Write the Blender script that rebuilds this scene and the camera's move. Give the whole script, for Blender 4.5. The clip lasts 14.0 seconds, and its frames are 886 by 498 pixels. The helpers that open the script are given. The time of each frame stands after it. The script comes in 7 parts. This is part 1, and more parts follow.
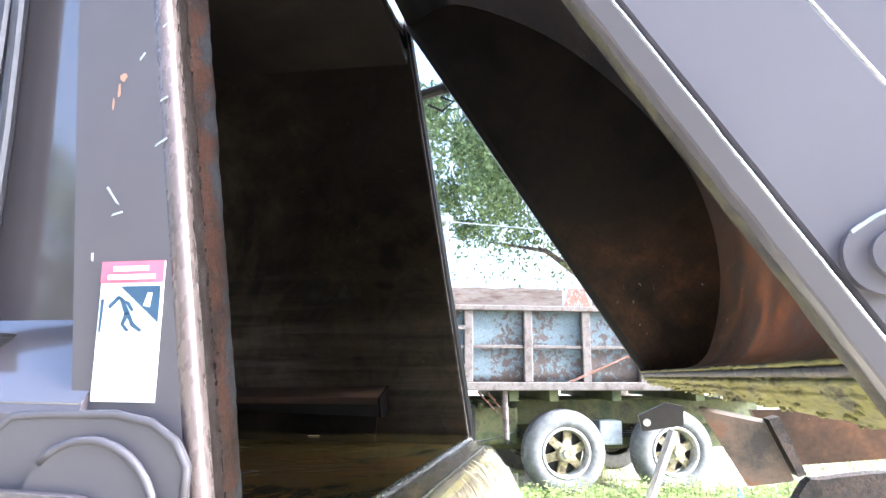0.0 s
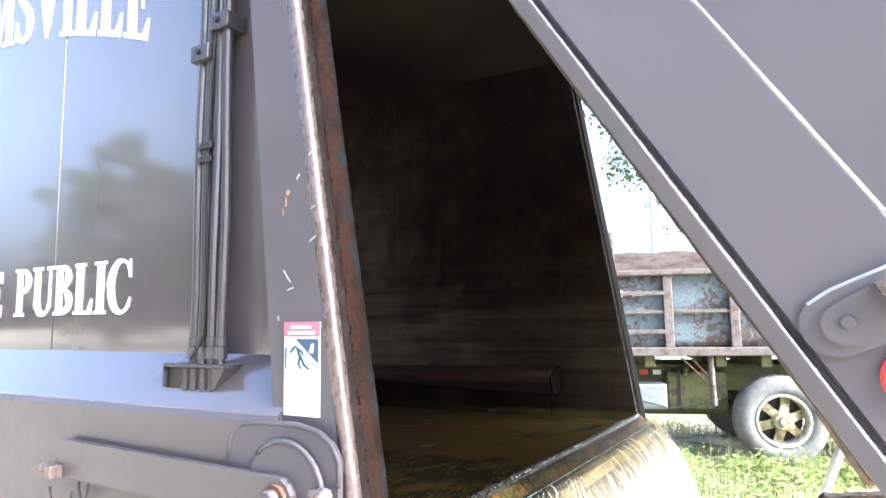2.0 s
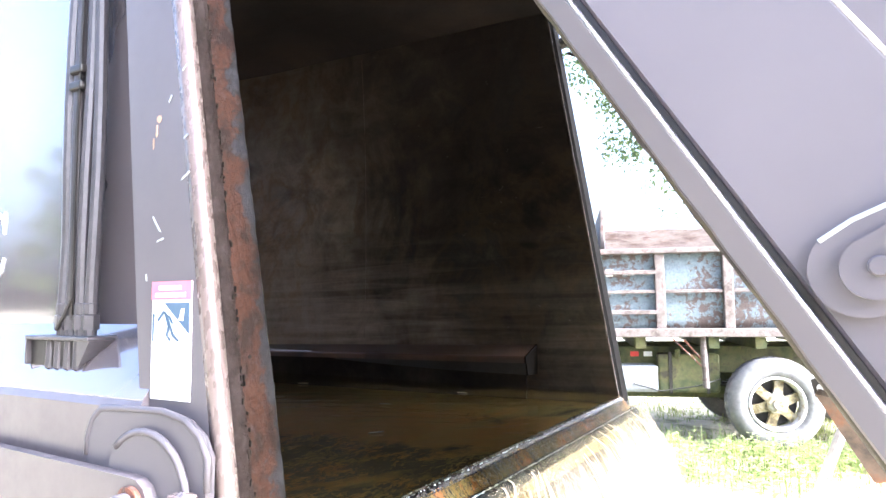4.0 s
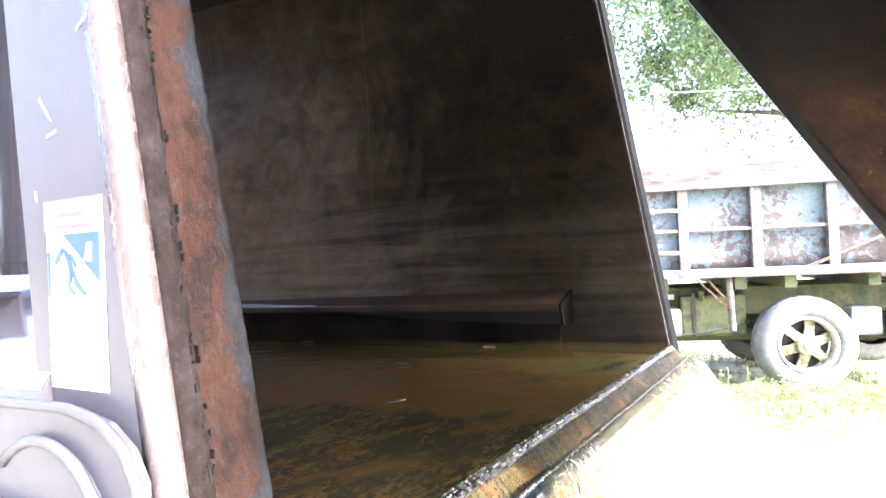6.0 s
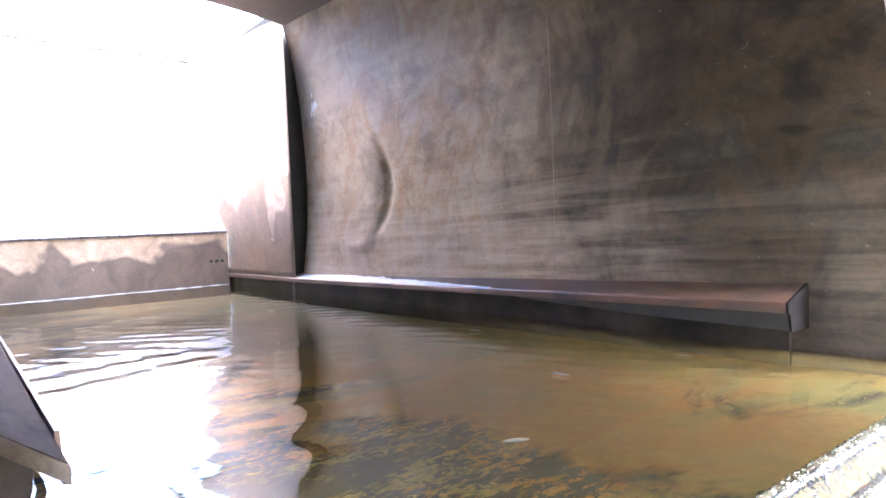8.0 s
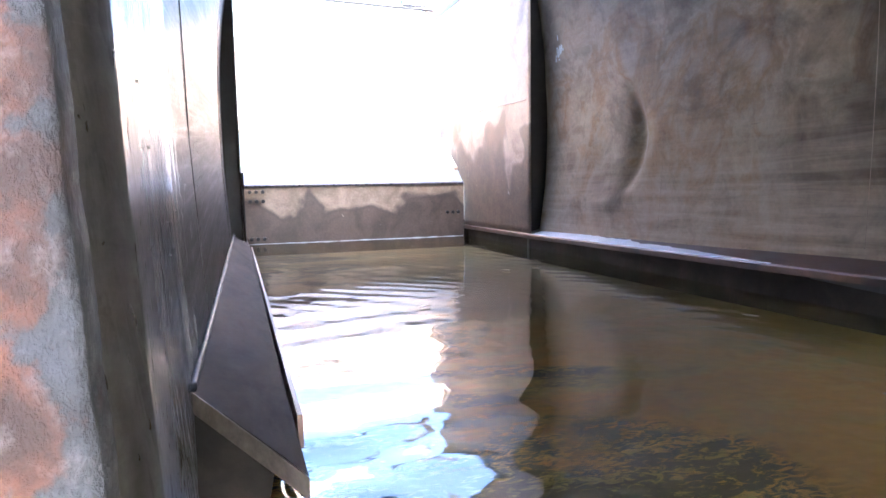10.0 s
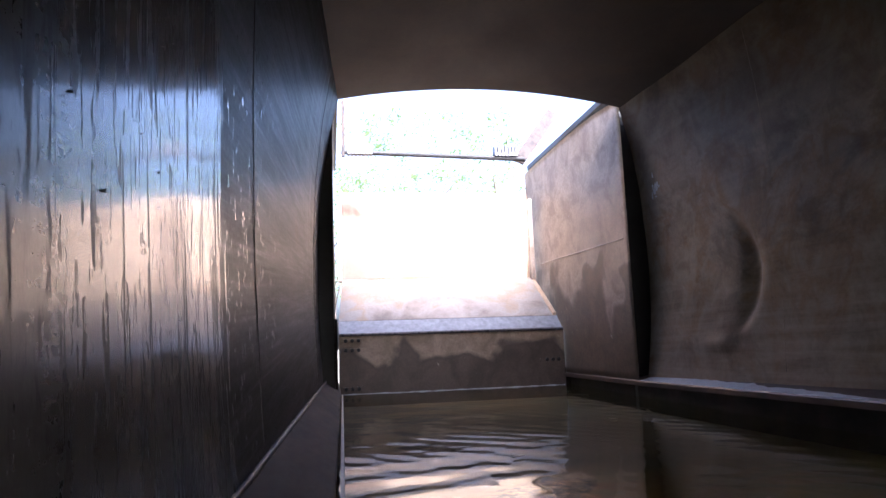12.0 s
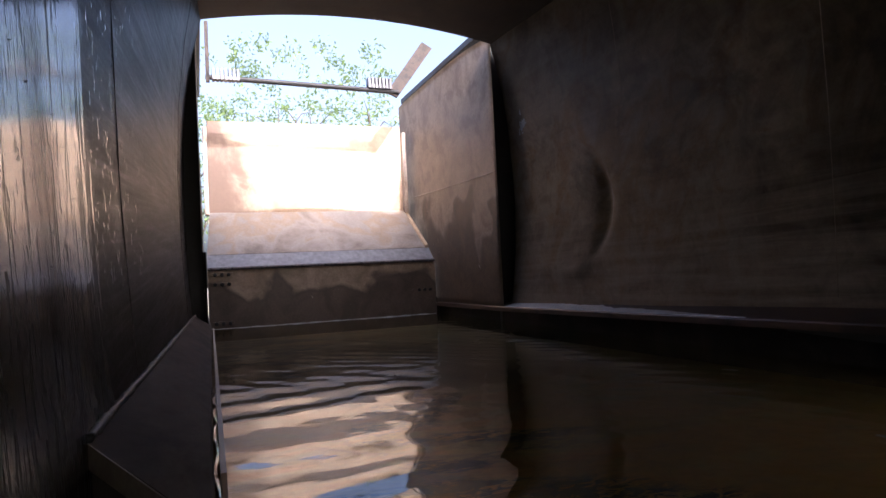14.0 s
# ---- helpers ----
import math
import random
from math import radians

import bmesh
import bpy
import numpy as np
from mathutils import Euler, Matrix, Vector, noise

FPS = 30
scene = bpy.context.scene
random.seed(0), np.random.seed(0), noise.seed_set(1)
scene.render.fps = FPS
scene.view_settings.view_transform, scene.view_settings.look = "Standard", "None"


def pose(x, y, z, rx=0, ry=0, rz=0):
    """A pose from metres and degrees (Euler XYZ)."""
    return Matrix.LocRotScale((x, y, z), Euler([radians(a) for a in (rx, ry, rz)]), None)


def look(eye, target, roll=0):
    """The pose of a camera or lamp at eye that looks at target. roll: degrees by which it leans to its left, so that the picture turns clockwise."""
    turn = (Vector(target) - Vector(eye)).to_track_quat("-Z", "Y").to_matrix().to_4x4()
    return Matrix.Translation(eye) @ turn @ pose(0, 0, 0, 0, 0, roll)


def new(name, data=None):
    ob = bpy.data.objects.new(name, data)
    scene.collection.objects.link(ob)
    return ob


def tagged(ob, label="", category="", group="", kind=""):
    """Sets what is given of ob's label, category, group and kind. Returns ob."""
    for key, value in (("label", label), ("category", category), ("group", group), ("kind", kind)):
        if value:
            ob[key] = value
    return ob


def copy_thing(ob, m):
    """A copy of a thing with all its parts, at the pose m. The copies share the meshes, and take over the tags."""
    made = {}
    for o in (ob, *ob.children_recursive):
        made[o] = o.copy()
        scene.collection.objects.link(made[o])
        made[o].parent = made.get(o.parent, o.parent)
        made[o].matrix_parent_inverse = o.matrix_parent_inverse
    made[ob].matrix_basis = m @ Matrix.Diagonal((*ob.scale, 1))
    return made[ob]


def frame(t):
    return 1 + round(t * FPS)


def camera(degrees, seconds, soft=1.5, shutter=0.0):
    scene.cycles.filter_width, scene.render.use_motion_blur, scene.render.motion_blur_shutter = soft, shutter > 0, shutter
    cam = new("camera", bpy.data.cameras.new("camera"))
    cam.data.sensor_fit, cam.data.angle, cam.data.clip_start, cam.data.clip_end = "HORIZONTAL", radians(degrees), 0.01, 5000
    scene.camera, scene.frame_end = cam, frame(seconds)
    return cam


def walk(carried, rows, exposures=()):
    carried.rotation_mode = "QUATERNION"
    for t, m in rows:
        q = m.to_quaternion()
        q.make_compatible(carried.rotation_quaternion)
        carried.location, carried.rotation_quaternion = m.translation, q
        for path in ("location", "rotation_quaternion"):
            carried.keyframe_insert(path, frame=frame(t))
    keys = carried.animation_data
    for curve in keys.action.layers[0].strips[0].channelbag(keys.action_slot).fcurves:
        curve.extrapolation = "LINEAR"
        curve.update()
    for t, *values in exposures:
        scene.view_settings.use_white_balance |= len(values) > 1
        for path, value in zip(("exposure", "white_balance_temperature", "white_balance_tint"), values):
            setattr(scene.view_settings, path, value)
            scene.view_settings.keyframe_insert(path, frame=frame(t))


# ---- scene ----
cam = camera(68.6, 14.0)

PATH = [
    (0, (0.674, -0.813, 1.543), (0.27, 1.114, 1.892), 0.3),
    (0.5, (0.803, -0.945, 1.522), (0.145, 0.928, 1.764), -2.6),
    (1, (0.878, -1.068, 1.576), (0.01, 0.731, 1.673), -3.0),
    (1.5, (0.905, -1.094, 1.638), (0.017, 0.693, 1.771), -0.4),
    (2, (1.024, -1.048, 1.684), (0.01, 0.661, 1.904), -0.8),
    (2.5, (1.077, -0.986, 1.683), (0.041, 0.712, 1.89), 0.6),
    (2.7, (1.084, -0.965, 1.674), (0.071, 0.748, 1.873), 0.5),
    (4.8, (0.936, -0.582, 1.633), (-0.103, 1.12, 1.793), -1.7),
    (5, (0.927, -0.563, 1.626), (-0.137, 1.124, 1.778), -1.7),
    (5.5, (0.862, -0.47, 1.603), (-0.24, 1.198, 1.67), -3.1),
    (6, (0.722, -0.383, 1.61), (-0.303, 1.335, 1.63), -2.6),
    (6.5, (0.659, -0.328, 1.587), (-0.399, 1.37, 1.588), -1.3),
    (7, (0.64, -0.159, 1.632), (-0.523, 1.466, 1.7), -5.8),
    (7.1, (0.642, -0.125, 1.647), (-0.521, 1.501, 1.71), -5.7),
    (7.5, (0.638, 0.026, 1.678), (-0.752, 1.463, 1.741), -5.5),
    (8, (0.656, 0.127, 1.668), (-0.913, 1.366, 1.603), -2.6),
    (8.5, (0.624, 0.022, 1.679), (-0.969, 1.202, 1.413), -4.9),
    (9, (0.537, 0.096, 1.723), (-1.118, 1.166, 1.385), -0.5),
    (9.2, (0.507, 0.119, 1.753), (-1.221, 1.077, 1.441), -0.3),
    (11.3, (0.223, 0.28, 1.588), (-1.734, 0.694, 1.558), -0.7),
    (11.5, (0.224, 0.291, 1.595), (-1.738, 0.674, 1.649), -0.9),
    (12, (0.24, 0.27, 1.632), (-1.71, 0.611, 1.919), -2.0),
    (12.5, (0.264, 0.253, 1.656), (-1.676, 0.542, 2.048), -1.0),
    (13, (0.276, 0.254, 1.67), (-1.654, 0.604, 2.062), -1.2),
    (13.5, (0.275, 0.263, 1.621), (-1.651, 0.753, 1.85), -0.5),
    (14, (0.304, 0.257, 1.603), (-1.564, 0.965, 1.677), -2.9),
]
EXPOSURE = [(0, 2.6, 5080, 11), (1.0, 2.45, 5200, 11), (2.0, 2.32, 5280, 11), (2.7, 2.45, 5280, 12), (4.8, 3.25, 5250, 16), (6.5, 3.98, 5230, 16), (7.5, 5.38, 5050, 17), (8.0, 5.44, 4970, 17), (9.2, 5.28, 4730, 14), (11.3, 2.98, 5050, 17), (12.0, 2.33, 5030, 20), (12.5, 1.7, 5150, 20), (13.2, 1.6, 5200, 20), (14, 1.3, 5500, 21)]
walk(cam, [(t, look(e, g, r)) for t, e, g, r in PATH], EXPOSURE)


# ---- light ----
SUN_TO = Vector((1.0, 0.07, 0.56)).normalized()
world = bpy.data.worlds.new("sky")
scene.world = world
world.use_nodes = True
wn = world.node_tree
sky = wn.nodes.new("ShaderNodeTexSky")
sky.sky_type = "NISHITA"
sky.sun_disc = False
sky.dust_density, sky.air_density, sky.ozone_density = 9.0, 0.9, 0.6
sky.sun_elevation = math.asin(SUN_TO.z)
sky.sun_rotation = math.atan2(SUN_TO.x, SUN_TO.y)
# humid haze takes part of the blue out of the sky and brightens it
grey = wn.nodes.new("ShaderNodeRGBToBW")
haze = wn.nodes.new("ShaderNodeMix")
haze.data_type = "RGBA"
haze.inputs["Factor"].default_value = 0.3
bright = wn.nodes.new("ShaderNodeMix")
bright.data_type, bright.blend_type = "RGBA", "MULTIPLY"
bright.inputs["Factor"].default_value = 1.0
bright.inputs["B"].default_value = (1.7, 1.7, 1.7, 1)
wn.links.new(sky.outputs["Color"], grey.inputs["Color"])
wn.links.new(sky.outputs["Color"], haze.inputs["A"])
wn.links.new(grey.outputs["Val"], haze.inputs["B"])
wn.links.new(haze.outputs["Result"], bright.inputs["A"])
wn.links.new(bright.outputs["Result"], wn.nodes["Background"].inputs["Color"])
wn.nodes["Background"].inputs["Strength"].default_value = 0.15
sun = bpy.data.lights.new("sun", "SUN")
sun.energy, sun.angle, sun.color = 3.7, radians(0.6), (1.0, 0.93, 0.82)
sun_ob = new("sun", sun)
sun_ob.matrix_world = look((30, -4, 16), (30 - SUN_TO.x, -4 - SUN_TO.y, 16 - SUN_TO.z))


# ---- materials ----
def mat(name):
    m = bpy.data.materials.new(name)
    m.use_nodes = True
    return m, m.node_tree.nodes, m.node_tree.links, m.node_tree.nodes["Principled BSDF"]


def coords(nodes, links, scale=(1, 1, 1)):
    tc = nodes.new("ShaderNodeTexCoord")
    mp = nodes.new("ShaderNodeMapping")
    mp.inputs["Scale"].default_value = scale
    links.new(tc.outputs["Object"], mp.inputs["Vector"])
    return mp.outputs["Vector"]


def tex_noise(nodes, links, vec, scale, detail=6, rough=0.6, dist=0.0):
    n = nodes.new("ShaderNodeTexNoise")
    n.inputs["Scale"].default_value = scale
    n.inputs["Detail"].default_value = detail
    n.inputs["Roughness"].default_value = rough
    n.inputs["Distortion"].default_value = dist
    links.new(vec, n.inputs["Vector"])
    return n.outputs["Fac"]


def ramp(nodes, links, fac, stops):
    r = nodes.new("ShaderNodeValToRGB")
    e = r.color_ramp.elements
    while len(e) < len(stops):
        e.new(0.5)
    for el, (p, c) in zip(e, stops):
        el.position = p
        el.color = (c, c, c, 1) if isinstance(c, (int, float)) else (*c, 1)
    links.new(fac, r.inputs["Fac"])
    return r.outputs["Color"]


def blend(nodes, links, fac, a, b, mode="MIX"):
    x = nodes.new("ShaderNodeMix")
    x.data_type, x.blend_type = "RGBA", mode
    for sock, v in ((x.inputs["Factor"], fac), (x.inputs["A"], a), (x.inputs["B"], b)):
        if isinstance(v, (int, float)):
            sock.default_value = v
        elif isinstance(v, tuple):
            sock.default_value = (*v, 1)
        else:
            links.new(v, sock)
    return x.outputs["Result"]


def relief(nodes, links, bsdf, height, strength, distance):
    b = nodes.new("ShaderNodeBump")
    b.inputs["Strength"].default_value = strength
    b.inputs["Distance"].default_value = distance
    links.new(height, b.inputs["Height"])
    links.new(b.outputs["Normal"], bsdf.inputs["Normal"])


def calc(nodes, links, op, p, q=0.0):
    """One arithmetic step on sockets or numbers."""
    k = nodes.new("ShaderNodeMath")
    k.operation = op
    for sock, val in ((k.inputs[0], p), (k.inputs[1], q)):
        if isinstance(val, (int, float)):
            sock.default_value = val
        else:
            links.new(val, sock)
    return k.outputs["Value"]


def axes(nodes, links):
    """The x, y and z of the place."""
    sep = nodes.new("ShaderNodeSeparateXYZ")
    links.new(coords(nodes, links), sep.inputs[0])
    return sep.outputs["X"], sep.outputs["Y"], sep.outputs["Z"]


def span(nodes, links, value, lo, hi, a=0.0, b=1.0):
    """Smoothly from a at lo to b at hi."""
    q = nodes.new("ShaderNodeMapRange")
    q.interpolation_type = "SMOOTHSTEP"
    for key, v in (("From Min", lo), ("From Max", hi), ("To Min", a), ("To Max", b)):
        q.inputs[key].default_value = v
    links.new(value, q.inputs["Value"])
    return q.outputs["Result"]


def painted(name, base, dark, rough=(0.18, 0.4), scale=3.0, metallic=0.0, stain=(0.25, 0.13, 0.06), stain_at=0.72, bump=0.06, stretch=(1, 1, 1), coat=0.0, coat_rough=0.11):
    """Paint with two scales of variation and spots of rust."""
    m, n, l, b = mat(name)
    v = coords(n, l, stretch)
    big = tex_noise(n, l, v, scale, 5)
    fine = tex_noise(n, l, v, scale * 14, 6)
    c = blend(n, l, ramp(n, l, big, [(0.3, 0.0), (0.7, 1.0)]), dark, base)
    spots = tex_noise(n, l, v, scale * 5, 9, 0.7)
    c = blend(n, l, ramp(n, l, spots, [(stain_at - 0.04, 0.0), (stain_at + 0.03, 1.0)]), c, stain)
    l.new(c, b.inputs["Base Color"])
    l.new(ramp(n, l, fine, [(0.3, rough[0]), (0.75, rough[1])]), b.inputs["Roughness"])
    b.inputs["Metallic"].default_value = metallic
    b.inputs["Coat Weight"].default_value = coat
    b.inputs["Coat Roughness"].default_value = coat_rough
    relief(n, l, b, fine, bump, 0.003)
    return m


def rusty(name, cols, scale=9.0, rough=(0.45, 0.8), bump=0.5, metallic=0.1, stretch=(1, 1, 1), dist=0.008):
    """Corroded steel: patches of several colours with pitted relief."""
    m, n, l, b = mat(name)
    v = coords(n, l, stretch)
    a = tex_noise(n, l, v, scale, 10, 0.68, 0.3)
    f = tex_noise(n, l, v, scale * 7, 8, 0.7)
    k = len(cols)
    c = ramp(n, l, a, [(0.36 + 0.28 * i / (k - 1), cc) for i, cc in enumerate(cols)])
    c = blend(n, l, 0.55, c, ramp(n, l, f, [(0.3, 0.25), (0.7, 1.0)]), "MULTIPLY")
    l.new(c, b.inputs["Base Color"])
    l.new(ramp(n, l, f, [(0.3, rough[0]), (0.7, rough[1])]), b.inputs["Roughness"])
    b.inputs["Metallic"].default_value = metallic
    h = blend(n, l, 0.5, a, f)
    relief(n, l, b, h, bump, dist)
    return m


def plain(name, col, rough=0.5, metallic=0.0, bump=0.1, scale=40, vary=0.35):
    m, n, l, b = mat(name)
    v = coords(n, l)
    f = tex_noise(n, l, v, scale, 5)
    lo = tuple(x * (1 - vary) for x in col)
    l.new(blend(n, l, ramp(n, l, f, [(0.3, 0.0), (0.7, 1.0)]), lo, col), b.inputs["Base Color"])
    b.inputs["Roughness"].default_value = rough
    b.inputs["Metallic"].default_value = metallic
    relief(n, l, b, f, bump, 0.003)
    return m


def inner_steel(name, stretch, cols, rough, streak=0.5, scuff=None, metallic=0.12, bump=0.25, spread=0.19):
    """Scoured inner steel: stains in several colours, drag marks along one way, and a paler scuffed band (z from, z to, colour)."""
    m, n, l, b = mat(name)
    v = coords(n, l)
    sv = coords(n, l, stretch)
    big = tex_noise(n, l, v, 1.1, 6, 0.56, 0.8)
    mid = tex_noise(n, l, v, 4.2, 5, 0.55, 0.5)
    fine = tex_noise(n, l, v, 60, 5, 0.6)
    drag = tex_noise(n, l, sv, 3.0, 9, 0.68)
    k = len(cols)
    c = ramp(n, l, blend(n, l, 0.35, big, mid), [(0.495 + spread * (i / (k - 1) - 0.5), cc) for i, cc in enumerate(cols)])
    if scuff:
        sep = n.new("ShaderNodeSeparateXYZ")
        l.new(v, sep.inputs[0])
        mr = n.new("ShaderNodeMapRange")
        mr.inputs["From Min"].default_value, mr.inputs["From Max"].default_value = scuff[1], scuff[0]
        l.new(sep.outputs["Z"], mr.inputs["Value"])
        band = blend(n, l, 1.0, mr.outputs["Result"], ramp(n, l, drag, [(0.42, 0.0), (0.66, 0.9)]), "MULTIPLY")
        c = blend(n, l, band, c, scuff[2])
    c = blend(n, l, streak, c, ramp(n, l, drag, [(0.3, 0.3), (0.62, 1.0)]), "MULTIPLY")
    c = blend(n, l, 0.2, c, ramp(n, l, fine, [(0.35, 0.35), (0.6, 1.0)]), "MULTIPLY")
    l.new(c, b.inputs["Base Color"])
    r = blend(n, l, 0.5, ramp(n, l, drag, [(0.32, rough[0]), (0.68, rough[1])]), ramp(n, l, mid, [(0.3, rough[0]), (0.7, rough[1])]))
    l.new(r, b.inputs["Roughness"])
    b.inputs["Metallic"].default_value = metallic
    relief(n, l, b, blend(n, l, 0.4, drag, blend(n, l, 0.3, mid, fine)), bump, 0.006)
    return m


M_BODY = painted("body_paint", (0.098, 0.084, 0.088), (0.078, 0.067, 0.07), (0.10, 0.22), 1.5, coat=1.0, stain_at=0.79, bump=0.006, coat_rough=0.065)
M_BODY.node_tree.nodes["Principled BSDF"].inputs["Coat IOR"].default_value = 1.65
M_BEAM = painted("beam_paint", (0.083, 0.071, 0.076), (0.067, 0.057, 0.061), (0.3, 0.5), 2.0, coat=0.15, stain_at=0.78, bump=0.03)
M_POST = painted("post_paint", (0.092, 0.084, 0.091), (0.076, 0.069, 0.075), (0.28, 0.45), 2.5, coat=0.0, stain_at=0.77, bump=0.04)
M_POST.node_tree.nodes["Principled BSDF"].inputs["Specular IOR Level"].default_value = 0.2
M_GATE = painted("tailgate_paint", (0.118, 0.107, 0.117), (0.101, 0.091, 0.100), (0.32, 0.42), 2.0, coat=0.0, stain_at=0.97, bump=0.03)
M_GATE.node_tree.nodes["Principled BSDF"].inputs["Specular IOR Level"].default_value = 0.3
# paler than the post paint, so the corner's highlight sits in the colour
M_WORN_GLINT = painted("worn_glint_paint", (0.155, 0.122, 0.112), (0.10, 0.076, 0.068), (0.2, 0.38), 6.0, metallic=0.3, stain=(0.12, 0.09, 0.075), stain_at=0.64, bump=0.12, stretch=(1, 1, 0.3))
M_RUST = rusty("orange_rust", [(0.03, 0.024, 0.02), (0.085, 0.04, 0.027), (0.16, 0.056, 0.028), (0.19, 0.066, 0.032), (0.12, 0.05, 0.032), (0.26, 0.235, 0.225), (0.06, 0.042, 0.036)], 24.0, stretch=(1, 1, 0.55), bump=0.7)
M_PIT = rusty("pitted_steel", [(0.018, 0.016, 0.015), (0.06, 0.05, 0.047), (0.14, 0.13, 0.13), (0.11, 0.065, 0.045), (0.22, 0.215, 0.225)], 42.0, metallic=0.3, rough=(0.3, 0.65), stretch=(1, 1, 0.5), bump=0.9)
def flange_rust(name, rust, scale_cols, scale, edge=None):
    """Layered rust with soft patches, pale flecks and dark pits; edge gives where bare scale takes over across the flange."""
    m, n, l, b = mat(name)
    v = coords(n, l, (1, 1, 0.85))
    a = tex_noise(n, l, v, scale, 7, 0.6, 0.3)
    md = tex_noise(n, l, v, scale * 3.7, 6, 0.6)
    f = tex_noise(n, l, v, scale * 16, 5, 0.65)
    red = ramp(n, l, blend(n, l, 0.4, a, md), [(0.42, rust[0]), (0.48, rust[1]), (0.54, rust[2]), (0.62, rust[0])])
    grey = ramp(n, l, blend(n, l, 0.5, a, md), [(0.36, scale_cols[0]), (0.48, scale_cols[1]), (0.60, scale_cols[2])])
    if edge is None:
        c = grey
    else:
        px, py, pz = axes(n, l)
        width = calc(n, l, "SUBTRACT", 0.1822, calc(n, l, "MULTIPLY", pz, 0.066))
        k = calc(n, l, "DIVIDE", calc(n, l, "SUBTRACT", py, 0.064), width)
        k = calc(n, l, "ADD", k, calc(n, l, "MULTIPLY", calc(n, l, "SUBTRACT", blend(n, l, 0.55, a, md), 0.5), 3.0))
        c = blend(n, l, ramp(n, l, k, [(edge - 0.07, 0.0), (edge + 0.07, 1.0)]), red, grey)
    c = blend(n, l, 0.55, c, ramp(n, l, f, [(0.32, 0.35), (0.62, 1.0)]), "MULTIPLY")
    fleck = tex_noise(n, l, v, scale * 9, 7, 0.68, 0.15)
    c = blend(n, l, ramp(n, l, fleck, [(0.54, 0.0), (0.72, 0.5)]), c, (0.060, 0.053, 0.051))
    c = blend(n, l, ramp(n, l, blend(n, l, 0.35, fleck, f), [(0.36, 0.92), (0.43, 0.0)]), c, (0.014, 0.011, 0.010))
    l.new(c, b.inputs["Base Color"])
    l.new(ramp(n, l, f, [(0.3, 0.5), (0.7, 0.85)]), b.inputs["Roughness"])
    b.inputs["Specular IOR Level"].default_value = 0.12
    relief(n, l, b, blend(n, l, 0.4, fleck, f), 1.0, 0.006)
    return m


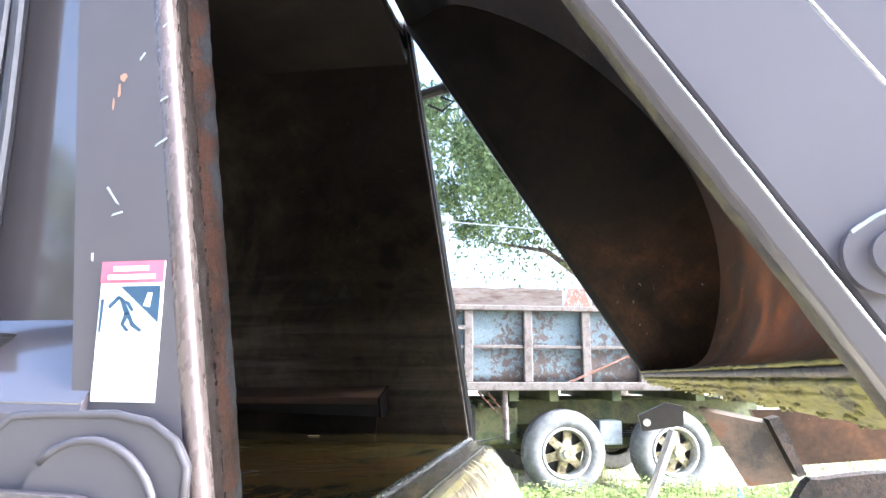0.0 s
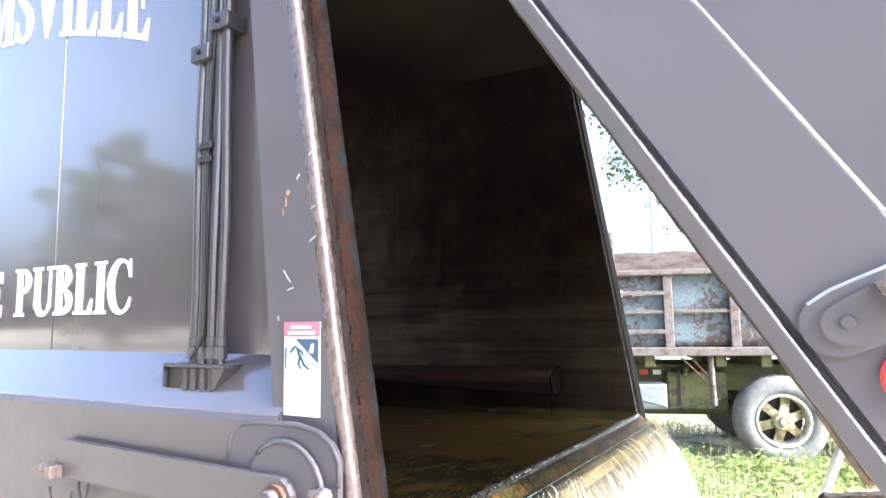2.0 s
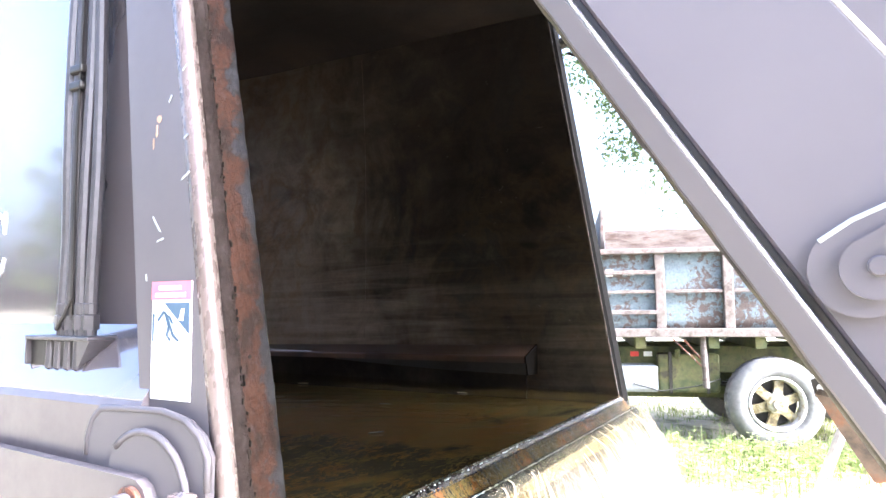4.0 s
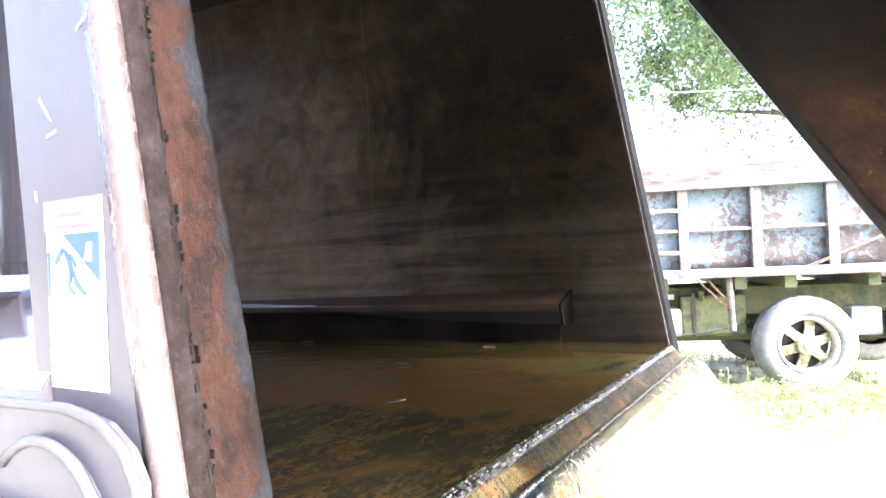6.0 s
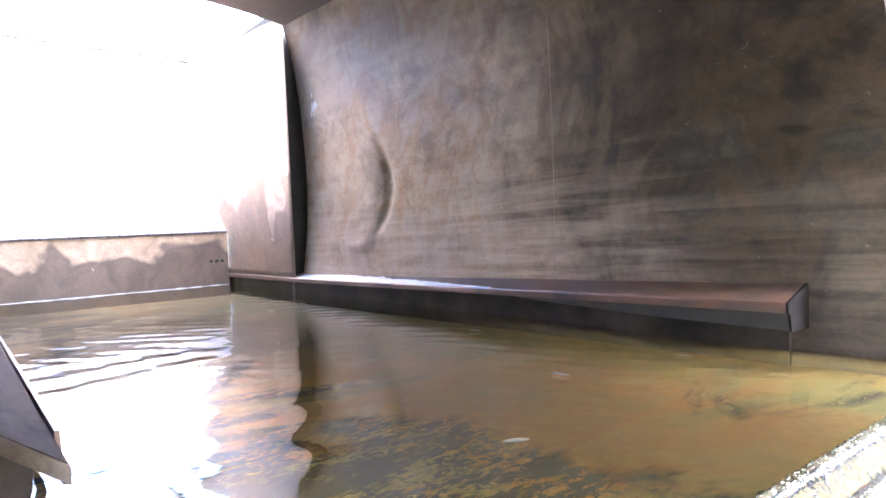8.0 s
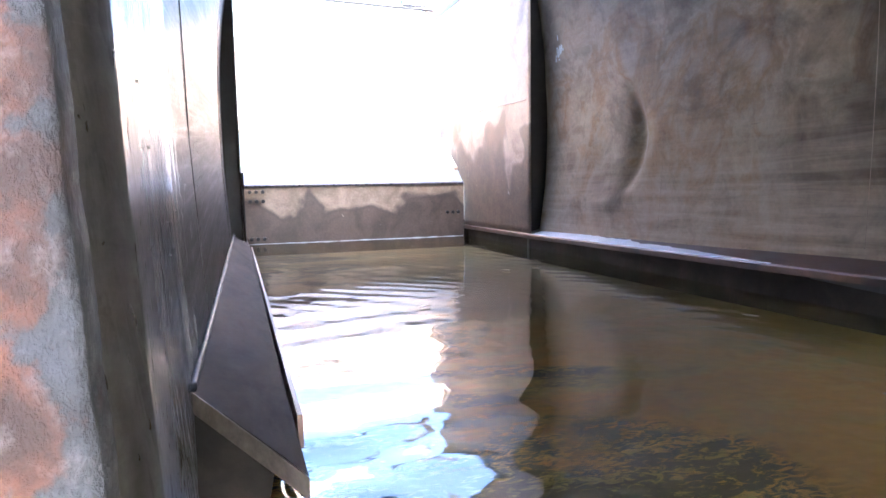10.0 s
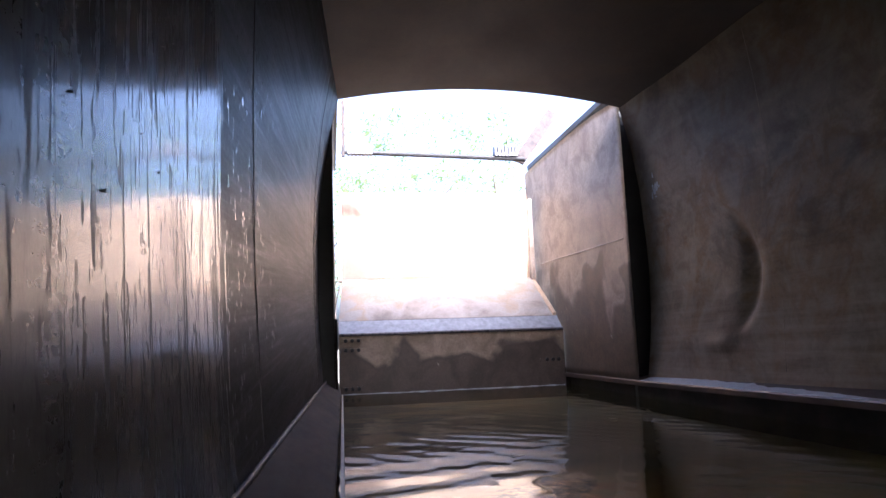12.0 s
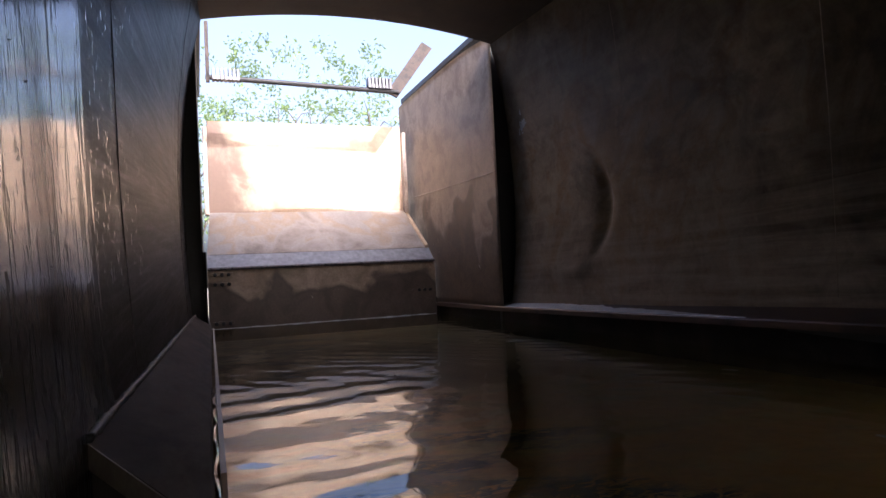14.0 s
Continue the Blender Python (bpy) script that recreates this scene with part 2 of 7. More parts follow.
SCALE_COLS = ((0.006, 0.0052, 0.005), (0.0145, 0.0135, 0.0135), (0.029, 0.029, 0.032))
M_FLANGE = flange_rust("flange_rust", ((0.018, 0.0105, 0.0080), (0.036, 0.0160, 0.0100), (0.048, 0.0210, 0.0125)), SCALE_COLS, 9.0, 0.78)
M_BEAD = flange_rust("weld_bead_scale", SCALE_COLS, ((0.007, 0.005, 0.0042), (0.019, 0.0122, 0.0095), (0.034, 0.026, 0.0235)), 14.0)
def far_wall_steel():
    """Scoured inner steel: pale and scuffed towards the front, with drag marks rising to the front; towards the rear,
    stains and shade are both put into the dark colour.
    """
    m, n, l, b = mat("far_wall_steel")
    v = coords(n, l)
    px, py, pz = axes(n, l)
    big = tex_noise(n, l, coords(n, l, (1.0, 1, 0.8)), 1.3, 7, 0.6, 0.9)
    mid = tex_noise(n, l, v, 4.5, 6, 0.6, 0.7)
    fine = tex_noise(n, l, v, 55, 5, 0.65)
    # drag marks: the texture is sheared so that they rise slightly
    sk = n.new("ShaderNodeCombineXYZ")
    l.new(calc(n, l, "MULTIPLY", px, 0.45), sk.inputs["X"])
    l.new(calc(n, l, "MULTIPLY", calc(n, l, "SUBTRACT", pz, calc(n, l, "MULTIPLY", px, 0.015)), 7.0), sk.inputs["Z"])
    drag = tex_noise(n, l, sk.outputs["Vector"], 1.9, 6, 0.6, 0.35)
    hair = tex_noise(n, l, sk.outputs["Vector"], 7.0, 5, 0.65, 0.3)
    drips = tex_noise(n, l, coords(n, l, (4, 1, 1.5)), 1.0, 6, 0.6, 0.8)
    mixn = blend(n, l, 0.4, big, mid)
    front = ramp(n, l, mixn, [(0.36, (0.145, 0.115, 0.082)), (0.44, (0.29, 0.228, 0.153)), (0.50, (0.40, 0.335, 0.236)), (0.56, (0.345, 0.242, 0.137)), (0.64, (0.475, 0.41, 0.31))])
    # near-black ramp carries the rear's shade as well as its stains
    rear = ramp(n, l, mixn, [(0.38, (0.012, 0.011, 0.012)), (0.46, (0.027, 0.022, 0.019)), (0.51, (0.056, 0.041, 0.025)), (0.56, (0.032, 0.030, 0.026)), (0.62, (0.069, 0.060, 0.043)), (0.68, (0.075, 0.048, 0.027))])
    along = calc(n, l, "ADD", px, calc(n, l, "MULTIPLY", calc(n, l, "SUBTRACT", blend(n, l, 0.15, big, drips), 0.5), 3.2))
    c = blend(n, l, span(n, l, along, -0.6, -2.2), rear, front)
    # upper part darkened in the colour, as the light falls off there
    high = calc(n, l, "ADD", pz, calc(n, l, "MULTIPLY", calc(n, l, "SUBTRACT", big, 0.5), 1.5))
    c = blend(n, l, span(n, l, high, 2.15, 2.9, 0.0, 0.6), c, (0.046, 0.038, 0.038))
    # scuffed band above the rail, paler where loads rubbed
    low = calc(n, l, "ADD", pz, calc(n, l, "MULTIPLY", calc(n, l, "SUBTRACT", mid, 0.5), 0.35))
    rub = blend(n, l, 1.0, span(n, l, low, 1.92, 1.52), ramp(n, l, drag, [(0.36, 0.15), (0.64, 1.0)]), "MULTIPLY")
    rub = blend(n, l, 1.0, rub, span(n, l, along, -0.35, -1.6, 0.10, 0.65), "MULTIPLY")
    c = blend(n, l, rub, c, (0.48, 0.39, 0.30))
    c = blend(n, l, 0.2, c, ramp(n, l, drag, [(0.34, 0.25), (0.58, 1.0)]), "MULTIPLY")
    c = blend(n, l, ramp(n, l, hair, [(0.68, 0.0), (0.76, 0.28)]), c, (0.40, 0.33, 0.26))
    c = blend(n, l, ramp(n, l, hair, [(0.28, 0.22), (0.33, 0.0)]), c, (0.03, 0.024, 0.02))
    # mottled stains
    mottle = tex_noise(n, l, coords(n, l, (1.0, 1, 0.9)), 3.6, 9, 0.7, 1.1)
    c = blend(n, l, 0.34, c, ramp(n, l, mottle, [(0.36, 0.25), (0.47, 0.8), (0.58, 1.0)]), "MULTIPLY")
    # soft pale smears along the wall, blotches of grease
    smear = tex_noise(n, l, sk.outputs["Vector"], 2.6, 5, 0.58, 0.6)
    worn = blend(n, l, 1.0, ramp(n, l, smear, [(0.46, 0.0), (0.72, 0.75)]), span(n, l, low, 2.15, 1.55, 0.0, 1.0), "MULTIPLY")
    worn = blend(n, l, 1.0, worn, span(n, l, px, -0.4, -1.8, 0.15, 1.0), "MULTIPLY")
    c = blend(n, l, worn, c, (0.49, 0.40, 0.30))
    grease = tex_noise(n, l, coords(n, l, (2.0, 1, 2.4)), 1.0, 9, 0.66, 0.7)
    c = blend(n, l, ramp(n, l, grease, [(0.53, 0.0), (0.70, 0.55)]), c, (0.040, 0.032, 0.029))
    speck = tex_noise(n, l, coords(n, l, (26, 1, 34)), 1.0, 4, 0.6, 0.4)
    c = blend(n, l, ramp(n, l, speck, [(0.69, 0.0), (0.78, 0.25)]), c, (0.42, 0.36, 0.30))
    c = blend(n, l, 0.16, c, ramp(n, l, fine, [(0.35, 0.35), (0.6, 1.0)]), "MULTIPLY")
    l.new(c, b.inputs["Base Color"])
    r = blend(n, l, 0.5, ramp(n, l, drag, [(0.32, 0.56), (0.66, 0.36)]), ramp(n, l, mid, [(0.3, 0.32), (0.7, 0.58)]))
    l.new(r, b.inputs["Roughness"])
    b.inputs["Metallic"].default_value = 0.05
    b.inputs["Specular IOR Level"].default_value = 0.15
    relief(n, l, b, blend(n, l, 0.6, drag, blend(n, l, 0.3, mid, fine)), 0.2, 0.006)
    return m


M_FARWALL = far_wall_steel()
def wet_wall():
    """Dark inner steel: near the opening a wet sheet cut by thin dirty runs, further in dull, scratched along, with stray drops."""
    m, n, l, b = mat("near_wall_steel")
    v = coords(n, l)
    px, py, pz = axes(n, l)
    big = tex_noise(n, l, v, 1.7, 8, 0.62, 0.6)
    mid = tex_noise(n, l, v, 7.0, 6, 0.6, 0.5)
    fine = tex_noise(n, l, v, 95, 6, 0.7)
    broad = tex_noise(n, l, coords(n, l, (20, 20, 2.4)), 1.0, 6, 0.65, 0.4)
    runs = tex_noise(n, l, coords(n, l, (62, 62, 1.5)), 1.0, 5, 0.6, 0.5)
    thin = tex_noise(n, l, coords(n, l, (150, 150, 5)), 1.0, 5, 0.62, 0.3)
    blot = tex_noise(n, l, coords(n, l, (46, 46, 16)), 1.0, 8, 0.7, 0.8)
    drops = tex_noise(n, l, coords(n, l, (105, 105, 42)), 1.0, 3, 0.5, 0.5)

    def marks(along, across, rise, detail):
        q = n.new("ShaderNodeCombineXYZ")
        l.new(calc(n, l, "MULTIPLY", px, along), q.inputs["X"])
        l.new(calc(n, l, "MULTIPLY", calc(n, l, "ADD", pz, calc(n, l, "MULTIPLY", px, rise)), across), q.inputs["Z"])
        return tex_noise(n, l, q.outputs["Vector"], 1.0, detail, 0.66, 0.3)

    scratch = marks(1.6, 60.0, 0.08, 6)
    cross = marks(2.4, 44.0, -0.16, 5)
    swipe = marks(0.9, 13.0, 0.03, 7)
    edge = calc(n, l, "ADD", px, calc(n, l, "MULTIPLY", calc(n, l, "SUBTRACT", blend(n, l, 0.4, broad, runs), 0.5), 0.95))
    zone = blend(n, l, 1.0, span(n, l, edge, -0.76, -0.66), span(n, l, px, 0.12, -0.36, 0.35, 1.0), "MULTIPLY")
    gaps = blend(n, l, 1.0, ramp(n, l, runs, [(0.57, 0.0), (0.63, 1.0)]), ramp(n, l, blend(n, l, 0.4, blot, thin), [(0.53, 0.0), (0.58, 0.9)]), "LIGHTEN")
    sheet = blend(n, l, 1.0, zone, ramp(n, l, gaps, [(0.2, 1.0), (0.8, 0.0)]), "MULTIPLY")
    stray = blend(n, l, 1.0, ramp(n, l, drops, [(0.64, 0.0), (0.68, 1.0)]), span(n, l, px, -2.3, -0.8, 0.05, 1.0), "MULTIPLY")
    wet = blend(n, l, 1.0, sheet, stray, "LIGHTEN")
    c = ramp(n, l, blend(n, l, 0.35, big, mid), [(0.38, (0.028, 0.025, 0.023)), (0.48, (0.052, 0.046, 0.041)), (0.56, (0.066, 0.060, 0.056)), (0.66, (0.078, 0.059, 0.043))])
    c = blend(n, l, 0.35, c, ramp(n, l, swipe, [(0.36, 0.3), (0.62, 1.0)]), "MULTIPLY")
    c = blend(n, l, ramp(n, l, scratch, [(0.58, 0.0), (0.70, 0.5)]), c, (0.19, 0.178, 0.17))
    c = blend(n, l, ramp(n, l, cross, [(0.30, 0.6), (0.38, 0.0)]), c, (0.02, 0.017, 0.016))
    c = blend(n, l, 0.6, c, ramp(n, l, fine, [(0.35, 0.3), (0.62, 1.0)]), "MULTIPLY")
    # dirty runs, and a sheen painted as pale upright streaks towards the front edge
    c = blend(n, l, blend(n, l, 1.0, zone, gaps, "MULTIPLY"), c, (0.014, 0.012, 0.011))
    front_sheen = blend(n, l, 1.0, span(n, l, px, -1.9, -3.5), ramp(n, l, broad, [(0.48, 0.0), (0.66, 0.7)]), "MULTIPLY")
    c = blend(n, l, front_sheen, c, (0.21, 0.20, 0.20))
    l.new(c, b.inputs["Base Color"])
    dull = ramp(n, l, blend(n, l, 0.3, blend(n, l, 0.5, scratch, swipe), fine), [(0.38, 0.54), (0.62, 0.34)])
    l.new(blend(n, l, wet, dull, (0.18, 0.18, 0.18)), b.inputs["Roughness"])
    b.inputs["Metallic"].default_value = 0.1
    b.inputs["Specular IOR Level"].default_value = 0.3
    l.new(blend(n, l, 1.0, wet, (0.8, 0.8, 0.8), "MULTIPLY"), b.inputs["Coat Weight"])
    b.inputs["Coat Roughness"].default_value = 0.12
    b.inputs["Coat IOR"].default_value = 1.42
    skin = blend(n, l, 0.35, blend(n, l, zone, scratch, blend(n, l, 0.4, blot, runs)), fine)
    relief(n, l, b, blend(n, l, 0.25, skin, drops), 0.16, 0.003)
    return m


M_NEARWALL = wet_wall()
def tide_steel(name, pale_cols, dark_cols, ring, level, swing, rough, flecks, metallic=0.1, soft=0.02):
    """Steel with old tide marks: darker tones below a wavering level, paler ones above, and a dark rim between."""
    m, n, l, b = mat(name)
    v = coords(n, l)
    px, py, pz = axes(n, l)
    big = tex_noise(n, l, coords(n, l, (1.2, 1.2, 1.0)), 1.9, 2, 0.4, 0.8)
    mid = tex_noise(n, l, v, 5.0, 7, 0.62, 0.5)
    fine = tex_noise(n, l, v, 60, 6, 0.65)
    k = calc(n, l, "ADD", pz, calc(n, l, "MULTIPLY", calc(n, l, "SUBTRACT", blend(n, l, 0.05, big, mid), 0.5), swing))
    c = ramp(n, l, mid, [(0.38, pale_cols[0]), (0.5, pale_cols[1]), (0.62, pale_cols[2])])
    low = ramp(n, l, mid, [(0.4, dark_cols[0]), (0.6, dark_cols[1])])
    c = blend(n, l, span(n, l, k, level + soft, level - soft), c, low)
    rim = calc(n, l, "ABSOLUTE", calc(n, l, "SUBTRACT", k, level))
    c = blend(n, l, span(n, l, rim, 0.03 + soft, 0.0, 0.0, 0.6 - 2 * soft), c, ring)
    c = blend(n, l, 0.35, c, ramp(n, l, fine, [(0.35, 0.4), (0.62, 1.0)]), "MULTIPLY")
    spot = tex_noise(n, l, coords(n, l, (1.0, 1.0, 0.6)), 22, 4, 0.55, 0.6)
    c = blend(n, l, ramp(n, l, spot, [(0.70, 0.0), (0.75, 0.8)]), c, flecks)
    l.new(c, b.inputs["Base Color"])
    l.new(ramp(n, l, mid, [(0.3, rough[0]), (0.7, rough[1])]), b.inputs["Roughness"])
    b.inputs["Metallic"].default_value = metallic
    relief(n, l, b, blend(n, l, 0.5, mid, fine), 0.22, 0.005)
    return m


# besides the stains, the pale tones hold the light on the upper wall
M_HOPPER = tide_steel("hopper_steel", ((0.33, 0.24, 0.17), (0.47, 0.365, 0.275), (0.56, 0.46, 0.36)), ((0.17, 0.125, 0.085), (0.27, 0.20, 0.14)), (0.10, 0.072, 0.05), 1.95, 1.8, (0.34, 0.58), (0.62, 0.55, 0.48), 0.1, 0.09)
M_SLOPE = inner_steel("sloping_plate_steel", (1.4, 1.4, 0.5), [(0.22, 0.175, 0.14), (0.34, 0.28, 0.23), (0.42, 0.36, 0.31), (0.40, 0.30, 0.21), (0.38, 0.335, 0.295)], (0.35, 0.6), 0.3)


def panel_steel():
    """Pale steel panel that turns dark red-brown towards its near edge."""
    m, n, l, b = mat("pale_panel")
    px, py, pz = axes(n, l)
    big = tex_noise(n, l, coords(n, l), 2.2, 7, 0.62, 0.4)
    fine = tex_noise(n, l, coords(n, l), 30, 6, 0.65)
    c = ramp(n, l, big, [(0.36, (0.44, 0.29, 0.17)), (0.5, (0.54, 0.39, 0.255)), (0.64, (0.49, 0.335, 0.21))])
    k = calc(n, l, "ADD", py, calc(n, l, "ADD", calc(n, l, "MULTIPLY", calc(n, l, "SUBTRACT", big, 0.5), 0.9), calc(n, l, "MULTIPLY", calc(n, l, "SUBTRACT", pz, 2.6), 0.35)))
    c = blend(n, l, span(n, l, k, 0.82, 0.46, 0.0, 0.95), c, (0.115, 0.058, 0.030))
    c = blend(n, l, 0.3, c, ramp(n, l, fine, [(0.3, 0.4), (0.65, 1.0)]), "MULTIPLY")
    l.new(c, b.inputs["Base Color"])
    b.inputs["Roughness"].default_value = 0.6
    relief(n, l, b, fine, 0.15, 0.004)
    return m


M_PANEL = panel_steel()
M_BLADE = tide_steel("blade_steel", ((0.21, 0.15, 0.095), (0.29, 0.21, 0.14), (0.38, 0.28, 0.195)), ((0.075, 0.053, 0.038), (0.12, 0.086, 0.06)), (0.06, 0.044, 0.033), 1.54, 0.7, (0.3, 0.55), (0.55, 0.47, 0.38))
M_STRIP = plain("blue_grey_wear_strip", (0.34, 0.335, 0.35), 0.42, 0.3, 0.3, 22, 0.4)
M_RAIL = inner_steel("rail_steel", (0.2, 3, 3), [(0.032, 0.022, 0.017), (0.078, 0.044, 0.028), (0.105, 0.060, 0.037), (0.075, 0.053, 0.041)], (0.32, 0.55), 0.6)
M_WETRAIL = rusty("wet_dark_rail", [(0.02, 0.016, 0.014), (0.05, 0.038, 0.031), (0.075, 0.056, 0.045)], 5.0, (0.7, 0.95), 0.3, 0.0, (0.4, 1, 1))
M_WETRAIL.node_tree.nodes["Principled BSDF"].inputs["Specular IOR Level"].default_value = 0.15
def gate_inside():
    """Dull steel, rust-stained towards the foot, with a few white paint flecks; the colour also carries the shade above
    and the glow below.
    """
    m, n, l, b = mat("tailgate_inner_steel")
    px, py, pz = axes(n, l)
    big = tex_noise(n, l, coords(n, l), 1.6, 7, 0.6, 0.6)
    mid = tex_noise(n, l, coords(n, l), 6.0, 6, 0.6, 0.4)
    fine = tex_noise(n, l, coords(n, l), 60, 5, 0.65)
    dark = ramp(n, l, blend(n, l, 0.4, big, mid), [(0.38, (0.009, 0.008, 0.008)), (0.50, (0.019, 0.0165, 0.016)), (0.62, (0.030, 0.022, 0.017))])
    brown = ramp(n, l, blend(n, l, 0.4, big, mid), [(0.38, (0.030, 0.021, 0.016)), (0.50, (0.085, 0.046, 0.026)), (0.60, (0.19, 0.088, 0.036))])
    # shaded near-black on top passes into the lit rust-brown below
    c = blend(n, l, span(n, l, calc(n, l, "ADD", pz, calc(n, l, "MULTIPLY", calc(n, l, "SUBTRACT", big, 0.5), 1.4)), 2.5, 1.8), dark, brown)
    c = blend(n, l, 0.4, c, ramp(n, l, fine, [(0.35, 0.35), (0.62, 1.0)]), "MULTIPLY")
    l.new(ramp(n, l, mid, [(0.3, 0.34), (0.7, 0.55)]), b.inputs["Roughness"])
    b.inputs["Specular IOR Level"].default_value = 0.25
    spot = tex_noise(n, l, coords(n, l, (1, 1, 0.6)), 34, 4, 0.6, 0.6)
    l.new(blend(n, l, blend(n, l, 1.0, ramp(n, l, spot, [(0.69, 0.0), (0.73, 0.9)]), span(n, l, pz, 2.1, 1.85), "MULTIPLY"), c, (0.45, 0.43, 0.40)), b.inputs["Base Color"])
    relief(n, l, b, blend(n, l, 0.4, mid, fine), 0.15, 0.005)
    return m


M_ROOF = inner_steel("roof_steel", (0.5, 2, 1), [(0.016, 0.013, 0.012), (0.03, 0.023, 0.02), (0.045, 0.033, 0.026)], (0.6, 0.8), 0.3)
M_ROOF.node_tree.nodes["Principled BSDF"].inputs["Specular IOR Level"].default_value = 0.25
M_GATEIN = gate_inside()
def floor_material():
    """Rusty floor: orange and olive silt, with black speckled drifts."""
    m, n, l, b = mat("rusty_floor")
    v = coords(n, l, (1.0, 0.6, 1.0))
    a = tex_noise(n, l, v, 2.2, 8, 0.6, 0.6)
    d = tex_noise(n, l, v, 1.6, 5, 0.55, 1.2)
    f = tex_noise(n, l, v, 42, 6, 0.7, 0.8)
    c = ramp(n, l, a, [(0.36, (0.33, 0.29, 0.09)), (0.44, (0.55, 0.43, 0.13)), (0.49, (0.72, 0.43, 0.105)), (0.56, (0.74, 0.34, 0.07)), (0.66, (0.52, 0.38, 0.105))])
    c = blend(n, l, 0.4, c, ramp(n, l, f, [(0.35, 0.35), (0.6, 1.0)]), "MULTIPLY")
    sep = n.new("ShaderNodeSeparateXYZ")
    l.new(v, sep.inputs[0])
    # an orange band of silt along the middle, black drifts towards the sill on the near side
    def along(axis, lo, hi, top):
        q = n.new("ShaderNodeMapRange")
        q.inputs["From Min"].default_value, q.inputs["From Max"].default_value = lo, hi
        q.inputs["To Max"].default_value = top
        l.new(sep.outputs[axis], q.inputs["Value"])
        return q.outputs["Result"]
    c = blend(n, l, blend(n, l, 1.0, along("Y", 0.62, 0.82, 1.0), along("Y", 1.15, 0.95, 0.45), "MULTIPLY"), c, (0.72, 0.41, 0.09))
    c = blend(n, l, along("Y", 1.0, 1.3, 0.65), c, (0.46, 0.43, 0.15))
    # darker brown further in, from x -1.1 to -2.2
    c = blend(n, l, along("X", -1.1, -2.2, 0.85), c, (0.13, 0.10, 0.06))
    add = n.new("ShaderNodeMath")
    l.new(d, add.inputs[0])
    for axis, lo, hi, t0, t1 in (("X", -1.0, -0.35, -0.11, 0.0), ("Y", 0.60, 0.78, 0.22, 0.0)):
        mr = n.new("ShaderNodeMapRange")
        mr.inputs["From Min"].default_value, mr.inputs["From Max"].default_value = lo, hi
        mr.inputs["To Min"].default_value, mr.inputs["To Max"].default_value = t0, t1
        l.new(sep.outputs[axis], mr.inputs["Value"])
        l.new(mr.outputs["Result"], add.inputs[1])
        last = add
        add = n.new("ShaderNodeMath")
        l.new(last.outputs["Value"], add.inputs[0])
    add.inputs[1].default_value = 0.0
    worm = blend(n, l, 0.45, tex_noise(n, l, coords(n, l, (1, 0.45, 1)), 60, 6, 0.66, 1.2), tex_noise(n, l, coords(n, l, (1, 0.4, 1)), 9, 5, 0.6, 0.8))
    drift = ramp(n, l, add.outputs["Value"], [(0.565, 0.0), (0.64, 1.0)])
    speck = blend(n, l, 1.0, drift, ramp(n, l, worm, [(0.44, 0.0), (0.50, 1.0)]), "MULTIPLY")
    l.new(blend(n, l, speck, c, (0.045, 0.04, 0.028)), b.inputs["Base Color"])
    b.inputs["Roughness"].default_value = 0.7
    relief(n, l, b, f, 0.5, 0.006)
    return m


M_FLOOR = floor_material()
def sill_material():
    """Wet sill: ochre and orange rust streaked across by the running water, black grime along both edges."""
    m, n, l, b = mat("wet_sill")
    px, py, pz = axes(n, l)
    streak = tex_noise(n, l, coords(n, l, (2, 60, 6)), 1.0, 7, 0.66, 0.5)
    patch = tex_noise(n, l, coords(n, l, (1, 1.3, 1)), 4.5, 7, 0.64, 0.8)
    fine = tex_noise(n, l, coords(n, l, (1, 1, 1)), 130, 5, 0.65, 0.4)
    c = ramp(n, l, patch, [(0.36, (0.085, 0.072, 0.030)), (0.46, (0.15, 0.115, 0.035)), (0.53, (0.19, 0.125, 0.036)), (0.59, (0.30, 0.125, 0.035)), (0.66, (0.12, 0.10, 0.068))])
    c = blend(n, l, ramp(n, l, blend(n, l, 0.5, streak, fine), [(0.43, 0.75), (0.52, 0.0)]), c, (0.020, 0.018, 0.013))
    l.new(c, b.inputs["Base Color"])
    b.inputs["Roughness"].default_value = 0.12
    b.inputs["Coat Weight"].default_value = 0.8
    b.inputs["Coat Roughness"].default_value = 0.06
    relief(n, l, b, blend(n, l, 0.5, streak, fine), 1.0, 0.006)
    return m


M_SILL = sill_material()
# near-black that replaces shade on the far rail end and post
M_SHADE = plain("shade_black", (0.005, 0.0045, 0.004), 0.9, 0.0, 0.1, 20, 0.3)
M_SHADE.node_tree.nodes["Principled BSDF"].inputs["Specular IOR Level"].default_value = 0.05
# grey-green, darkened for the soft shade under the rail
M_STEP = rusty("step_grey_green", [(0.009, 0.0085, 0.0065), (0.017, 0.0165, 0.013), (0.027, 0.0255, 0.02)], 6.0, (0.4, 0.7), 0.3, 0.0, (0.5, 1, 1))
M_CUTEND = plain("cut_plate_end", (0.17, 0.14, 0.11), 0.6, 0.1, 0.5, 60, 0.5)
M_EDGE = plain("worn_bright_edge", (0.62, 0.58, 0.56), 0.22, 0.55, 0.3, 70, 0.45)
M_WELD = plain("wet_weld", (0.010, 0.011, 0.014), 0.5, 0.0, 0.9, 110, 0.6)
M_WELD.node_tree.nodes["Principled BSDF"].inputs["Specular IOR Level"].default_value = 0.2
M_RUBBER = plain("wet_rubber", (0.014, 0.017, 0.022), 0.1, 0, 0.3, 60)
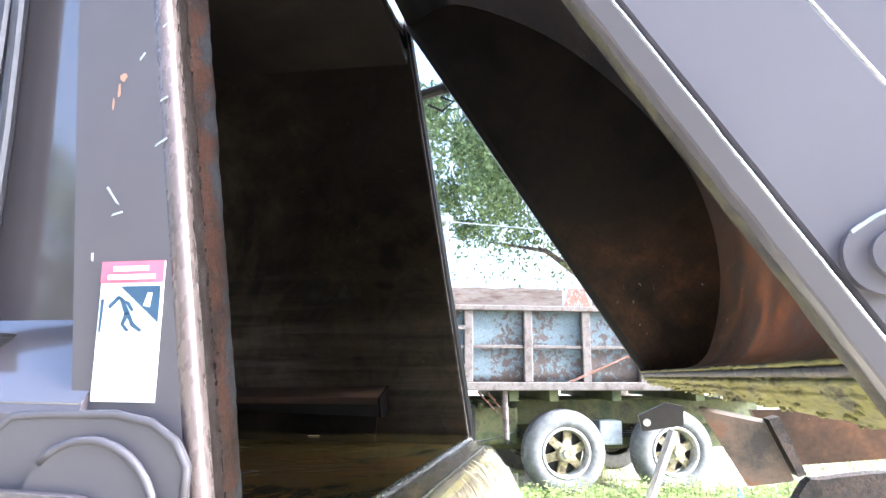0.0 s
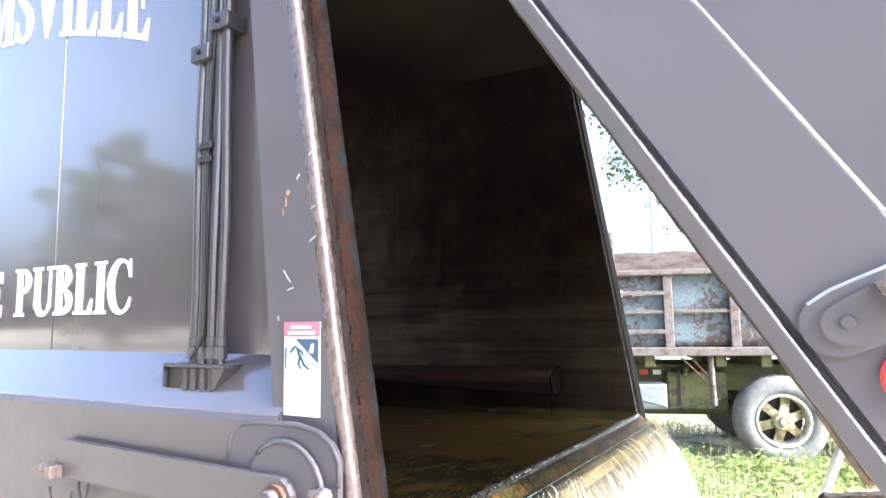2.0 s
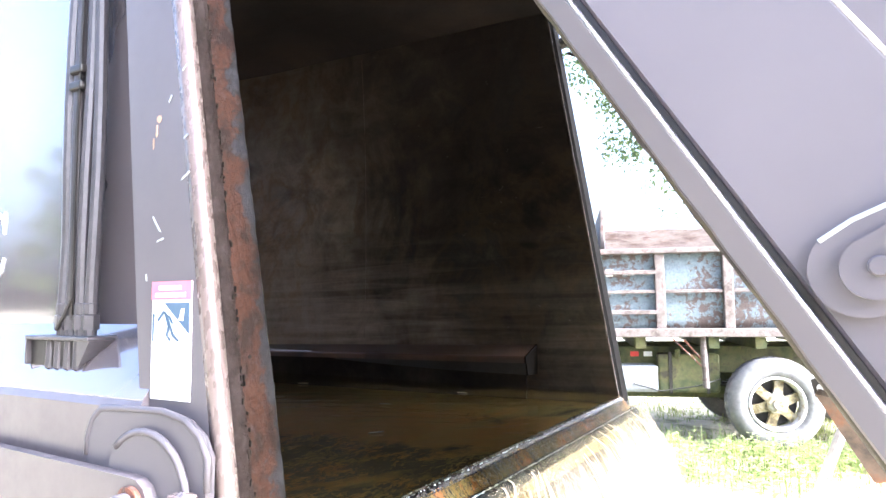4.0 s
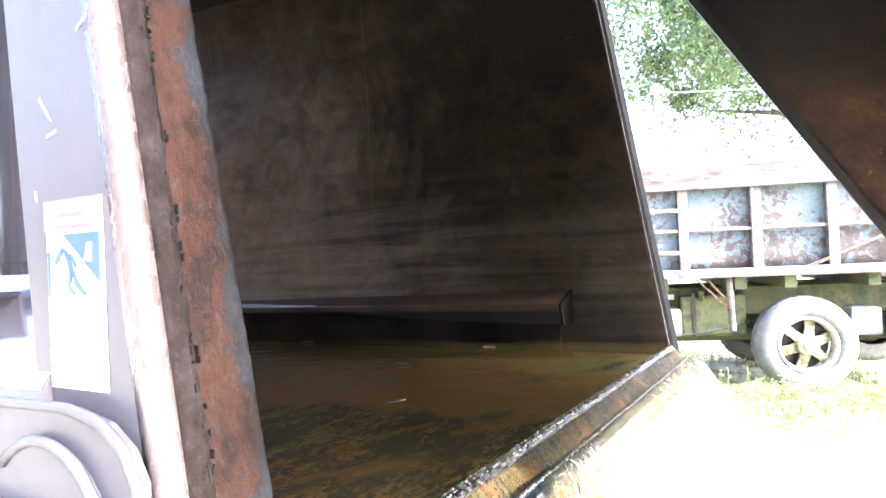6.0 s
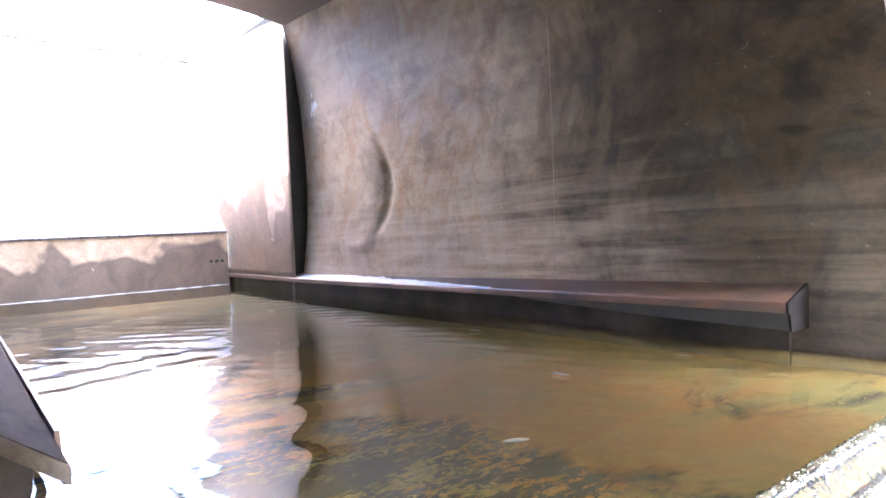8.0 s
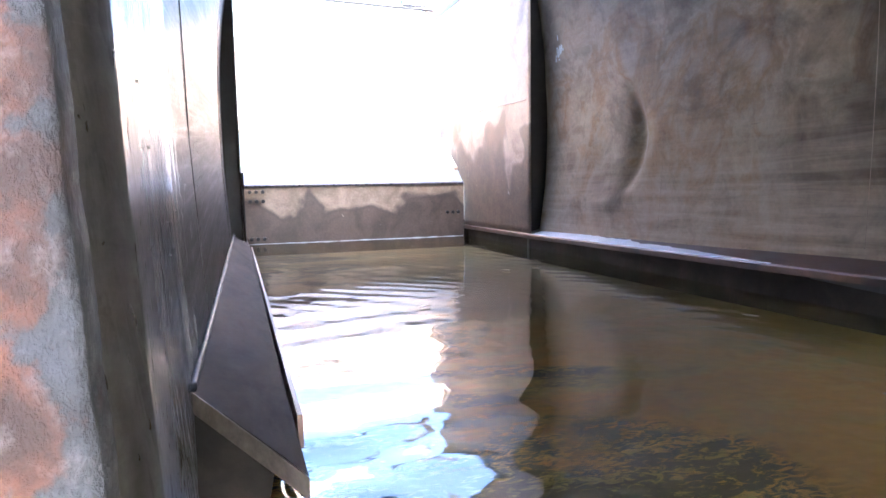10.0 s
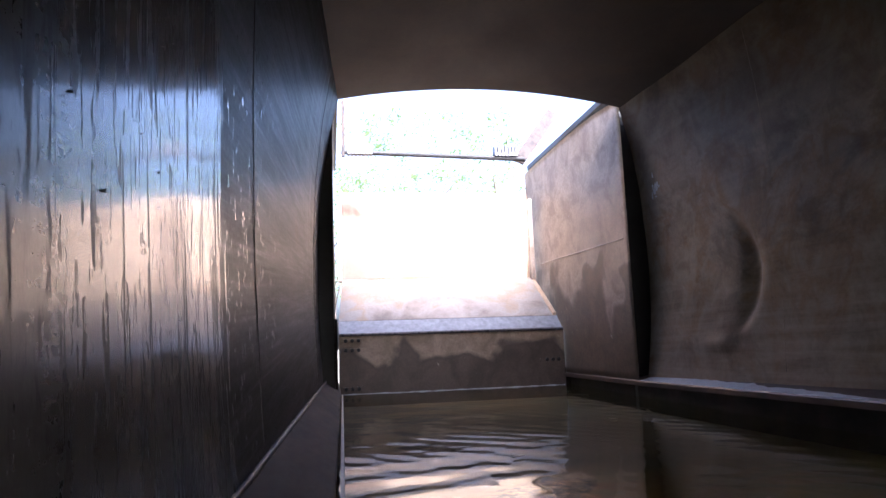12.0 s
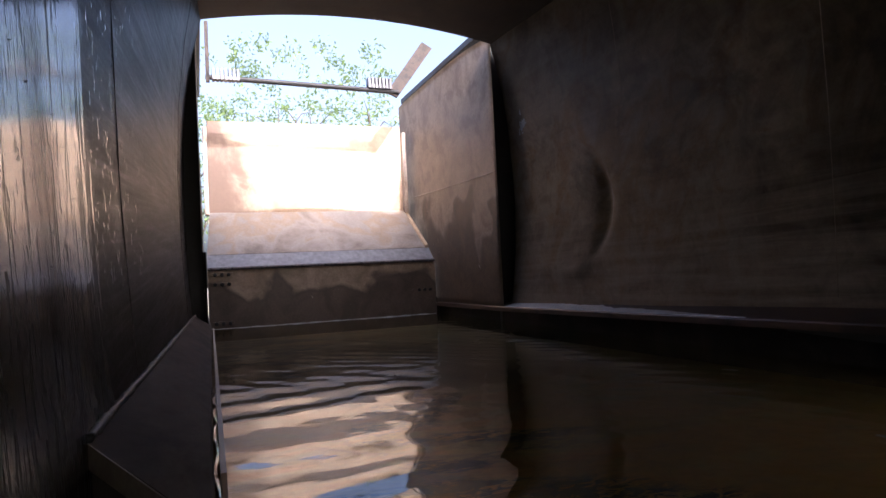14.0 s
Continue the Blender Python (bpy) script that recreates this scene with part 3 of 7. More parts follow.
M_RUBBER.node_tree.nodes["Principled BSDF"].inputs["Specular IOR Level"].default_value = 0.9
# near-black includes the shade of the recess below the rails
M_WEB = rusty("shaded_wet_web", [(0.010, 0.008, 0.007), (0.022, 0.018, 0.014), (0.04, 0.031, 0.024)], 4.0, (0.6, 0.85), 0.3, 0.0)
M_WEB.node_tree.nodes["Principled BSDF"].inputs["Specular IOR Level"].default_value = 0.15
M_SCRAPED_SHEEN = plain("scraped_steel_sheen", (0.82, 0.85, 0.90), 0.3, 0.4, 0.15, 14, 0.3)
M_DARKSEAL = rusty("brown_seal", [(0.02, 0.018, 0.016), (0.045, 0.038, 0.031), (0.075, 0.066, 0.036), (0.04, 0.034, 0.029)], 10.0, (0.5, 0.8), 0.4, 0.0)
M_OLDPLATE = rusty("old_brown_plate", [(0.035, 0.027, 0.02), (0.095, 0.066, 0.044), (0.145, 0.10, 0.066), (0.18, 0.08, 0.035)], 7.0, (0.5, 0.85), 0.6, 0.0)
M_LUG = rusty("rough_dark_rust", [(0.015, 0.012, 0.010), (0.045, 0.033, 0.026), (0.085, 0.055, 0.04), (0.05, 0.04, 0.034)], 22.0, (0.5, 0.85), 1.0, 0.1, (1, 1, 1), 0.012)
M_STAIN = plain("orange_stain", (0.34, 0.20, 0.13), 0.5, 0, 0.1, 60, 0.3)
M_MOSS = rusty("mossy_seal", [(0.05, 0.045, 0.03), (0.19, 0.17, 0.04), (0.30, 0.28, 0.08), (0.24, 0.22, 0.09), (0.09, 0.08, 0.05)], 14.0, (0.6, 0.95), 0.9, 0.0, (1, 0.4, 1), 0.02)
M_BLACK = plain("black_steel", (0.025, 0.022, 0.02), 0.45, 0.3, 0.4, 25)
M_HOSE = plain("hose_grey", (0.06, 0.054, 0.058), 0.35, 0.1, 0.15, 60)
M_STEELBAR = plain("galvanised_bar", (0.55, 0.56, 0.58), 0.35, 0.6, 0.2, 30)
M_WHITE = plain("white_vinyl", (0.78, 0.79, 0.80), 0.35, 0, 0.03, 20, 0.08)
M_LETTER = plain("white_lettering", (0.76, 0.77, 0.78), 0.35, 0, 0.02, 20, 0.06)
M_PINK = plain("faded_red_vinyl", (0.55, 0.13, 0.19), 0.4, 0, 0.03, 25, 0.15)
M_RED = plain("red_vinyl", (0.62, 0.045, 0.03), 0.35, 0, 0.03, 25, 0.15)
M_NAVY = plain("navy_vinyl", (0.035, 0.075, 0.13), 0.4, 0, 0.03, 25, 0.2)
M_REDLENS = plain("red_lens", (0.70, 0.035, 0.03), 0.2, 0, 0.05, 60, 0.15)
M_TYRE = plain("dusty_tyre", (0.16, 0.156, 0.148), 0.85, 0, 0.4, 14, 0.45)
M_RIM = rusty("white_rim", [(0.45, 0.42, 0.36), (0.62, 0.60, 0.56), (0.35, 0.28, 0.18)], 12.0, (0.4, 0.7), 0.2)
M_HUB = rusty("yellowed_hub", [(0.10, 0.08, 0.04), (0.34, 0.28, 0.14), (0.45, 0.42, 0.36)], 12.0, (0.5, 0.8), 0.3)
M_CHASSIS = rusty("green_chassis", [(0.035, 0.045, 0.02), (0.08, 0.095, 0.035), (0.13, 0.13, 0.05), (0.06, 0.05, 0.03)], 3.5, (0.6, 0.9), 0.3)
M_BOX = plain("pale_box", (0.42, 0.45, 0.46), 0.5, 0.2, 0.2, 15)
M_GREYBOX = plain("grey_tool_box", (0.19, 0.205, 0.215), 0.5, 0.2, 0.2, 15)
M_BEDWOOD = rusty("weathered_board", [(0.10, 0.065, 0.05), (0.19, 0.145, 0.12), (0.25, 0.21, 0.185), (0.15, 0.085, 0.065)], 5.0, (0.7, 0.95), 0.4, 0, (0.4, 1, 2))
M_RIB = rusty("rusty_rib", [(0.06, 0.04, 0.031), (0.105, 0.085, 0.072), (0.14, 0.12, 0.107), (0.085, 0.05, 0.038)], 9.0, (0.6, 0.9), 0.3)


def bed_paint():
    """Old blue paint flaking off brown rust."""
    m, n, l, b = mat("flaking_blue_paint")
    v = coords(n, l)
    a = tex_noise(n, l, v, 13.0, 10, 0.68, 0.4)
    big = tex_noise(n, l, v, 1.1, 4)
    f = tex_noise(n, l, v, 45, 6)
    fac = ramp(n, l, blend(n, l, 0.45, a, big), [(0.465, 0.0), (0.50, 1.0)])
    rust = ramp(n, l, f, [(0.3, (0.075, 0.056, 0.048)), (0.7, (0.135, 0.105, 0.088))])
    blue = ramp(n, l, f, [(0.3, (0.12, 0.155, 0.175)), (0.7, (0.20, 0.245, 0.265))])
    l.new(blend(n, l, fac, rust, blue), b.inputs["Base Color"])
    b.inputs["Roughness"].default_value = 0.75
    relief(n, l, b, fac, 0.4, 0.004)
    return m


M_BED = bed_paint()


def water_material(name, tint, scale, bump, dist):
    m, n, l, b = mat(name)
    n.remove(b)
    out = n["Material Output"]
    v = coords(n, l, scale)
    h = blend(n, l, 0.35, tex_noise(n, l, v, 5.0, 2, 0.5, 0.6), tex_noise(n, l, v, 16.0, 2, 0.5))
    bp = n.new("ShaderNodeBump")
    bp.inputs["Strength"].default_value = bump
    bp.inputs["Distance"].default_value = dist
    l.new(h, bp.inputs["Height"])
    fr = n.new("ShaderNodeFresnel")
    fr.inputs["IOR"].default_value = 1.5
    l.new(bp.outputs["Normal"], fr.inputs["Normal"])
    tr = n.new("ShaderNodeBsdfTransparent")
    tr.inputs["Color"].default_value = (*tint, 1)
    gl = n.new("ShaderNodeBsdfGlossy")
    gl.inputs["Roughness"].default_value = 0.02
    l.new(bp.outputs["Normal"], gl.inputs["Normal"])
    mx = n.new("ShaderNodeMixShader")
    l.new(fr.outputs["Fac"], mx.inputs["Fac"])
    mud = n.new("ShaderNodeBsdfDiffuse")
    mud.inputs["Color"].default_value = (0.56, 0.43, 0.16, 1)
    body = n.new("ShaderNodeMixShader")
    body.inputs["Fac"].default_value = 0.06
    l.new(tr.outputs["BSDF"], body.inputs[1])
    l.new(mud.outputs["BSDF"], body.inputs[2])
    l.new(body.outputs["Shader"], mx.inputs[1])
    l.new(gl.outputs["BSDF"], mx.inputs[2])
    l.new(mx.outputs["Shader"], out.inputs["Surface"])
    return m


M_CREST = plain("wet_crest", (0.014, 0.012, 0.010), 0.04, 0.0, 1.0, 130, 0.6)
M_CREST.node_tree.nodes["Principled BSDF"].inputs["Specular IOR Level"].default_value = 1.0
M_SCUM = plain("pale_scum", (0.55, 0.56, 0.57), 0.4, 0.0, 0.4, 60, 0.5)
# blue-white colour of the sky's glints on the wet crest
M_GLINT = plain("pale_sky_glint", (0.50, 0.56, 0.63), 0.15, 0.0, 0.4, 90, 0.5)
M_STRAND = plain("white_water", (0.70, 0.62, 0.46), 0.1, 0.0, 0.3, 40, 0.25)
def veil_material():
    """Thin falling water: half clear, half milky brown."""
    m, n, l, b = mat("water_veil")
    f = tex_noise(n, l, coords(n, l, (90, 90, 9)), 1.0, 5, 0.6, 0.4)
    b.inputs["Base Color"].default_value = (0.36, 0.31, 0.22, 1)
    b.inputs["Roughness"].default_value = 0.08
    tr = n.new("ShaderNodeBsdfTransparent")
    tr.inputs["Color"].default_value = (0.95, 0.90, 0.78, 1)
    mx = n.new("ShaderNodeMixShader")
    l.new(ramp(n, l, f, [(0.38, 0.12), (0.64, 0.8)]), mx.inputs["Fac"])
    l.new(tr.outputs["BSDF"], mx.inputs[1])
    l.new(b.outputs["BSDF"], mx.inputs[2])
    l.new(mx.outputs["Shader"], n["Material Output"].inputs["Surface"])
    return m


M_VEIL = veil_material()
M_WATER = water_material("brown_water", (0.99, 0.94, 0.80), (1.0, 0.5, 1.0), 0.07, 0.03)


def fall_material():
    """Falling water: clear at the lip, white foamy streaks further down."""
    m, n, l, b = mat("falling_water")
    out = n["Material Output"]
    uv = n.new("ShaderNodeUVMap")

    def streaks(a, c, dist):
        mp = n.new("ShaderNodeMapping")
        mp.inputs["Scale"].default_value = (a, c, 1)
        l.new(uv.outputs["UV"], mp.inputs["Vector"])
        return tex_noise(n, l, mp.outputs["Vector"], 1.0, 7, 0.62, dist)
    s = blend(n, l, 0.5, streaks(46, 1.5, 0.7), streaks(150, 3.0, 0.4))
    b.inputs["Base Color"].default_value = (0.66, 0.58, 0.42, 1)
    b.inputs["Roughness"].default_value = 0.08
    relief(n, l, b, s, 0.9, 0.02)
    tl = n.new("ShaderNodeBsdfTranslucent")
    tl.inputs["Color"].default_value = (0.93, 0.80, 0.50, 1)
    a = n.new("ShaderNodeMixShader")
    a.inputs["Fac"].default_value = 0.45
    l.new(b.outputs["BSDF"], a.inputs[1])
    l.new(tl.outputs["BSDF"], a.inputs[2])
    tr = n.new("ShaderNodeBsdfTransparent")
    tr.inputs["Color"].default_value = (0.95, 0.88, 0.70, 1)
    gl = n.new("ShaderNodeBsdfGlossy")
    gl.inputs["Roughness"].default_value = 0.05
    bp = n.new("ShaderNodeBump")
    bp.inputs["Strength"].default_value = 0.7
    bp.inputs["Distance"].default_value = 0.02
    l.new(s, bp.inputs["Height"])
    l.new(bp.outputs["Normal"], gl.inputs["Normal"])
    clear = n.new("ShaderNodeMixShader")
    fr = n.new("ShaderNodeFresnel")
    fr.inputs["IOR"].default_value = 1.33
    l.new(bp.outputs["Normal"], fr.inputs["Normal"])
    l.new(fr.outputs["Fac"], clear.inputs["Fac"])
    l.new(tr.outputs["BSDF"], clear.inputs[1])
    l.new(gl.outputs["BSDF"], clear.inputs[2])
    mx = n.new("ShaderNodeMixShader")
    sep = n.new("ShaderNodeSeparateXYZ")
    l.new(uv.outputs["UV"], sep.inputs[0])
    grow = ramp(n, l, sep.outputs["Y"], [(0.20, 0.0), (0.5, 1.0)])
    body = ramp(n, l, sep.outputs["X"], [(0.0, 0.15), (0.5, 1.0)])
    f = blend(n, l, 1.0, ramp(n, l, s, [(0.42, 0.04), (0.60, 0.95)]), blend(n, l, 1.0, grow, body, "MULTIPLY"), "MULTIPLY")
    l.new(f, mx.inputs["Fac"])
    l.new(clear.outputs["Shader"], mx.inputs[1])
    l.new(a.outputs["Shader"], mx.inputs[2])
    l.new(mx.outputs["Shader"], out.inputs["Surface"])
    return m


M_FALL = fall_material()


def leaf_material(name, lo, hi, trans=0.45):
    m, n, l, b = mat(name)
    out = n["Material Output"]
    g = n.new("ShaderNodeNewGeometry")
    c = ramp(n, l, g.outputs["Random Per Island"], [(0.0, lo), (1.0, hi)])
    l.new(c, b.inputs["Base Color"])
    b.inputs["Roughness"].default_value = 0.5
    t = n.new("ShaderNodeBsdfTranslucent")
    l.new(c, t.inputs["Color"])
    mx = n.new("ShaderNodeMixShader")
    mx.inputs["Fac"].default_value = trans
    l.new(b.outputs["BSDF"], mx.inputs[1])
    l.new(t.outputs["BSDF"], mx.inputs[2])
    l.new(mx.outputs["Shader"], out.inputs["Surface"])
    return m


M_LEAF = leaf_material("oak_leaves", (0.06, 0.095, 0.035), (0.18, 0.235, 0.095), 0.5)
M_PALELEAF = leaf_material("pale_thin_leaves", (0.07, 0.12, 0.035), (0.20, 0.27, 0.09), 0.45)
M_GRASS = leaf_material("grass_blades", (0.09, 0.14, 0.028), (0.34, 0.36, 0.12), 0.4)
M_WEED = leaf_material("weed_leaves", (0.13, 0.19, 0.05), (0.40, 0.44, 0.17), 0.4)
M_BARK = rusty("bark", [(0.05, 0.04, 0.03), (0.13, 0.10, 0.075), (0.09, 0.07, 0.055)], 5.0, (0.8, 0.95), 0.8, 0, (1, 1, 0.25), 0.03)
M_GROUND = rusty("ground_soil_grass", [(0.16, 0.165, 0.075), (0.34, 0.31, 0.19), (0.52, 0.46, 0.34), (0.46, 0.41, 0.29), (0.20, 0.20, 0.09)], 1.4, (0.85, 1.0), 0.8, 0, (1, 1, 1), 0.03)
M_DEADLEAF = plain("pale_dead_leaf", (0.50, 0.42, 0.27), 0.5, 0, 0.2, 40)


# ---- mesh helpers ----
def add_box(bm, x0, x1, y0, y1, z0, z1, bevel=0.0):
    vs = [bm.verts.new((x, y, z)) for x in (x0, x1) for y in (y0, y1) for z in (z0, z1)]
    q = [(0, 1, 3, 2), (4, 6, 7, 5), (0, 4, 5, 1), (2, 3, 7, 6), (0, 2, 6, 4), (1, 5, 7, 3)]
    fs = [bm.faces.new([vs[i] for i in f]) for f in q]
    if bevel:
        es = list({e for f in fs for e in f.edges})
        bmesh.ops.bevel(bm, geom=es, offset=bevel, segments=2, affect="EDGES", profile=0.5)
    return bm


def add_prism(bm, loops, closed=True, cap=True):
    """Skin equal loops of points one after another."""
    rings = [[bm.verts.new(p) for p in lp] for lp in loops]
    k = len(rings[0])
    for a, b in zip(rings, rings[1:]):
        for i in range(k if closed else k - 1):
            j = (i + 1) % k
            bm.faces.new((a[i], a[j], b[j], b[i]))
    if cap and closed:
        bm.faces.new(rings[0][::-1])
        bm.faces.new(rings[-1])
    return bm


def add_tube(bm, pts, radius, seg=10, cap=True):
    """A round tube along points; radius is a number or one number a point."""
    pts = [Vector(p) for p in pts]
    rs = radius if isinstance(radius, (list, tuple)) else [radius] * len(pts)
    loops = []
    up = None
    for i, p in enumerate(pts):
        d = (pts[min(i + 1, len(pts) - 1)] - pts[max(i - 1, 0)]).normalized()
        if up is None:
            up = Vector((0, 0, 1)) if abs(d.z) < 0.9 else Vector((1, 0, 0))
        s = d.cross(up).normalized()
        up = s.cross(d).normalized()
        loops.append([p + (s * math.cos(a) + up * math.sin(a)) * rs[i] for a in (2 * math.pi * k / seg for k in range(seg))])
    return add_prism(bm, loops, True, cap)


def add_disc(bm, c, axis, r, depth, seg=24, hole=0.0):
    """A disc or ring with depth, centred at c, facing along axis."""
    a = Vector(axis).normalized()
    s = a.orthogonal().normalized()
    u = a.cross(s)
    c = Vector(c)

    def ring(rad, off):
        return [c + a * off + (s * math.cos(t) + u * math.sin(t)) * rad for t in (2 * math.pi * k / seg for k in range(seg))]
    e = min(depth * 0.25, r * 0.15)
    if hole:
        add_prism(bm, [ring(hole, -depth / 2), ring(r, -depth / 2), ring(r, depth / 2 - e), ring(r - e, depth / 2), ring(hole, depth / 2), ring(hole, -depth / 2)], True, False)
    else:
        add_prism(bm, [ring(r, -depth / 2), ring(r, depth / 2 - e), ring(r - e, depth / 2)])
    return bm


def add_grid(bm, fn, nu, nv, uv=False):
    vs = [[bm.verts.new(fn(i / nu, j / nv)) for j in range(nv + 1)] for i in range(nu + 1)]
    lay = bm.loops.layers.uv.verify() if uv else None
    for i in range(nu):
        for j in range(nv):
            f = bm.faces.new((vs[i][j], vs[i + 1][j], vs[i + 1][j + 1], vs[i][j + 1]))
            if uv:
                for lp, (a, b) in zip(f.loops, ((i, j), (i + 1, j), (i + 1, j + 1), (i, j + 1))):
                    lp[lay].uv = (a / nu, b / nv)
    return bm


def mesh_of(name, bm, material, smooth=False, fix=True):
    if fix:
        bmesh.ops.recalc_face_normals(bm, faces=bm.faces)
    me = bpy.data.meshes.new(name)
    bm.to_mesh(me)
    bm.free()
    me.materials.append(material)
    if smooth:
        me.polygons.foreach_set("use_smooth", [True] * len(me.polygons))
    return me


def part(name, bm, material, parent=None, label="", smooth=False):
    ob = new(name, mesh_of(name, bm, material, smooth))
    if parent is not None:
        ob.parent = parent
    return tagged(ob, label)


def thing(name, label, category, m=None, group="", kind=""):
    ob = new(name)
    ob.empty_display_size = 0.2
    if m is not None:
        ob.matrix_world = m
    return tagged(ob, label, category, group, kind)


def text_mesh(body, material, name, parent, x0, x1, z0, z1, y, label=""):
    """Letters of the built-in font, fitted into a box on a face that looks to -y."""
    cu = bpy.data.curves.new(name, "FONT")
    cu.body, cu.extrude, cu.offset = body, 0.002, 0.0
    tmp = new(name + "_source", cu)
    bpy.context.view_layer.update()
    me = bpy.data.meshes.new_from_object(tmp.evaluated_get(bpy.context.evaluated_depsgraph_get()))
    bpy.data.objects.remove(tmp)
    co = np.empty(len(me.vertices) * 3)
    me.vertices.foreach_get("co", co)
    co = co.reshape(-1, 3)
    lo, hi = co.min(0), co.max(0)
    out = np.stack([x0 + (co[:, 0] - lo[0]) / (hi[0] - lo[0]) * (x1 - x0), y - co[:, 2] * 0.5,
                    z0 + (co[:, 1] - lo[1]) / (hi[1] - lo[1]) * (z1 - z0)], 1)
    me.vertices.foreach_set("co", out.ravel())
    me.materials.clear()
    me.materials.append(material)
    ob = new(name, me)
    ob.parent = parent
    return tagged(ob, label)


def serif_shapes(ch):
    """Flat outlines of a bold serif capital, one unit high, and its width."""
    T, t, e, f = 0.22, 0.075, 0.085, 0.065
    bar = lambda x0, x1, y0, y1: [(x0, y0), (x1, y0), (x1, y1), (x0, y1)]
    foot = lambda x0, x1, y: bar(x0 - e, x1 + e, y, y + f)

    def bowl(c0, r0, c1, r1, a0, a1, n=18):
        """Between an outer and an inner ellipse, from angle a0 to a1 in degrees."""
        ang = [math.radians(a0 + (a1 - a0) * k / n) for k in range(n + 1)]
        o = [(c0[0] + r0[0] * math.cos(a), c0[1] + r0[1] * math.sin(a)) for a in ang]
        i = [(c1[0] + r1[0] * math.cos(a), c1[1] + r1[1] * math.sin(a)) for a in ang]
        return [[o[k], o[k + 1], i[k + 1], i[k]] for k in range(n)]
    stem = [bar(e, e + T, 0, 1), foot(e, e + T, 0), foot(e, e + T, 1 - f)]
    x1 = e + T
    if ch == "I":
        return stem, T + 2 * e
    if ch == "P":
        return stem + bowl((x1, 0.73), (0.36, 0.27), (x1, 0.73), (0.15, 0.195), -90, 90), 0.69
    if ch == "B":
        return stem + bowl((x1, 0.76), (0.33, 0.24), (x1, 0.76), (0.13, 0.165), -90, 90) + bowl((x1, 0.27), (0.39, 0.27), (x1, 0.27), (0.17, 0.195), -90, 90), 0.72
    if ch == "L":
        return stem + [bar(x1, 0.62, 0, t), [(0.62, 0), (0.66, 0.30), (0.61, 0.30), (0.48, t), (0.48, 0)]], 0.68
    if ch == "E":
        return stem + [bar(x1, 0.60, 0, t), bar(x1, 0.60, 1 - t, 1), bar(x1, 0.46, 0.48, 0.55), bar(0.43, 0.49, 0.38, 0.65),
                       [(0.60, 0), (0.65, 0.27), (0.60, 0.27), (0.48, t), (0.48, 0)], [(0.48, 1), (0.48, 1 - t), (0.58, 0.75), (0.63, 0.75), (0.60, 1)]], 0.67
    if ch == "U":
        return [bar(e, e + T, 0.30, 1), foot(e, e + T, 1 - f), bar(0.66, 0.66 + t, 0.30, 1), foot(0.66, 0.66 + t, 1 - f)] + bowl((0.41, 0.30), (0.325, 0.32), (0.4825, 0.30), (0.1775, 0.225), 180, 360), 0.82
    if ch == "C":
        return bowl((0.43, 0.5), (0.43, 0.52), (0.49, 0.5), (0.27, 0.445), 42, 318, 30) + [[(0.70, 0.66), (0.755, 0.66), (0.755, 1.0), (0.71, 1.0), (0.66, 0.88)], [(0.66, 0.16), (0.71, 0.11), (0.78, 0.28), (0.73, 0.30)]], 0.78
    if ch == "V":
        return [[(0.06, 1), (0.30, 1), (0.50, 0.25), (0.40, 0)], [(0.40, 0), (0.46, 0), (0.76, 1), (0.68, 1), (0.455, 0.20)], bar(0.0, 0.36, 1 - f, 1), bar(0.59, 0.84, 1 - f, 1)], 0.84
    if ch == "M":
        return [bar(0.10, 0.17, 0, 1), bar(0.78, 1.0, 0, 1), [(0.10, 1), (0.34, 1), (0.56, 0.28), (0.47, 0)], [(0.47, 0), (0.53, 0), (0.84, 1), (0.78, 1), (0.52, 0.20)], bar(0.0, 0.27, 0, f), bar(0.0, 0.30, 1 - f, 1), bar(0.70, 1.08, 0, f), bar(0.78, 1.08, 1 - f, 1)], 1.08
    if ch == "S":
        return (bowl((0.32, 0.75), (0.29, 0.27), (0.35, 0.77), (0.15, 0.185), 38, 215) + bowl((0.32, 0.27), (0.31, 0.29), (0.27, 0.25), (0.15, 0.195), -145, 35)
                + [[(0.08, 0.60), (0.24, 0.655), (0.575, 0.435), (0.40, 0.36)], bar(0.52, 0.58, 0.72, 1.0), bar(0.03, 0.09, 0.02, 0.30)]), 0.64
    return [], 0.3


def serif_word(body, parent, x0, x1, z0, z1, y, drop=0.0, label="white serif lettering"):
    """A word of serif capitals on a face that looks to -y; drop bends its line down towards the rear."""
    shapes, at = [], 0.0
    for ch in body:
        polys, w = serif_shapes(ch)
        shapes += [[(px + at, py) for px, py in p] for p in polys]
        at += w + 0.05
    at -= 0.05
    b = bmesh.new()
    for k, p in enumerate(shapes):
        lift = 0.0004 * (k % 7)
        pts = [(x0 + px / at * (x1 - x0), z0 + py * (z1 - z0)) for px, py in p]
        pts = [(px, pz - drop * (px + 1.7) ** 2) for px, pz in pts]
        add_prism(b, [[(px, q, pz) for px, pz in pts] for q in (y + 0.002, y - 0.001 - lift)])
    ob = part("lettering", b, M_LETTER, None, label)
    ob.parent = parent
    ob.matrix_parent_inverse = parent.matrix_world.inverted()
    return ob


# ---- the place: numbers ----
WATER_Z, FLOOR_Z = 1.215, 1.165
NEAR_Y, FAR_Y = 0.18, 2.35
HOP_X, HOP_NEAR, HOP_FAR = -3.685, 0.32, 2.19
BLADE_X, PANEL_X = -5.0, -5.56


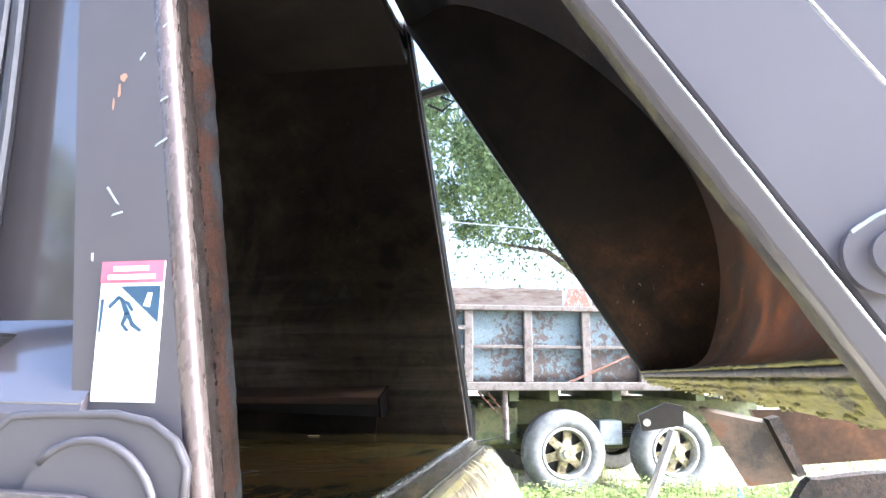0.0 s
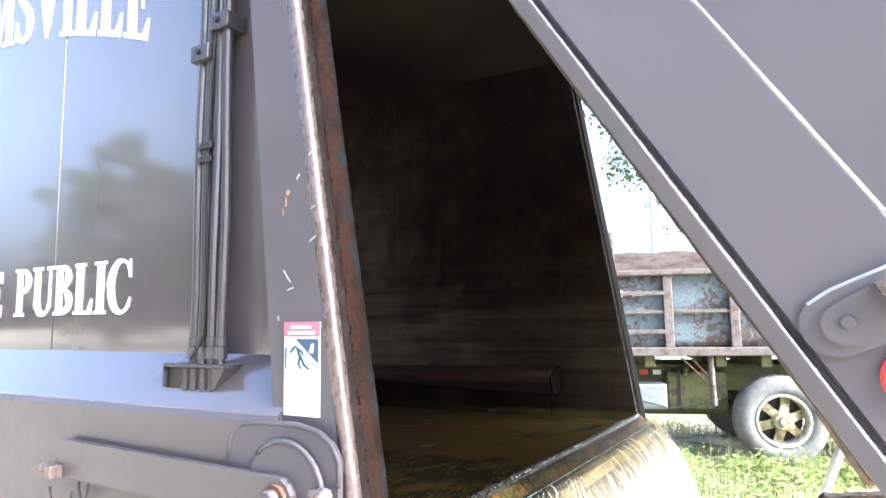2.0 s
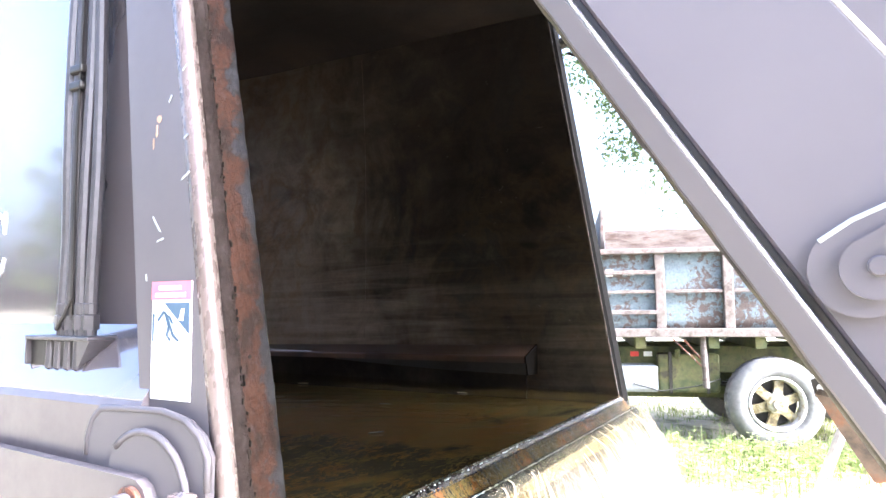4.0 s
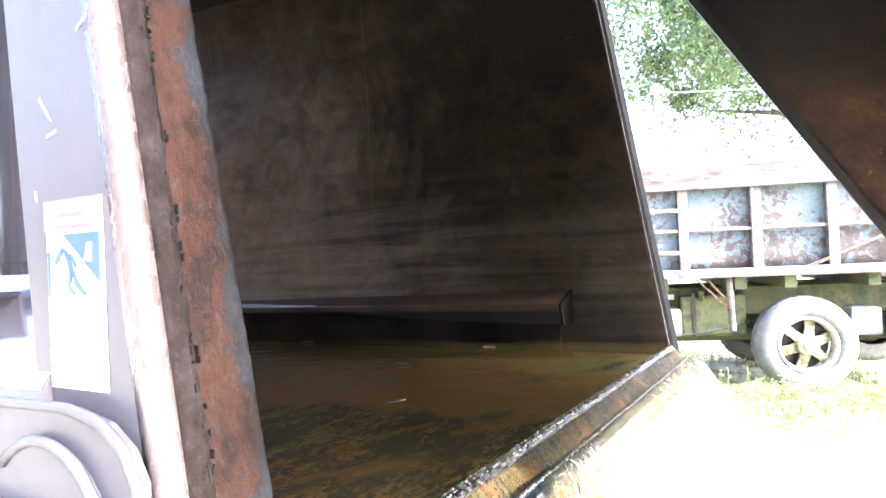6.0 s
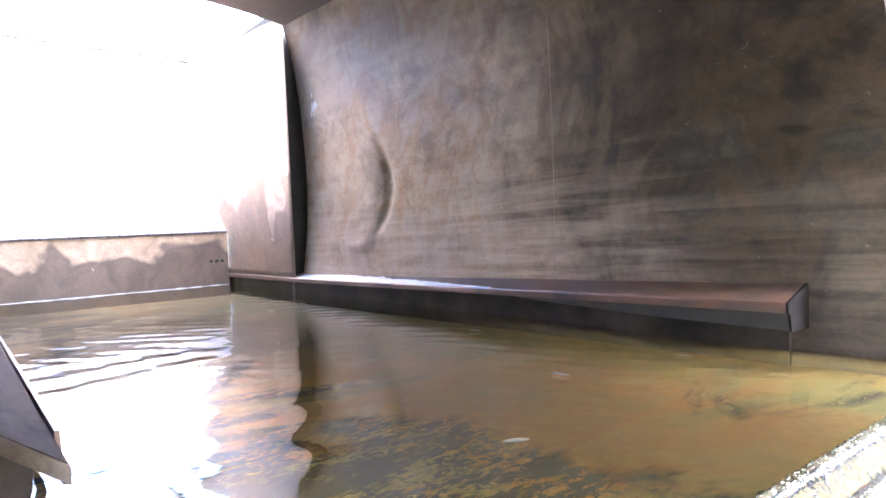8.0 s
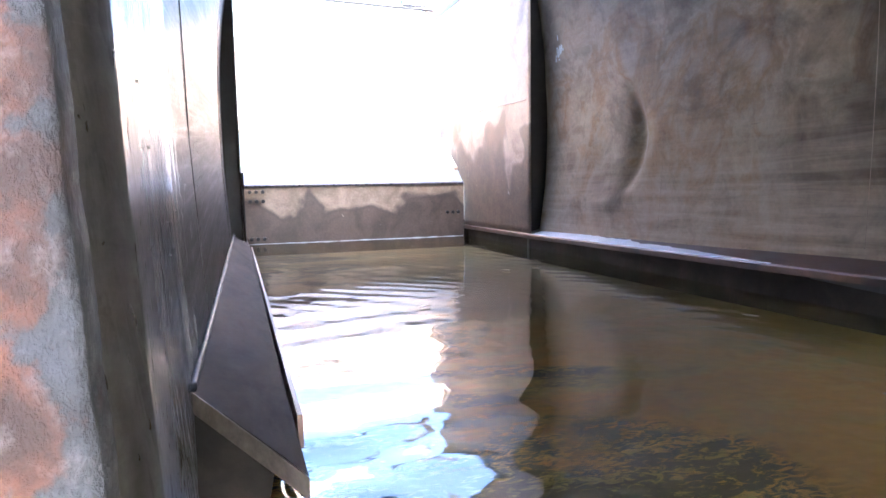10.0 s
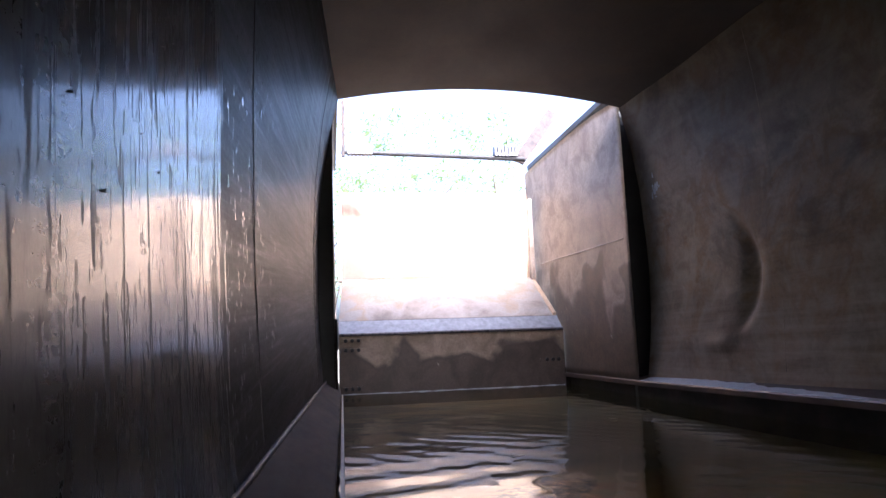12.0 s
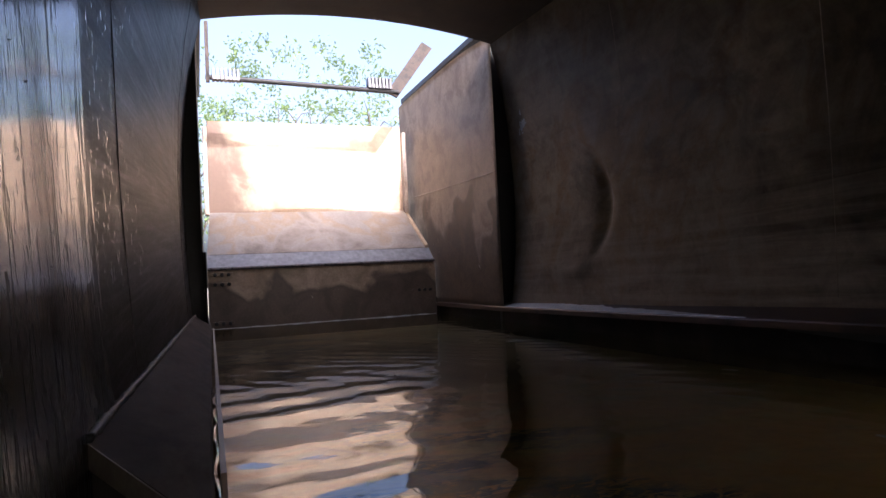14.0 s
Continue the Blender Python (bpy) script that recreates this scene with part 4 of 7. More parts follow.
def water_z(x):
    """The water stands a little deeper against the truck's front."""
    return WATER_Z + 0.0085 * max(0.0, 0.1 - x)


def rear_x(z):
    return 0.14 - 0.16 * (z - 1.2)


def flange_x(z):
    return 0.171 - 0.107 * (z - 1.2)


def flange_y(z):
    return max(0.085, 0.167 - 0.066 * (z - 1.2))


def bow(x, z):
    """How far the side walls lean in towards top and foot, growing to the front."""
    k = min(max(-x / 3.685, 0.0), 1.0)
    return k * (0.02 + 0.115 * ((z - 2.15) / 0.95) ** 2 if z > 2.15 else 0.02 + 0.06 * ((2.15 - z) / 0.75) ** 2)


def ease(k):
    k = min(max(k, 0.0), 1.0)
    return k * k * (3 - 2 * k)


def near_y(x, z=2.15):
    """The near inner wall: it dips outward behind the rear flange, and comes in at top and foot."""
    y = 0.101 + 0.022 * ease((x + 0.62) / 0.5) + 0.05 * max(0.0, x + 0.16) + 0.072 * min(max((-x - 0.6) / 3.085, 0.0), 1.0)
    k = min(max(-x / 3.685, 0.0), 1.0)
    if z < 2.15:
        return y + 0.02 * k + 0.027 * min(1.0, max(0.0, (2.10 - z) / 0.67)) ** 2
    return y + k * (0.02 + 0.115 * ((z - 2.15) / 0.95) ** 2)


def roof_z(y):
    return 3.255 - 0.10 * ((y - 1.26) / 0.96) ** 2


# ---- ground ----
bm = bmesh.new()


def ground_at(u, v):
    x = -400 + 800 * (0.5 + 0.5 * math.copysign(abs(2 * u - 1) ** 3, 2 * u - 1))
    y = -400 + 800 * (0.5 + 0.5 * math.copysign(abs(2 * v - 1) ** 3, 2 * v - 1))
    near = max(0.0, 1 - math.hypot(x, y) / 60)
    return (x, y, 0.05 * near * noise.noise((x * 0.6, y * 0.6, 3.0)))


add_grid(bm, ground_at, 150, 150)
ground = new("ground", mesh_of("ground", bm, M_GROUND, True))
tagged(ground, "sunlit yard of short grass and bare soil", "ground", kind="structure")

# ---- garbage truck ----
truck = thing("garbage_truck", "dark grey front-loading garbage truck with its tailgate raised", "truck", pose(-2.5, 1.26, 0))


def tpart(name, bm, material, label="", smooth=False, parent=None):
    ob = part(name, bm, material, None, label, smooth)
    ob.parent = parent or truck
    if parent is None:
        ob.matrix_parent_inverse = truck.matrix_world.inverted()
    return ob


bpy.context.view_layer.update()

# floor
bm = bmesh.new()
add_box(bm, PANEL_X, rear_x(FLOOR_Z) - 0.005, NEAR_Y - 0.05, FAR_Y + 0.05, FLOOR_Z - 0.06, FLOOR_Z)
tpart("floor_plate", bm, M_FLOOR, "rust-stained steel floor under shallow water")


# far side wall with its dent
def dent(x, z):
    """A crescent groove knocked outwards, its raised lip, and a scuffed bulge below it."""
    w = max(0.0, 1 - ((z - 1.95) / 0.32) ** 2)
    u = x - (-2.80 + 0.150 * w)
    d = -0.034 * w ** 0.8 * math.exp(-(u / 0.050) ** 2) + 0.008 * w * math.exp(-((u - 0.13) / 0.10) ** 2) + 0.008 * w * math.exp(-((u + 0.15) / 0.09) ** 2)
    d += 0.021 * math.exp(-((x + 2.99) / 0.13) ** 2 - ((z - 1.575) / 0.045) ** 2)
    d += 0.006 * math.exp(-((x + 3.2) / 0.12) ** 2 - ((z - 1.95) / 0.1) ** 2)
    return d


def far_wall_at(u, v):
    z = 1.10 + v * 2.12
    x = HOP_X - 0.02 + u * (rear_x(z) - HOP_X + 0.02)
    wave = 0.010 * noise.noise((x * 1.2, z * 1.5, 5.0)) + 0.004 * noise.noise((x * 4, z * 4, 9.0)) + 0.0016 * noise.noise((x * 9, z * 11, 3.0))
    fade = min(1.0, (rear_x(z) - x) / 0.3)
    return (x, FAR_Y - bow(x, z) - (dent(x, z) + wave) * fade, z)


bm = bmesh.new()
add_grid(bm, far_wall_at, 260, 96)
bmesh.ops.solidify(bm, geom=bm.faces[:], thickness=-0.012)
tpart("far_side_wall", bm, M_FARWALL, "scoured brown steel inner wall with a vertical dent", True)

bm = bmesh.new()
add_prism(bm, [[(PANEL_X, FAR_Y + 0.02, z), (rear_x(z) - 0.1, FAR_Y + 0.02, z), (rear_x(z) - 0.1, FAR_Y + 0.12, z), (PANEL_X, FAR_Y + 0.12, z)] for z in (1.12, 2.2, 3.2)])
tpart("far_outer_skin", bm, M_BODY)


# near side inner wall
def near_wall_at(u, v):
    z = 1.10 + v * 2.12
    x = HOP_X - 0.02 + u * (rear_x(z) - HOP_X + 0.02)
    wave = 0.005 * noise.noise((x * 1.4, z * 1.3, 15.0)) + 0.002 * noise.noise((x * 5, z * 4, 19.0))
    fade = min(1.0, (rear_x(z) - x) / 0.3)
    k = min(max((x - rear_x(z) + 0.035) / 0.035, 0.0), 1.0)
    return (x, near_y(x, z) * (1 - k) + min(flange_y(z) - 0.006, near_y(x, z)) * k + 0.5 * wave * fade, z)


bm = bmesh.new()
add_grid(bm, near_wall_at, 220, 60)
bmesh.ops.solidify(bm, geom=bm.faces[:], thickness=0.0015)
tpart("near_side_wall", bm, M_NEARWALL, "wet streaked dark steel inner wall", True)

# roof
bm = bmesh.new()
loops = []
for x in [HOP_X + (rear_x(3.25) - HOP_X) * i / 24 for i in range(25)]:
    lo = [(x, y, roof_z(y) + 0.008 * noise.noise((x * 1.5, y * 1.5, 1.0)) * (0 if x == HOP_X else 1)) for y in [0.08 + 2.36 * k / 24 for k in range(25)]]
    hi = [(p[0], p[1], p[2] + 0.045) for p in reversed(lo)]
    loops.append(lo + hi)
add_prism(bm, loops)
tpart("roof_plate", bm, M_ROOF, "arched dark steel roof")

# seams in the inner walls
for x in (-1.06, -3.2):
    bm = bmesh.new()
    add_tube(bm, [(x, near_y(x, z) + 0.0006, z) for z in (1.45, 1.8, 2.15, 2.5, 2.85, 3.1)], 0.0011, 6)
    tpart("weld_seam", bm, M_BLACK)
for x in (-1.32, -2.45):
    bm = bmesh.new()
    add_tube(bm, [(x, FAR_Y - bow(x, z) - 0.002, z) for z in (1.45, 1.8, 2.15, 2.5, 2.85, 3.1)], 0.0008, 6)
    tpart("weld_seam", bm, M_BLADE)

# guide rails along both walls: a sloping plate with a lip, and a set-back web below it
def rail_run(end_x, a, b):
    return lambda x: a + (b - a) * min(1.0, (end_x - x) / (end_x - HOP_X))


def rail_set(inner, edge, z_in, z_out, sgn, end_x, metal, label, back, web_end, cut=0.0):
    xs = [end_x + (HOP_X - end_x) * k / 14 for k in range(15)] + [BLADE_X]
    b = bmesh.new()
    lps = []
    for x in xs:
        y0, y1, zi, zo = inner(x), edge(x), z_in(x), z_out(x)
        lps.append([(x, y0, zi), (x, y1 + 0.004 * sgn, zo + 0.006), (x, y1, zo), (x, y1 + 0.002 * sgn, zo - 0.026),
                    (x, y1 + 0.010 * sgn, zo - 0.026), (x, y1 + 0.010 * sgn, zo - 0.006), (x, y0, zi - 0.012)])
    lps[0] = [(x + cut * abs(y - lps[0][0][1]), y, z) for x, y, z in lps[0]]
    add_prism(b, lps)
    tpart("guide_rail", b, metal, label)
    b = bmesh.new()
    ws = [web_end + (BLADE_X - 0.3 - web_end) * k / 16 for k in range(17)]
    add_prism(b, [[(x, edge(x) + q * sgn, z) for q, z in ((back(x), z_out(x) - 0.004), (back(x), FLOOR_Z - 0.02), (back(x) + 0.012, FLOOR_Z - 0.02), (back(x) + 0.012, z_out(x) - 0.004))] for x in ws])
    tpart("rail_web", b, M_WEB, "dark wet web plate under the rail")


FAR_IN, FAR_OUT = rail_run(-0.265, 1.437, 1.395), rail_run(-0.265, 1.380, 1.350)
FAR_EDGE = rail_run(-0.265, 2.20, 2.178)
rail_set(lambda x: FAR_Y + 0.01, FAR_EDGE, FAR_IN, FAR_OUT, 1, -0.265, M_RAIL, "worn red-brown steel guide rail plate along the wall", rail_run(-0.265, 0.118, 0.05), -0.31)
NEAR_IN = rail_run(-0.565, 0.124, 0.226)
rail_set(NEAR_IN, rail_run(-0.565, 0.266, 0.322), lambda x: 1.431, lambda x: 1.356, -1, -0.565, M_WETRAIL, "dark wet steel guide rail plate along the wall", lambda x: 0.05, -0.585, 1.25)
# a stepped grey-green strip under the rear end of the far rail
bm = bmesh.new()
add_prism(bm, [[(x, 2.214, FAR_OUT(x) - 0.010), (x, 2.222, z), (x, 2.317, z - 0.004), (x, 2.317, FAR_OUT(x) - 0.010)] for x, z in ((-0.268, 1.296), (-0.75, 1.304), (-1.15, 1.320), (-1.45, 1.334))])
tpart("rail_step", bm, M_STEP, "grey-green step darkened for shade under the rail")
bm = bmesh.new()
lps = []
for k in range(141):
    x = -0.55 - 0.0225 * k
    w = 0.006 + 0.004 * noise.noise((x * 34, 5, 2))
    c = Vector((x, NEAR_IN(x) + 0.009, 1.433 + 0.003 * noise.noise((x * 11, 3, 1))))
    lps.append([c + Vector((0, math.cos(a), math.sin(a))) * w * (1 + 0.5 * noise.noise((x * 60, a, 6))) for a in (6.2832 * q / 8 for q in range(8))])
add_prism(bm, lps)
tpart("rail_weld", bm, M_WELD, "black wet weld along the rail", True)
bm = bmesh.new()
add_prism(bm, [[(-0.62 - 0.219 * k, 0.2722 + 0.0036 * k + dy + 0.001 * noise.noise((k * 0.9, 2, 2)), z) for dy, z in ((0.004, 1.353), (0.012, 1.353), (0.013, 1.300), (0.004, 1.300))] for k in range(15)])
tpart("wear_bar", bm, M_RAIL, "worn brown bar along the rail edge")
# the rail's rear end: a pale cut edge over a black plate in place of the shaded hollow
bm = bmesh.new()
add_prism(bm, [[(x + 1.25 * (y - 0.124), y, z) for y, z in ((0.126, 1.4300), (0.2655, 1.3580), (0.2655, 1.3300), (0.126, 1.4010))] for x in (-0.5665, -0.560)])
tpart("rail_cut_end", bm, M_CUTEND, "pale brown cut end of the rail plate")
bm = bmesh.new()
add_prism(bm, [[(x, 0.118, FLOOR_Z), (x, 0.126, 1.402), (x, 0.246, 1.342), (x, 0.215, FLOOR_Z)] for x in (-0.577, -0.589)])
tpart("rail_end_shade", bm, M_WEB, "black plate for the shaded hollow under the rail end")
# far rail end closed by a face blackened for shade
bm = bmesh.new()
add_prism(bm, [[(x, 2.352, 1.439), (x, 2.199, 1.386), (x, 2.200, 1.352), (x, 2.212, 1.350), (x, 2.220, 1.294), (x, 2.352, 1.290)] for x in (-0.2665, -0.258)])
tpart("rail_end_cap", bm, M_SHADE, "rail end painted near-black in place of shade")
# metal scraped along the front half of the far rail, its blue-white sky sheen put into the colour
bm = bmesh.new()
rnd = random.Random(9)
lps = []
for k in range(91):
    x = HOP_X + 0.02 + 2.05 * k / 90
    slope = (FAR_IN(x) - FAR_OUT(x) - 0.006) / (FAR_Y + 0.006 - FAR_EDGE(x))
    w = (0.115 + 0.035 * noise.noise((x * 5, 2, 2)) + 0.03 * noise.noise((x * 19, 5, 2))) * max(0.04, 1 - (k / 90) ** 1.4)
    w = min(max(w, 0.004), 0.135)
    y0, z0 = FAR_EDGE(x) + 0.006, FAR_OUT(x) + 0.0075
    lps.append([(x, y0, z0), (x, y0 + w, z0 + slope * w + 0.0012), (x, y0 + w, z0 + slope * w - 0.001), (x, y0, z0 - 0.002)])
add_prism(bm, lps)
tpart("scraped_sheen_streak", bm, M_SCRAPED_SHEEN, "scraped steel streak on the rail with painted sky sheen")
for k in range(16):
    px, pz = -3.50 + rnd.gauss(0, 0.035), 2.56 + rnd.gauss(0, 0.05)
    yy = far_wall_at((px - HOP_X + 0.02) / (rear_x(pz) - HOP_X + 0.02), (pz - 1.10) / 2.12)[1]
    w, h = rnd.uniform(0.004, 0.02), rnd.uniform(0.006, 0.03)
    bm = bmesh.new()
    add_prism(bm, [[(px + w * math.cos(a) * (0.6 + 0.7 * noise.noise((k * 3.1, a * 2, 4))), q, pz + h * math.sin(a) * (0.6 + 0.7 * noise.noise((k * 3.1, a * 2, 9)))) for a in (6.283 * i / 11 for i in range(11))] for q in (yy - 0.003, yy + 0.002)])
    tpart("paint_fleck", bm, M_BOX, "smeared white paint fleck")
# dark pits on the near wall
for k in range(18):
    x, z = -0.10 - 0.55 * rnd.random(), 1.62 + 0.42 * rnd.random()
    bm = bmesh.new()
    add_disc(bm, (x, near_y(x, z) + 0.001, z), (0, 1, 0), rnd.uniform(0.0006, 0.0013), 0.002, 8)
    tpart("rust_pit", bm, M_BLACK)

# hopper side walls
for y0, low, top in ((HOP_NEAR - 0.03, 1.15, 3.25), (HOP_FAR, 1.358, 3.28)):
    bm = bmesh.new()
    add_grid(bm, lambda u, v: (HOP_X + (PANEL_X - 0.3 - HOP_X) * u, y0 + 0.012 * noise.noise((u * 3, v * 3, y0)) * min(1, 8 * u), low + (top - low - 0.07 * (1 - u) ** 6) * v), 40, 40)
    bmesh.ops.solidify(bm, geom=bm.faces[:], thickness=0.02)
    tpart("hopper_wall", bm, M_HOPPER, "tan scuffed steel hopper side wall", True)
bm = bmesh.new()
add_tube(bm, [(-3.75, HOP_FAR - 0.006, 2.28), (-4.6, HOP_FAR - 0.008, 2.30), (-5.5, HOP_FAR - 0.006, 2.33)], 0.005, 6)
tpart("weld_seam", bm, M_HOPPER)
# dark posts behind the hopper's rear edges
for y0, y1 in ((0.10, HOP_NEAR - 0.035), (HOP_FAR + 0.035, 2.42)):
    bm = bmesh.new()
    add_box(bm, HOP_X - 0.14, HOP_X - 0.10, y0, y1, 1.15, 3.2)
    tpart("hopper_post", bm, M_BLACK)
bm = bmesh.new()
add_box(bm, HOP_X - 0.16, HOP_X - 0.143, 0.10, HOP_NEAR - 0.013, 1.15, 1.80)
tpart("post_foot", bm, M_WEB)
# top rail of the hopper, far side, and its tubes
bm = bmesh.new()
add_box(bm, -5.75, -3.78, HOP_FAR - 0.005, HOP_FAR + 0.09, 3.285, 3.335, 0.006)
tpart("hopper_rim", bm, M_BLACK)
bm = bmesh.new()
add_tube(bm, [(-5.4, HOP_FAR + 0.13, 3.36), (-4.5, HOP_FAR + 0.13, 3.38), (-4.0, HOP_FAR + 0.13, 3.40)], 0.03, 10)
tpart("hydraulic_pipe", bm, M_BLACK)
bm = bmesh.new()
add_box(bm, -5.75, -3.78, HOP_NEAR - 0.09, HOP_NEAR + 0.005, 3.26, 3.30, 0.006)
tpart("hopper_rim", bm, M_BLACK)

# packer blade: upright face, sloping top, and its bolts
bm = bmesh.new()
add_prism(bm, [[(BLADE_X, y, FLOOR_Z), (BLADE_X, y, 1.715), (BLADE_X - 0.03, y, 1.715), (BLADE_X - 0.03, y, FLOOR_Z)] for y in (HOP_NEAR + 0.006, 0.9, 1.6, HOP_FAR - 0.006)])
blade = tpart("packer_blade", bm, M_BLADE, "dark rusted steel packer blade with bolts")
bm = bmesh.new()
add_tube(bm, [(BLADE_X + 0.004, HOP_NEAR + 0.01, 1.722), (BLADE_X + 0.004, HOP_FAR - 0.01, 1.722)], 0.012, 8)
tpart("blade_lip", bm, M_PIT)
bm = bmesh.new()
add_prism(bm, [[(BLADE_X - 0.002, y, 1.72), (BLADE_X - 0.13, y, 1.835), (BLADE_X - 0.15, y, 1.82), (BLADE_X - 0.03, y, 1.70)] for y in (HOP_NEAR + 0.008, HOP_FAR - 0.008)])
tpart("wear_strip", bm, M_STRIP, "blue-grey steel wear strip")
bm = bmesh.new()
slope_far = 2.10
add_prism(bm, [[(BLADE_X - 0.133, HOP_NEAR + 0.01 + (HOP_FAR - 0.02 - HOP_NEAR) * k, 1.838), (PANEL_X, HOP_NEAR + 0.05 + (slope_far - HOP_NEAR - 0.05) * k, 2.215),
                (PANEL_X - 0.02, HOP_NEAR + 0.05 + (slope_far - HOP_NEAR - 0.05) * k, 2.19), (BLADE_X - 0.15, HOP_NEAR + 0.01 + (HOP_FAR - 0.02 - HOP_NEAR) * k, 1.815)] for k in (0, 0.3, 0.7, 1)])
tpart("sloping_plate", bm, M_SLOPE, "tan sloping steel plate above the blade")
bm = bmesh.new()
add_box(bm, PANEL_X - 0.03, PANEL_X, HOP_NEAR + 0.05, slope_far, 2.18, 3.01, 0.004)
tpart("front_panel", bm, M_PANEL, "pale sunlit steel panel at the front of the hopper")
for y0 in (HOP_NEAR + 0.012, slope_far + 0.002):
    bm = bmesh.new()
    add_box(bm, PANEL_X - 0.04, PANEL_X + 0.05, y0, y0 + 0.036, 2.19, 2.95, 0.004)
    tpart("panel_edge_bar", bm, M_HOPPER)
bm = bmesh.new()
add_tube(bm, [(PANEL_X, slope_far + 0.02, 2.2), (BLADE_X - 0.12, HOP_FAR - 0.03, 1.85)], 0.018, 8)
tpart("slope_edge_bar", bm, M_PANEL)
for z0 in (1.675, 1.60, 1.30):
    bm = bmesh.new()
    add_box(bm, BLADE_X, BLADE_X + 0.008, HOP_NEAR + 0.03, HOP_NEAR + 0.19, z0 - 0.012, z0 + 0.016, 0.002)
    tpart("bolt_strip", bm, M_BLADE)
    for k in range(3):
        bm = bmesh.new()
        add_disc(bm, (BLADE_X + 0.016, HOP_NEAR + 0.06 + 0.05 * k, z0), (1, 0, 0), 0.016, 0.016, 6)
        tpart("bolt", bm, M_BLACK)
for k in range(3):
    bm = bmesh.new()
    add_disc(bm, (BLADE_X + 0.006, HOP_FAR - 0.06 - 0.05 * k, 1.47), (1, 0, 0), 0.016, 0.016, 6)
    tpart("bolt", bm, M_BLACK)

bm = bmesh.new()
add_box(bm, BLADE_X - 0.05, BLADE_X - 0.006, HOP_FAR - 0.03, HOP_FAR + 0.12, 1.12, 1.40)
tpart("corner_filler", bm, M_WEB)
# pale scum where the water meets the blade
bm = bmesh.new()
add_tube(bm, [(BLADE_X + 0.008, HOP_NEAR + 0.02 + 1.83 * k / 60, water_z(BLADE_X) + 0.001 + 0.003 * noise.noise((k * 0.5, 1, 7))) for k in range(61)], [max(0.001, 0.006 * (0.6 + 0.8 * noise.noise((k * 0.4, 5, 2)))) for k in range(61)], 6)
tpart("scum_line", bm, M_SCUM, "pale scum line along the blade")
# bar across the hopper's top with its blocks and arms
bm = bmesh.new()
add_tube(bm, [(-4.9, 0.36, 3.19), (-4.9, 1.0, 3.175), (-4.9, 1.9, 3.15)], 0.02, 10)
tpart("cross_bar", bm, M_BLACK, "dark steel bar across the hopper top")
for y0 in (0.41, 1.63):
    bm = bmesh.new()
    add_box(bm, -4.93, -4.87, y0, y0 + 0.2, 3.17, 3.20, 0.003)
    block = tpart("ribbed_block", bm, M_HOSE, "grey ribbed block")
    for k in range(7):
        bm = bmesh.new()
        add_box(bm, -4.94, -4.86, y0 + 0.03 * k, y0 + 0.03 * k + 0.022, 3.165, 3.255, 0.003)
        rib = part("rib", bm, M_HOSE, None)
        rib.parent = block
        rib.matrix_parent_inverse = truck.matrix_world.inverted() @ truck.matrix_world
bm = bmesh.new()
add_prism(bm, [[(-4.94, 1.80, 3.15), (-4.90, 1.80, 3.15), (-4.90, 1.89, 3.11), (-4.94, 1.89, 3.11)], [(-4.99, 2.15, 3.62), (-4.95, 2.15, 3.62), (-4.95, 2.24, 3.57), (-4.99, 2.24, 3.57)]])
tpart("arm_bar", bm, M_LUG)
bm = bmesh.new()
add_box(bm, -4.92, -4.88, 0.365, 0.392, 3.15, 3.62, 0.004)
tpart("arm_bar", bm, M_LUG)

# near side: outer panels
for x0, x1 in ((-5.9, -3.5), (-3.496, -1.086), (-1.08, -0.06)):
    bm = bmesh.new()
    add_box(bm, x0, x1, 0.09, 0.0955, 1.60, 3.35, 0.002)
    tpart("side_panel", bm, M_BODY, "glossy dark grey side panel that mirrors trees and sky")
bm = bmesh.new()
add_prism(bm, [[(x, 0.092, 1.609), (x, 0.02, 1.525), (x, -0.012, 1.485), (x, -0.02, 1.472), (x, -0.02, 1.12), (x, 0.0955, 1.12), (x, 0.0955, 1.60)] for x in (-5.9, -3.0, -1.0, -0.004)])
tpart("side_sill_beam", bm, M_BEAM, "dark grey sill beam with a sloping top")
bm = bmesh.new()
add_prism(bm, [[(x, 0.092, 1.612), (x, 0.02, 1.528), (x, -0.013, 1.4875), (x, -0.0125, 1.485), (x, 0.02, 1.5255), (x, 0.092, 1.6095)] for x in (-5.9, -3.0, -1.0, -0.004)])
tpart("sill_top", bm, M_BODY, "glossy sloping top of the sill that mirrors the sky")
# pocket in the sill for the hoses
bm = bmesh.new()
add_box(bm, -0.425, -0.205, 0.008, 0.085, 1.580, 1.588, 0.002)
add_box(bm, -0.425, -0.419, 0.010, 0.08, 1.53, 1.580)
add_prism(bm, [[(-0.245, 0.012, 1.53), (-0.245, 0.08, 1.58), (-0.245, 0.012, 1.58)], [(-0.239, 0.012, 1.53), (-0.205, 0.08, 1.58), (-0.205, 0.012, 1.58)]])
tpart("hose_bracket", bm, M_HOSE, "small open steel bracket around the hose ends")
# black block in place of the shade inside the bracket
bm = bmesh.new()
add_box(bm, -0.417, -0.247, 0.020, 0.07, 1.524, 1.579)
tpart("cavity_shade", bm, M_BLACK)
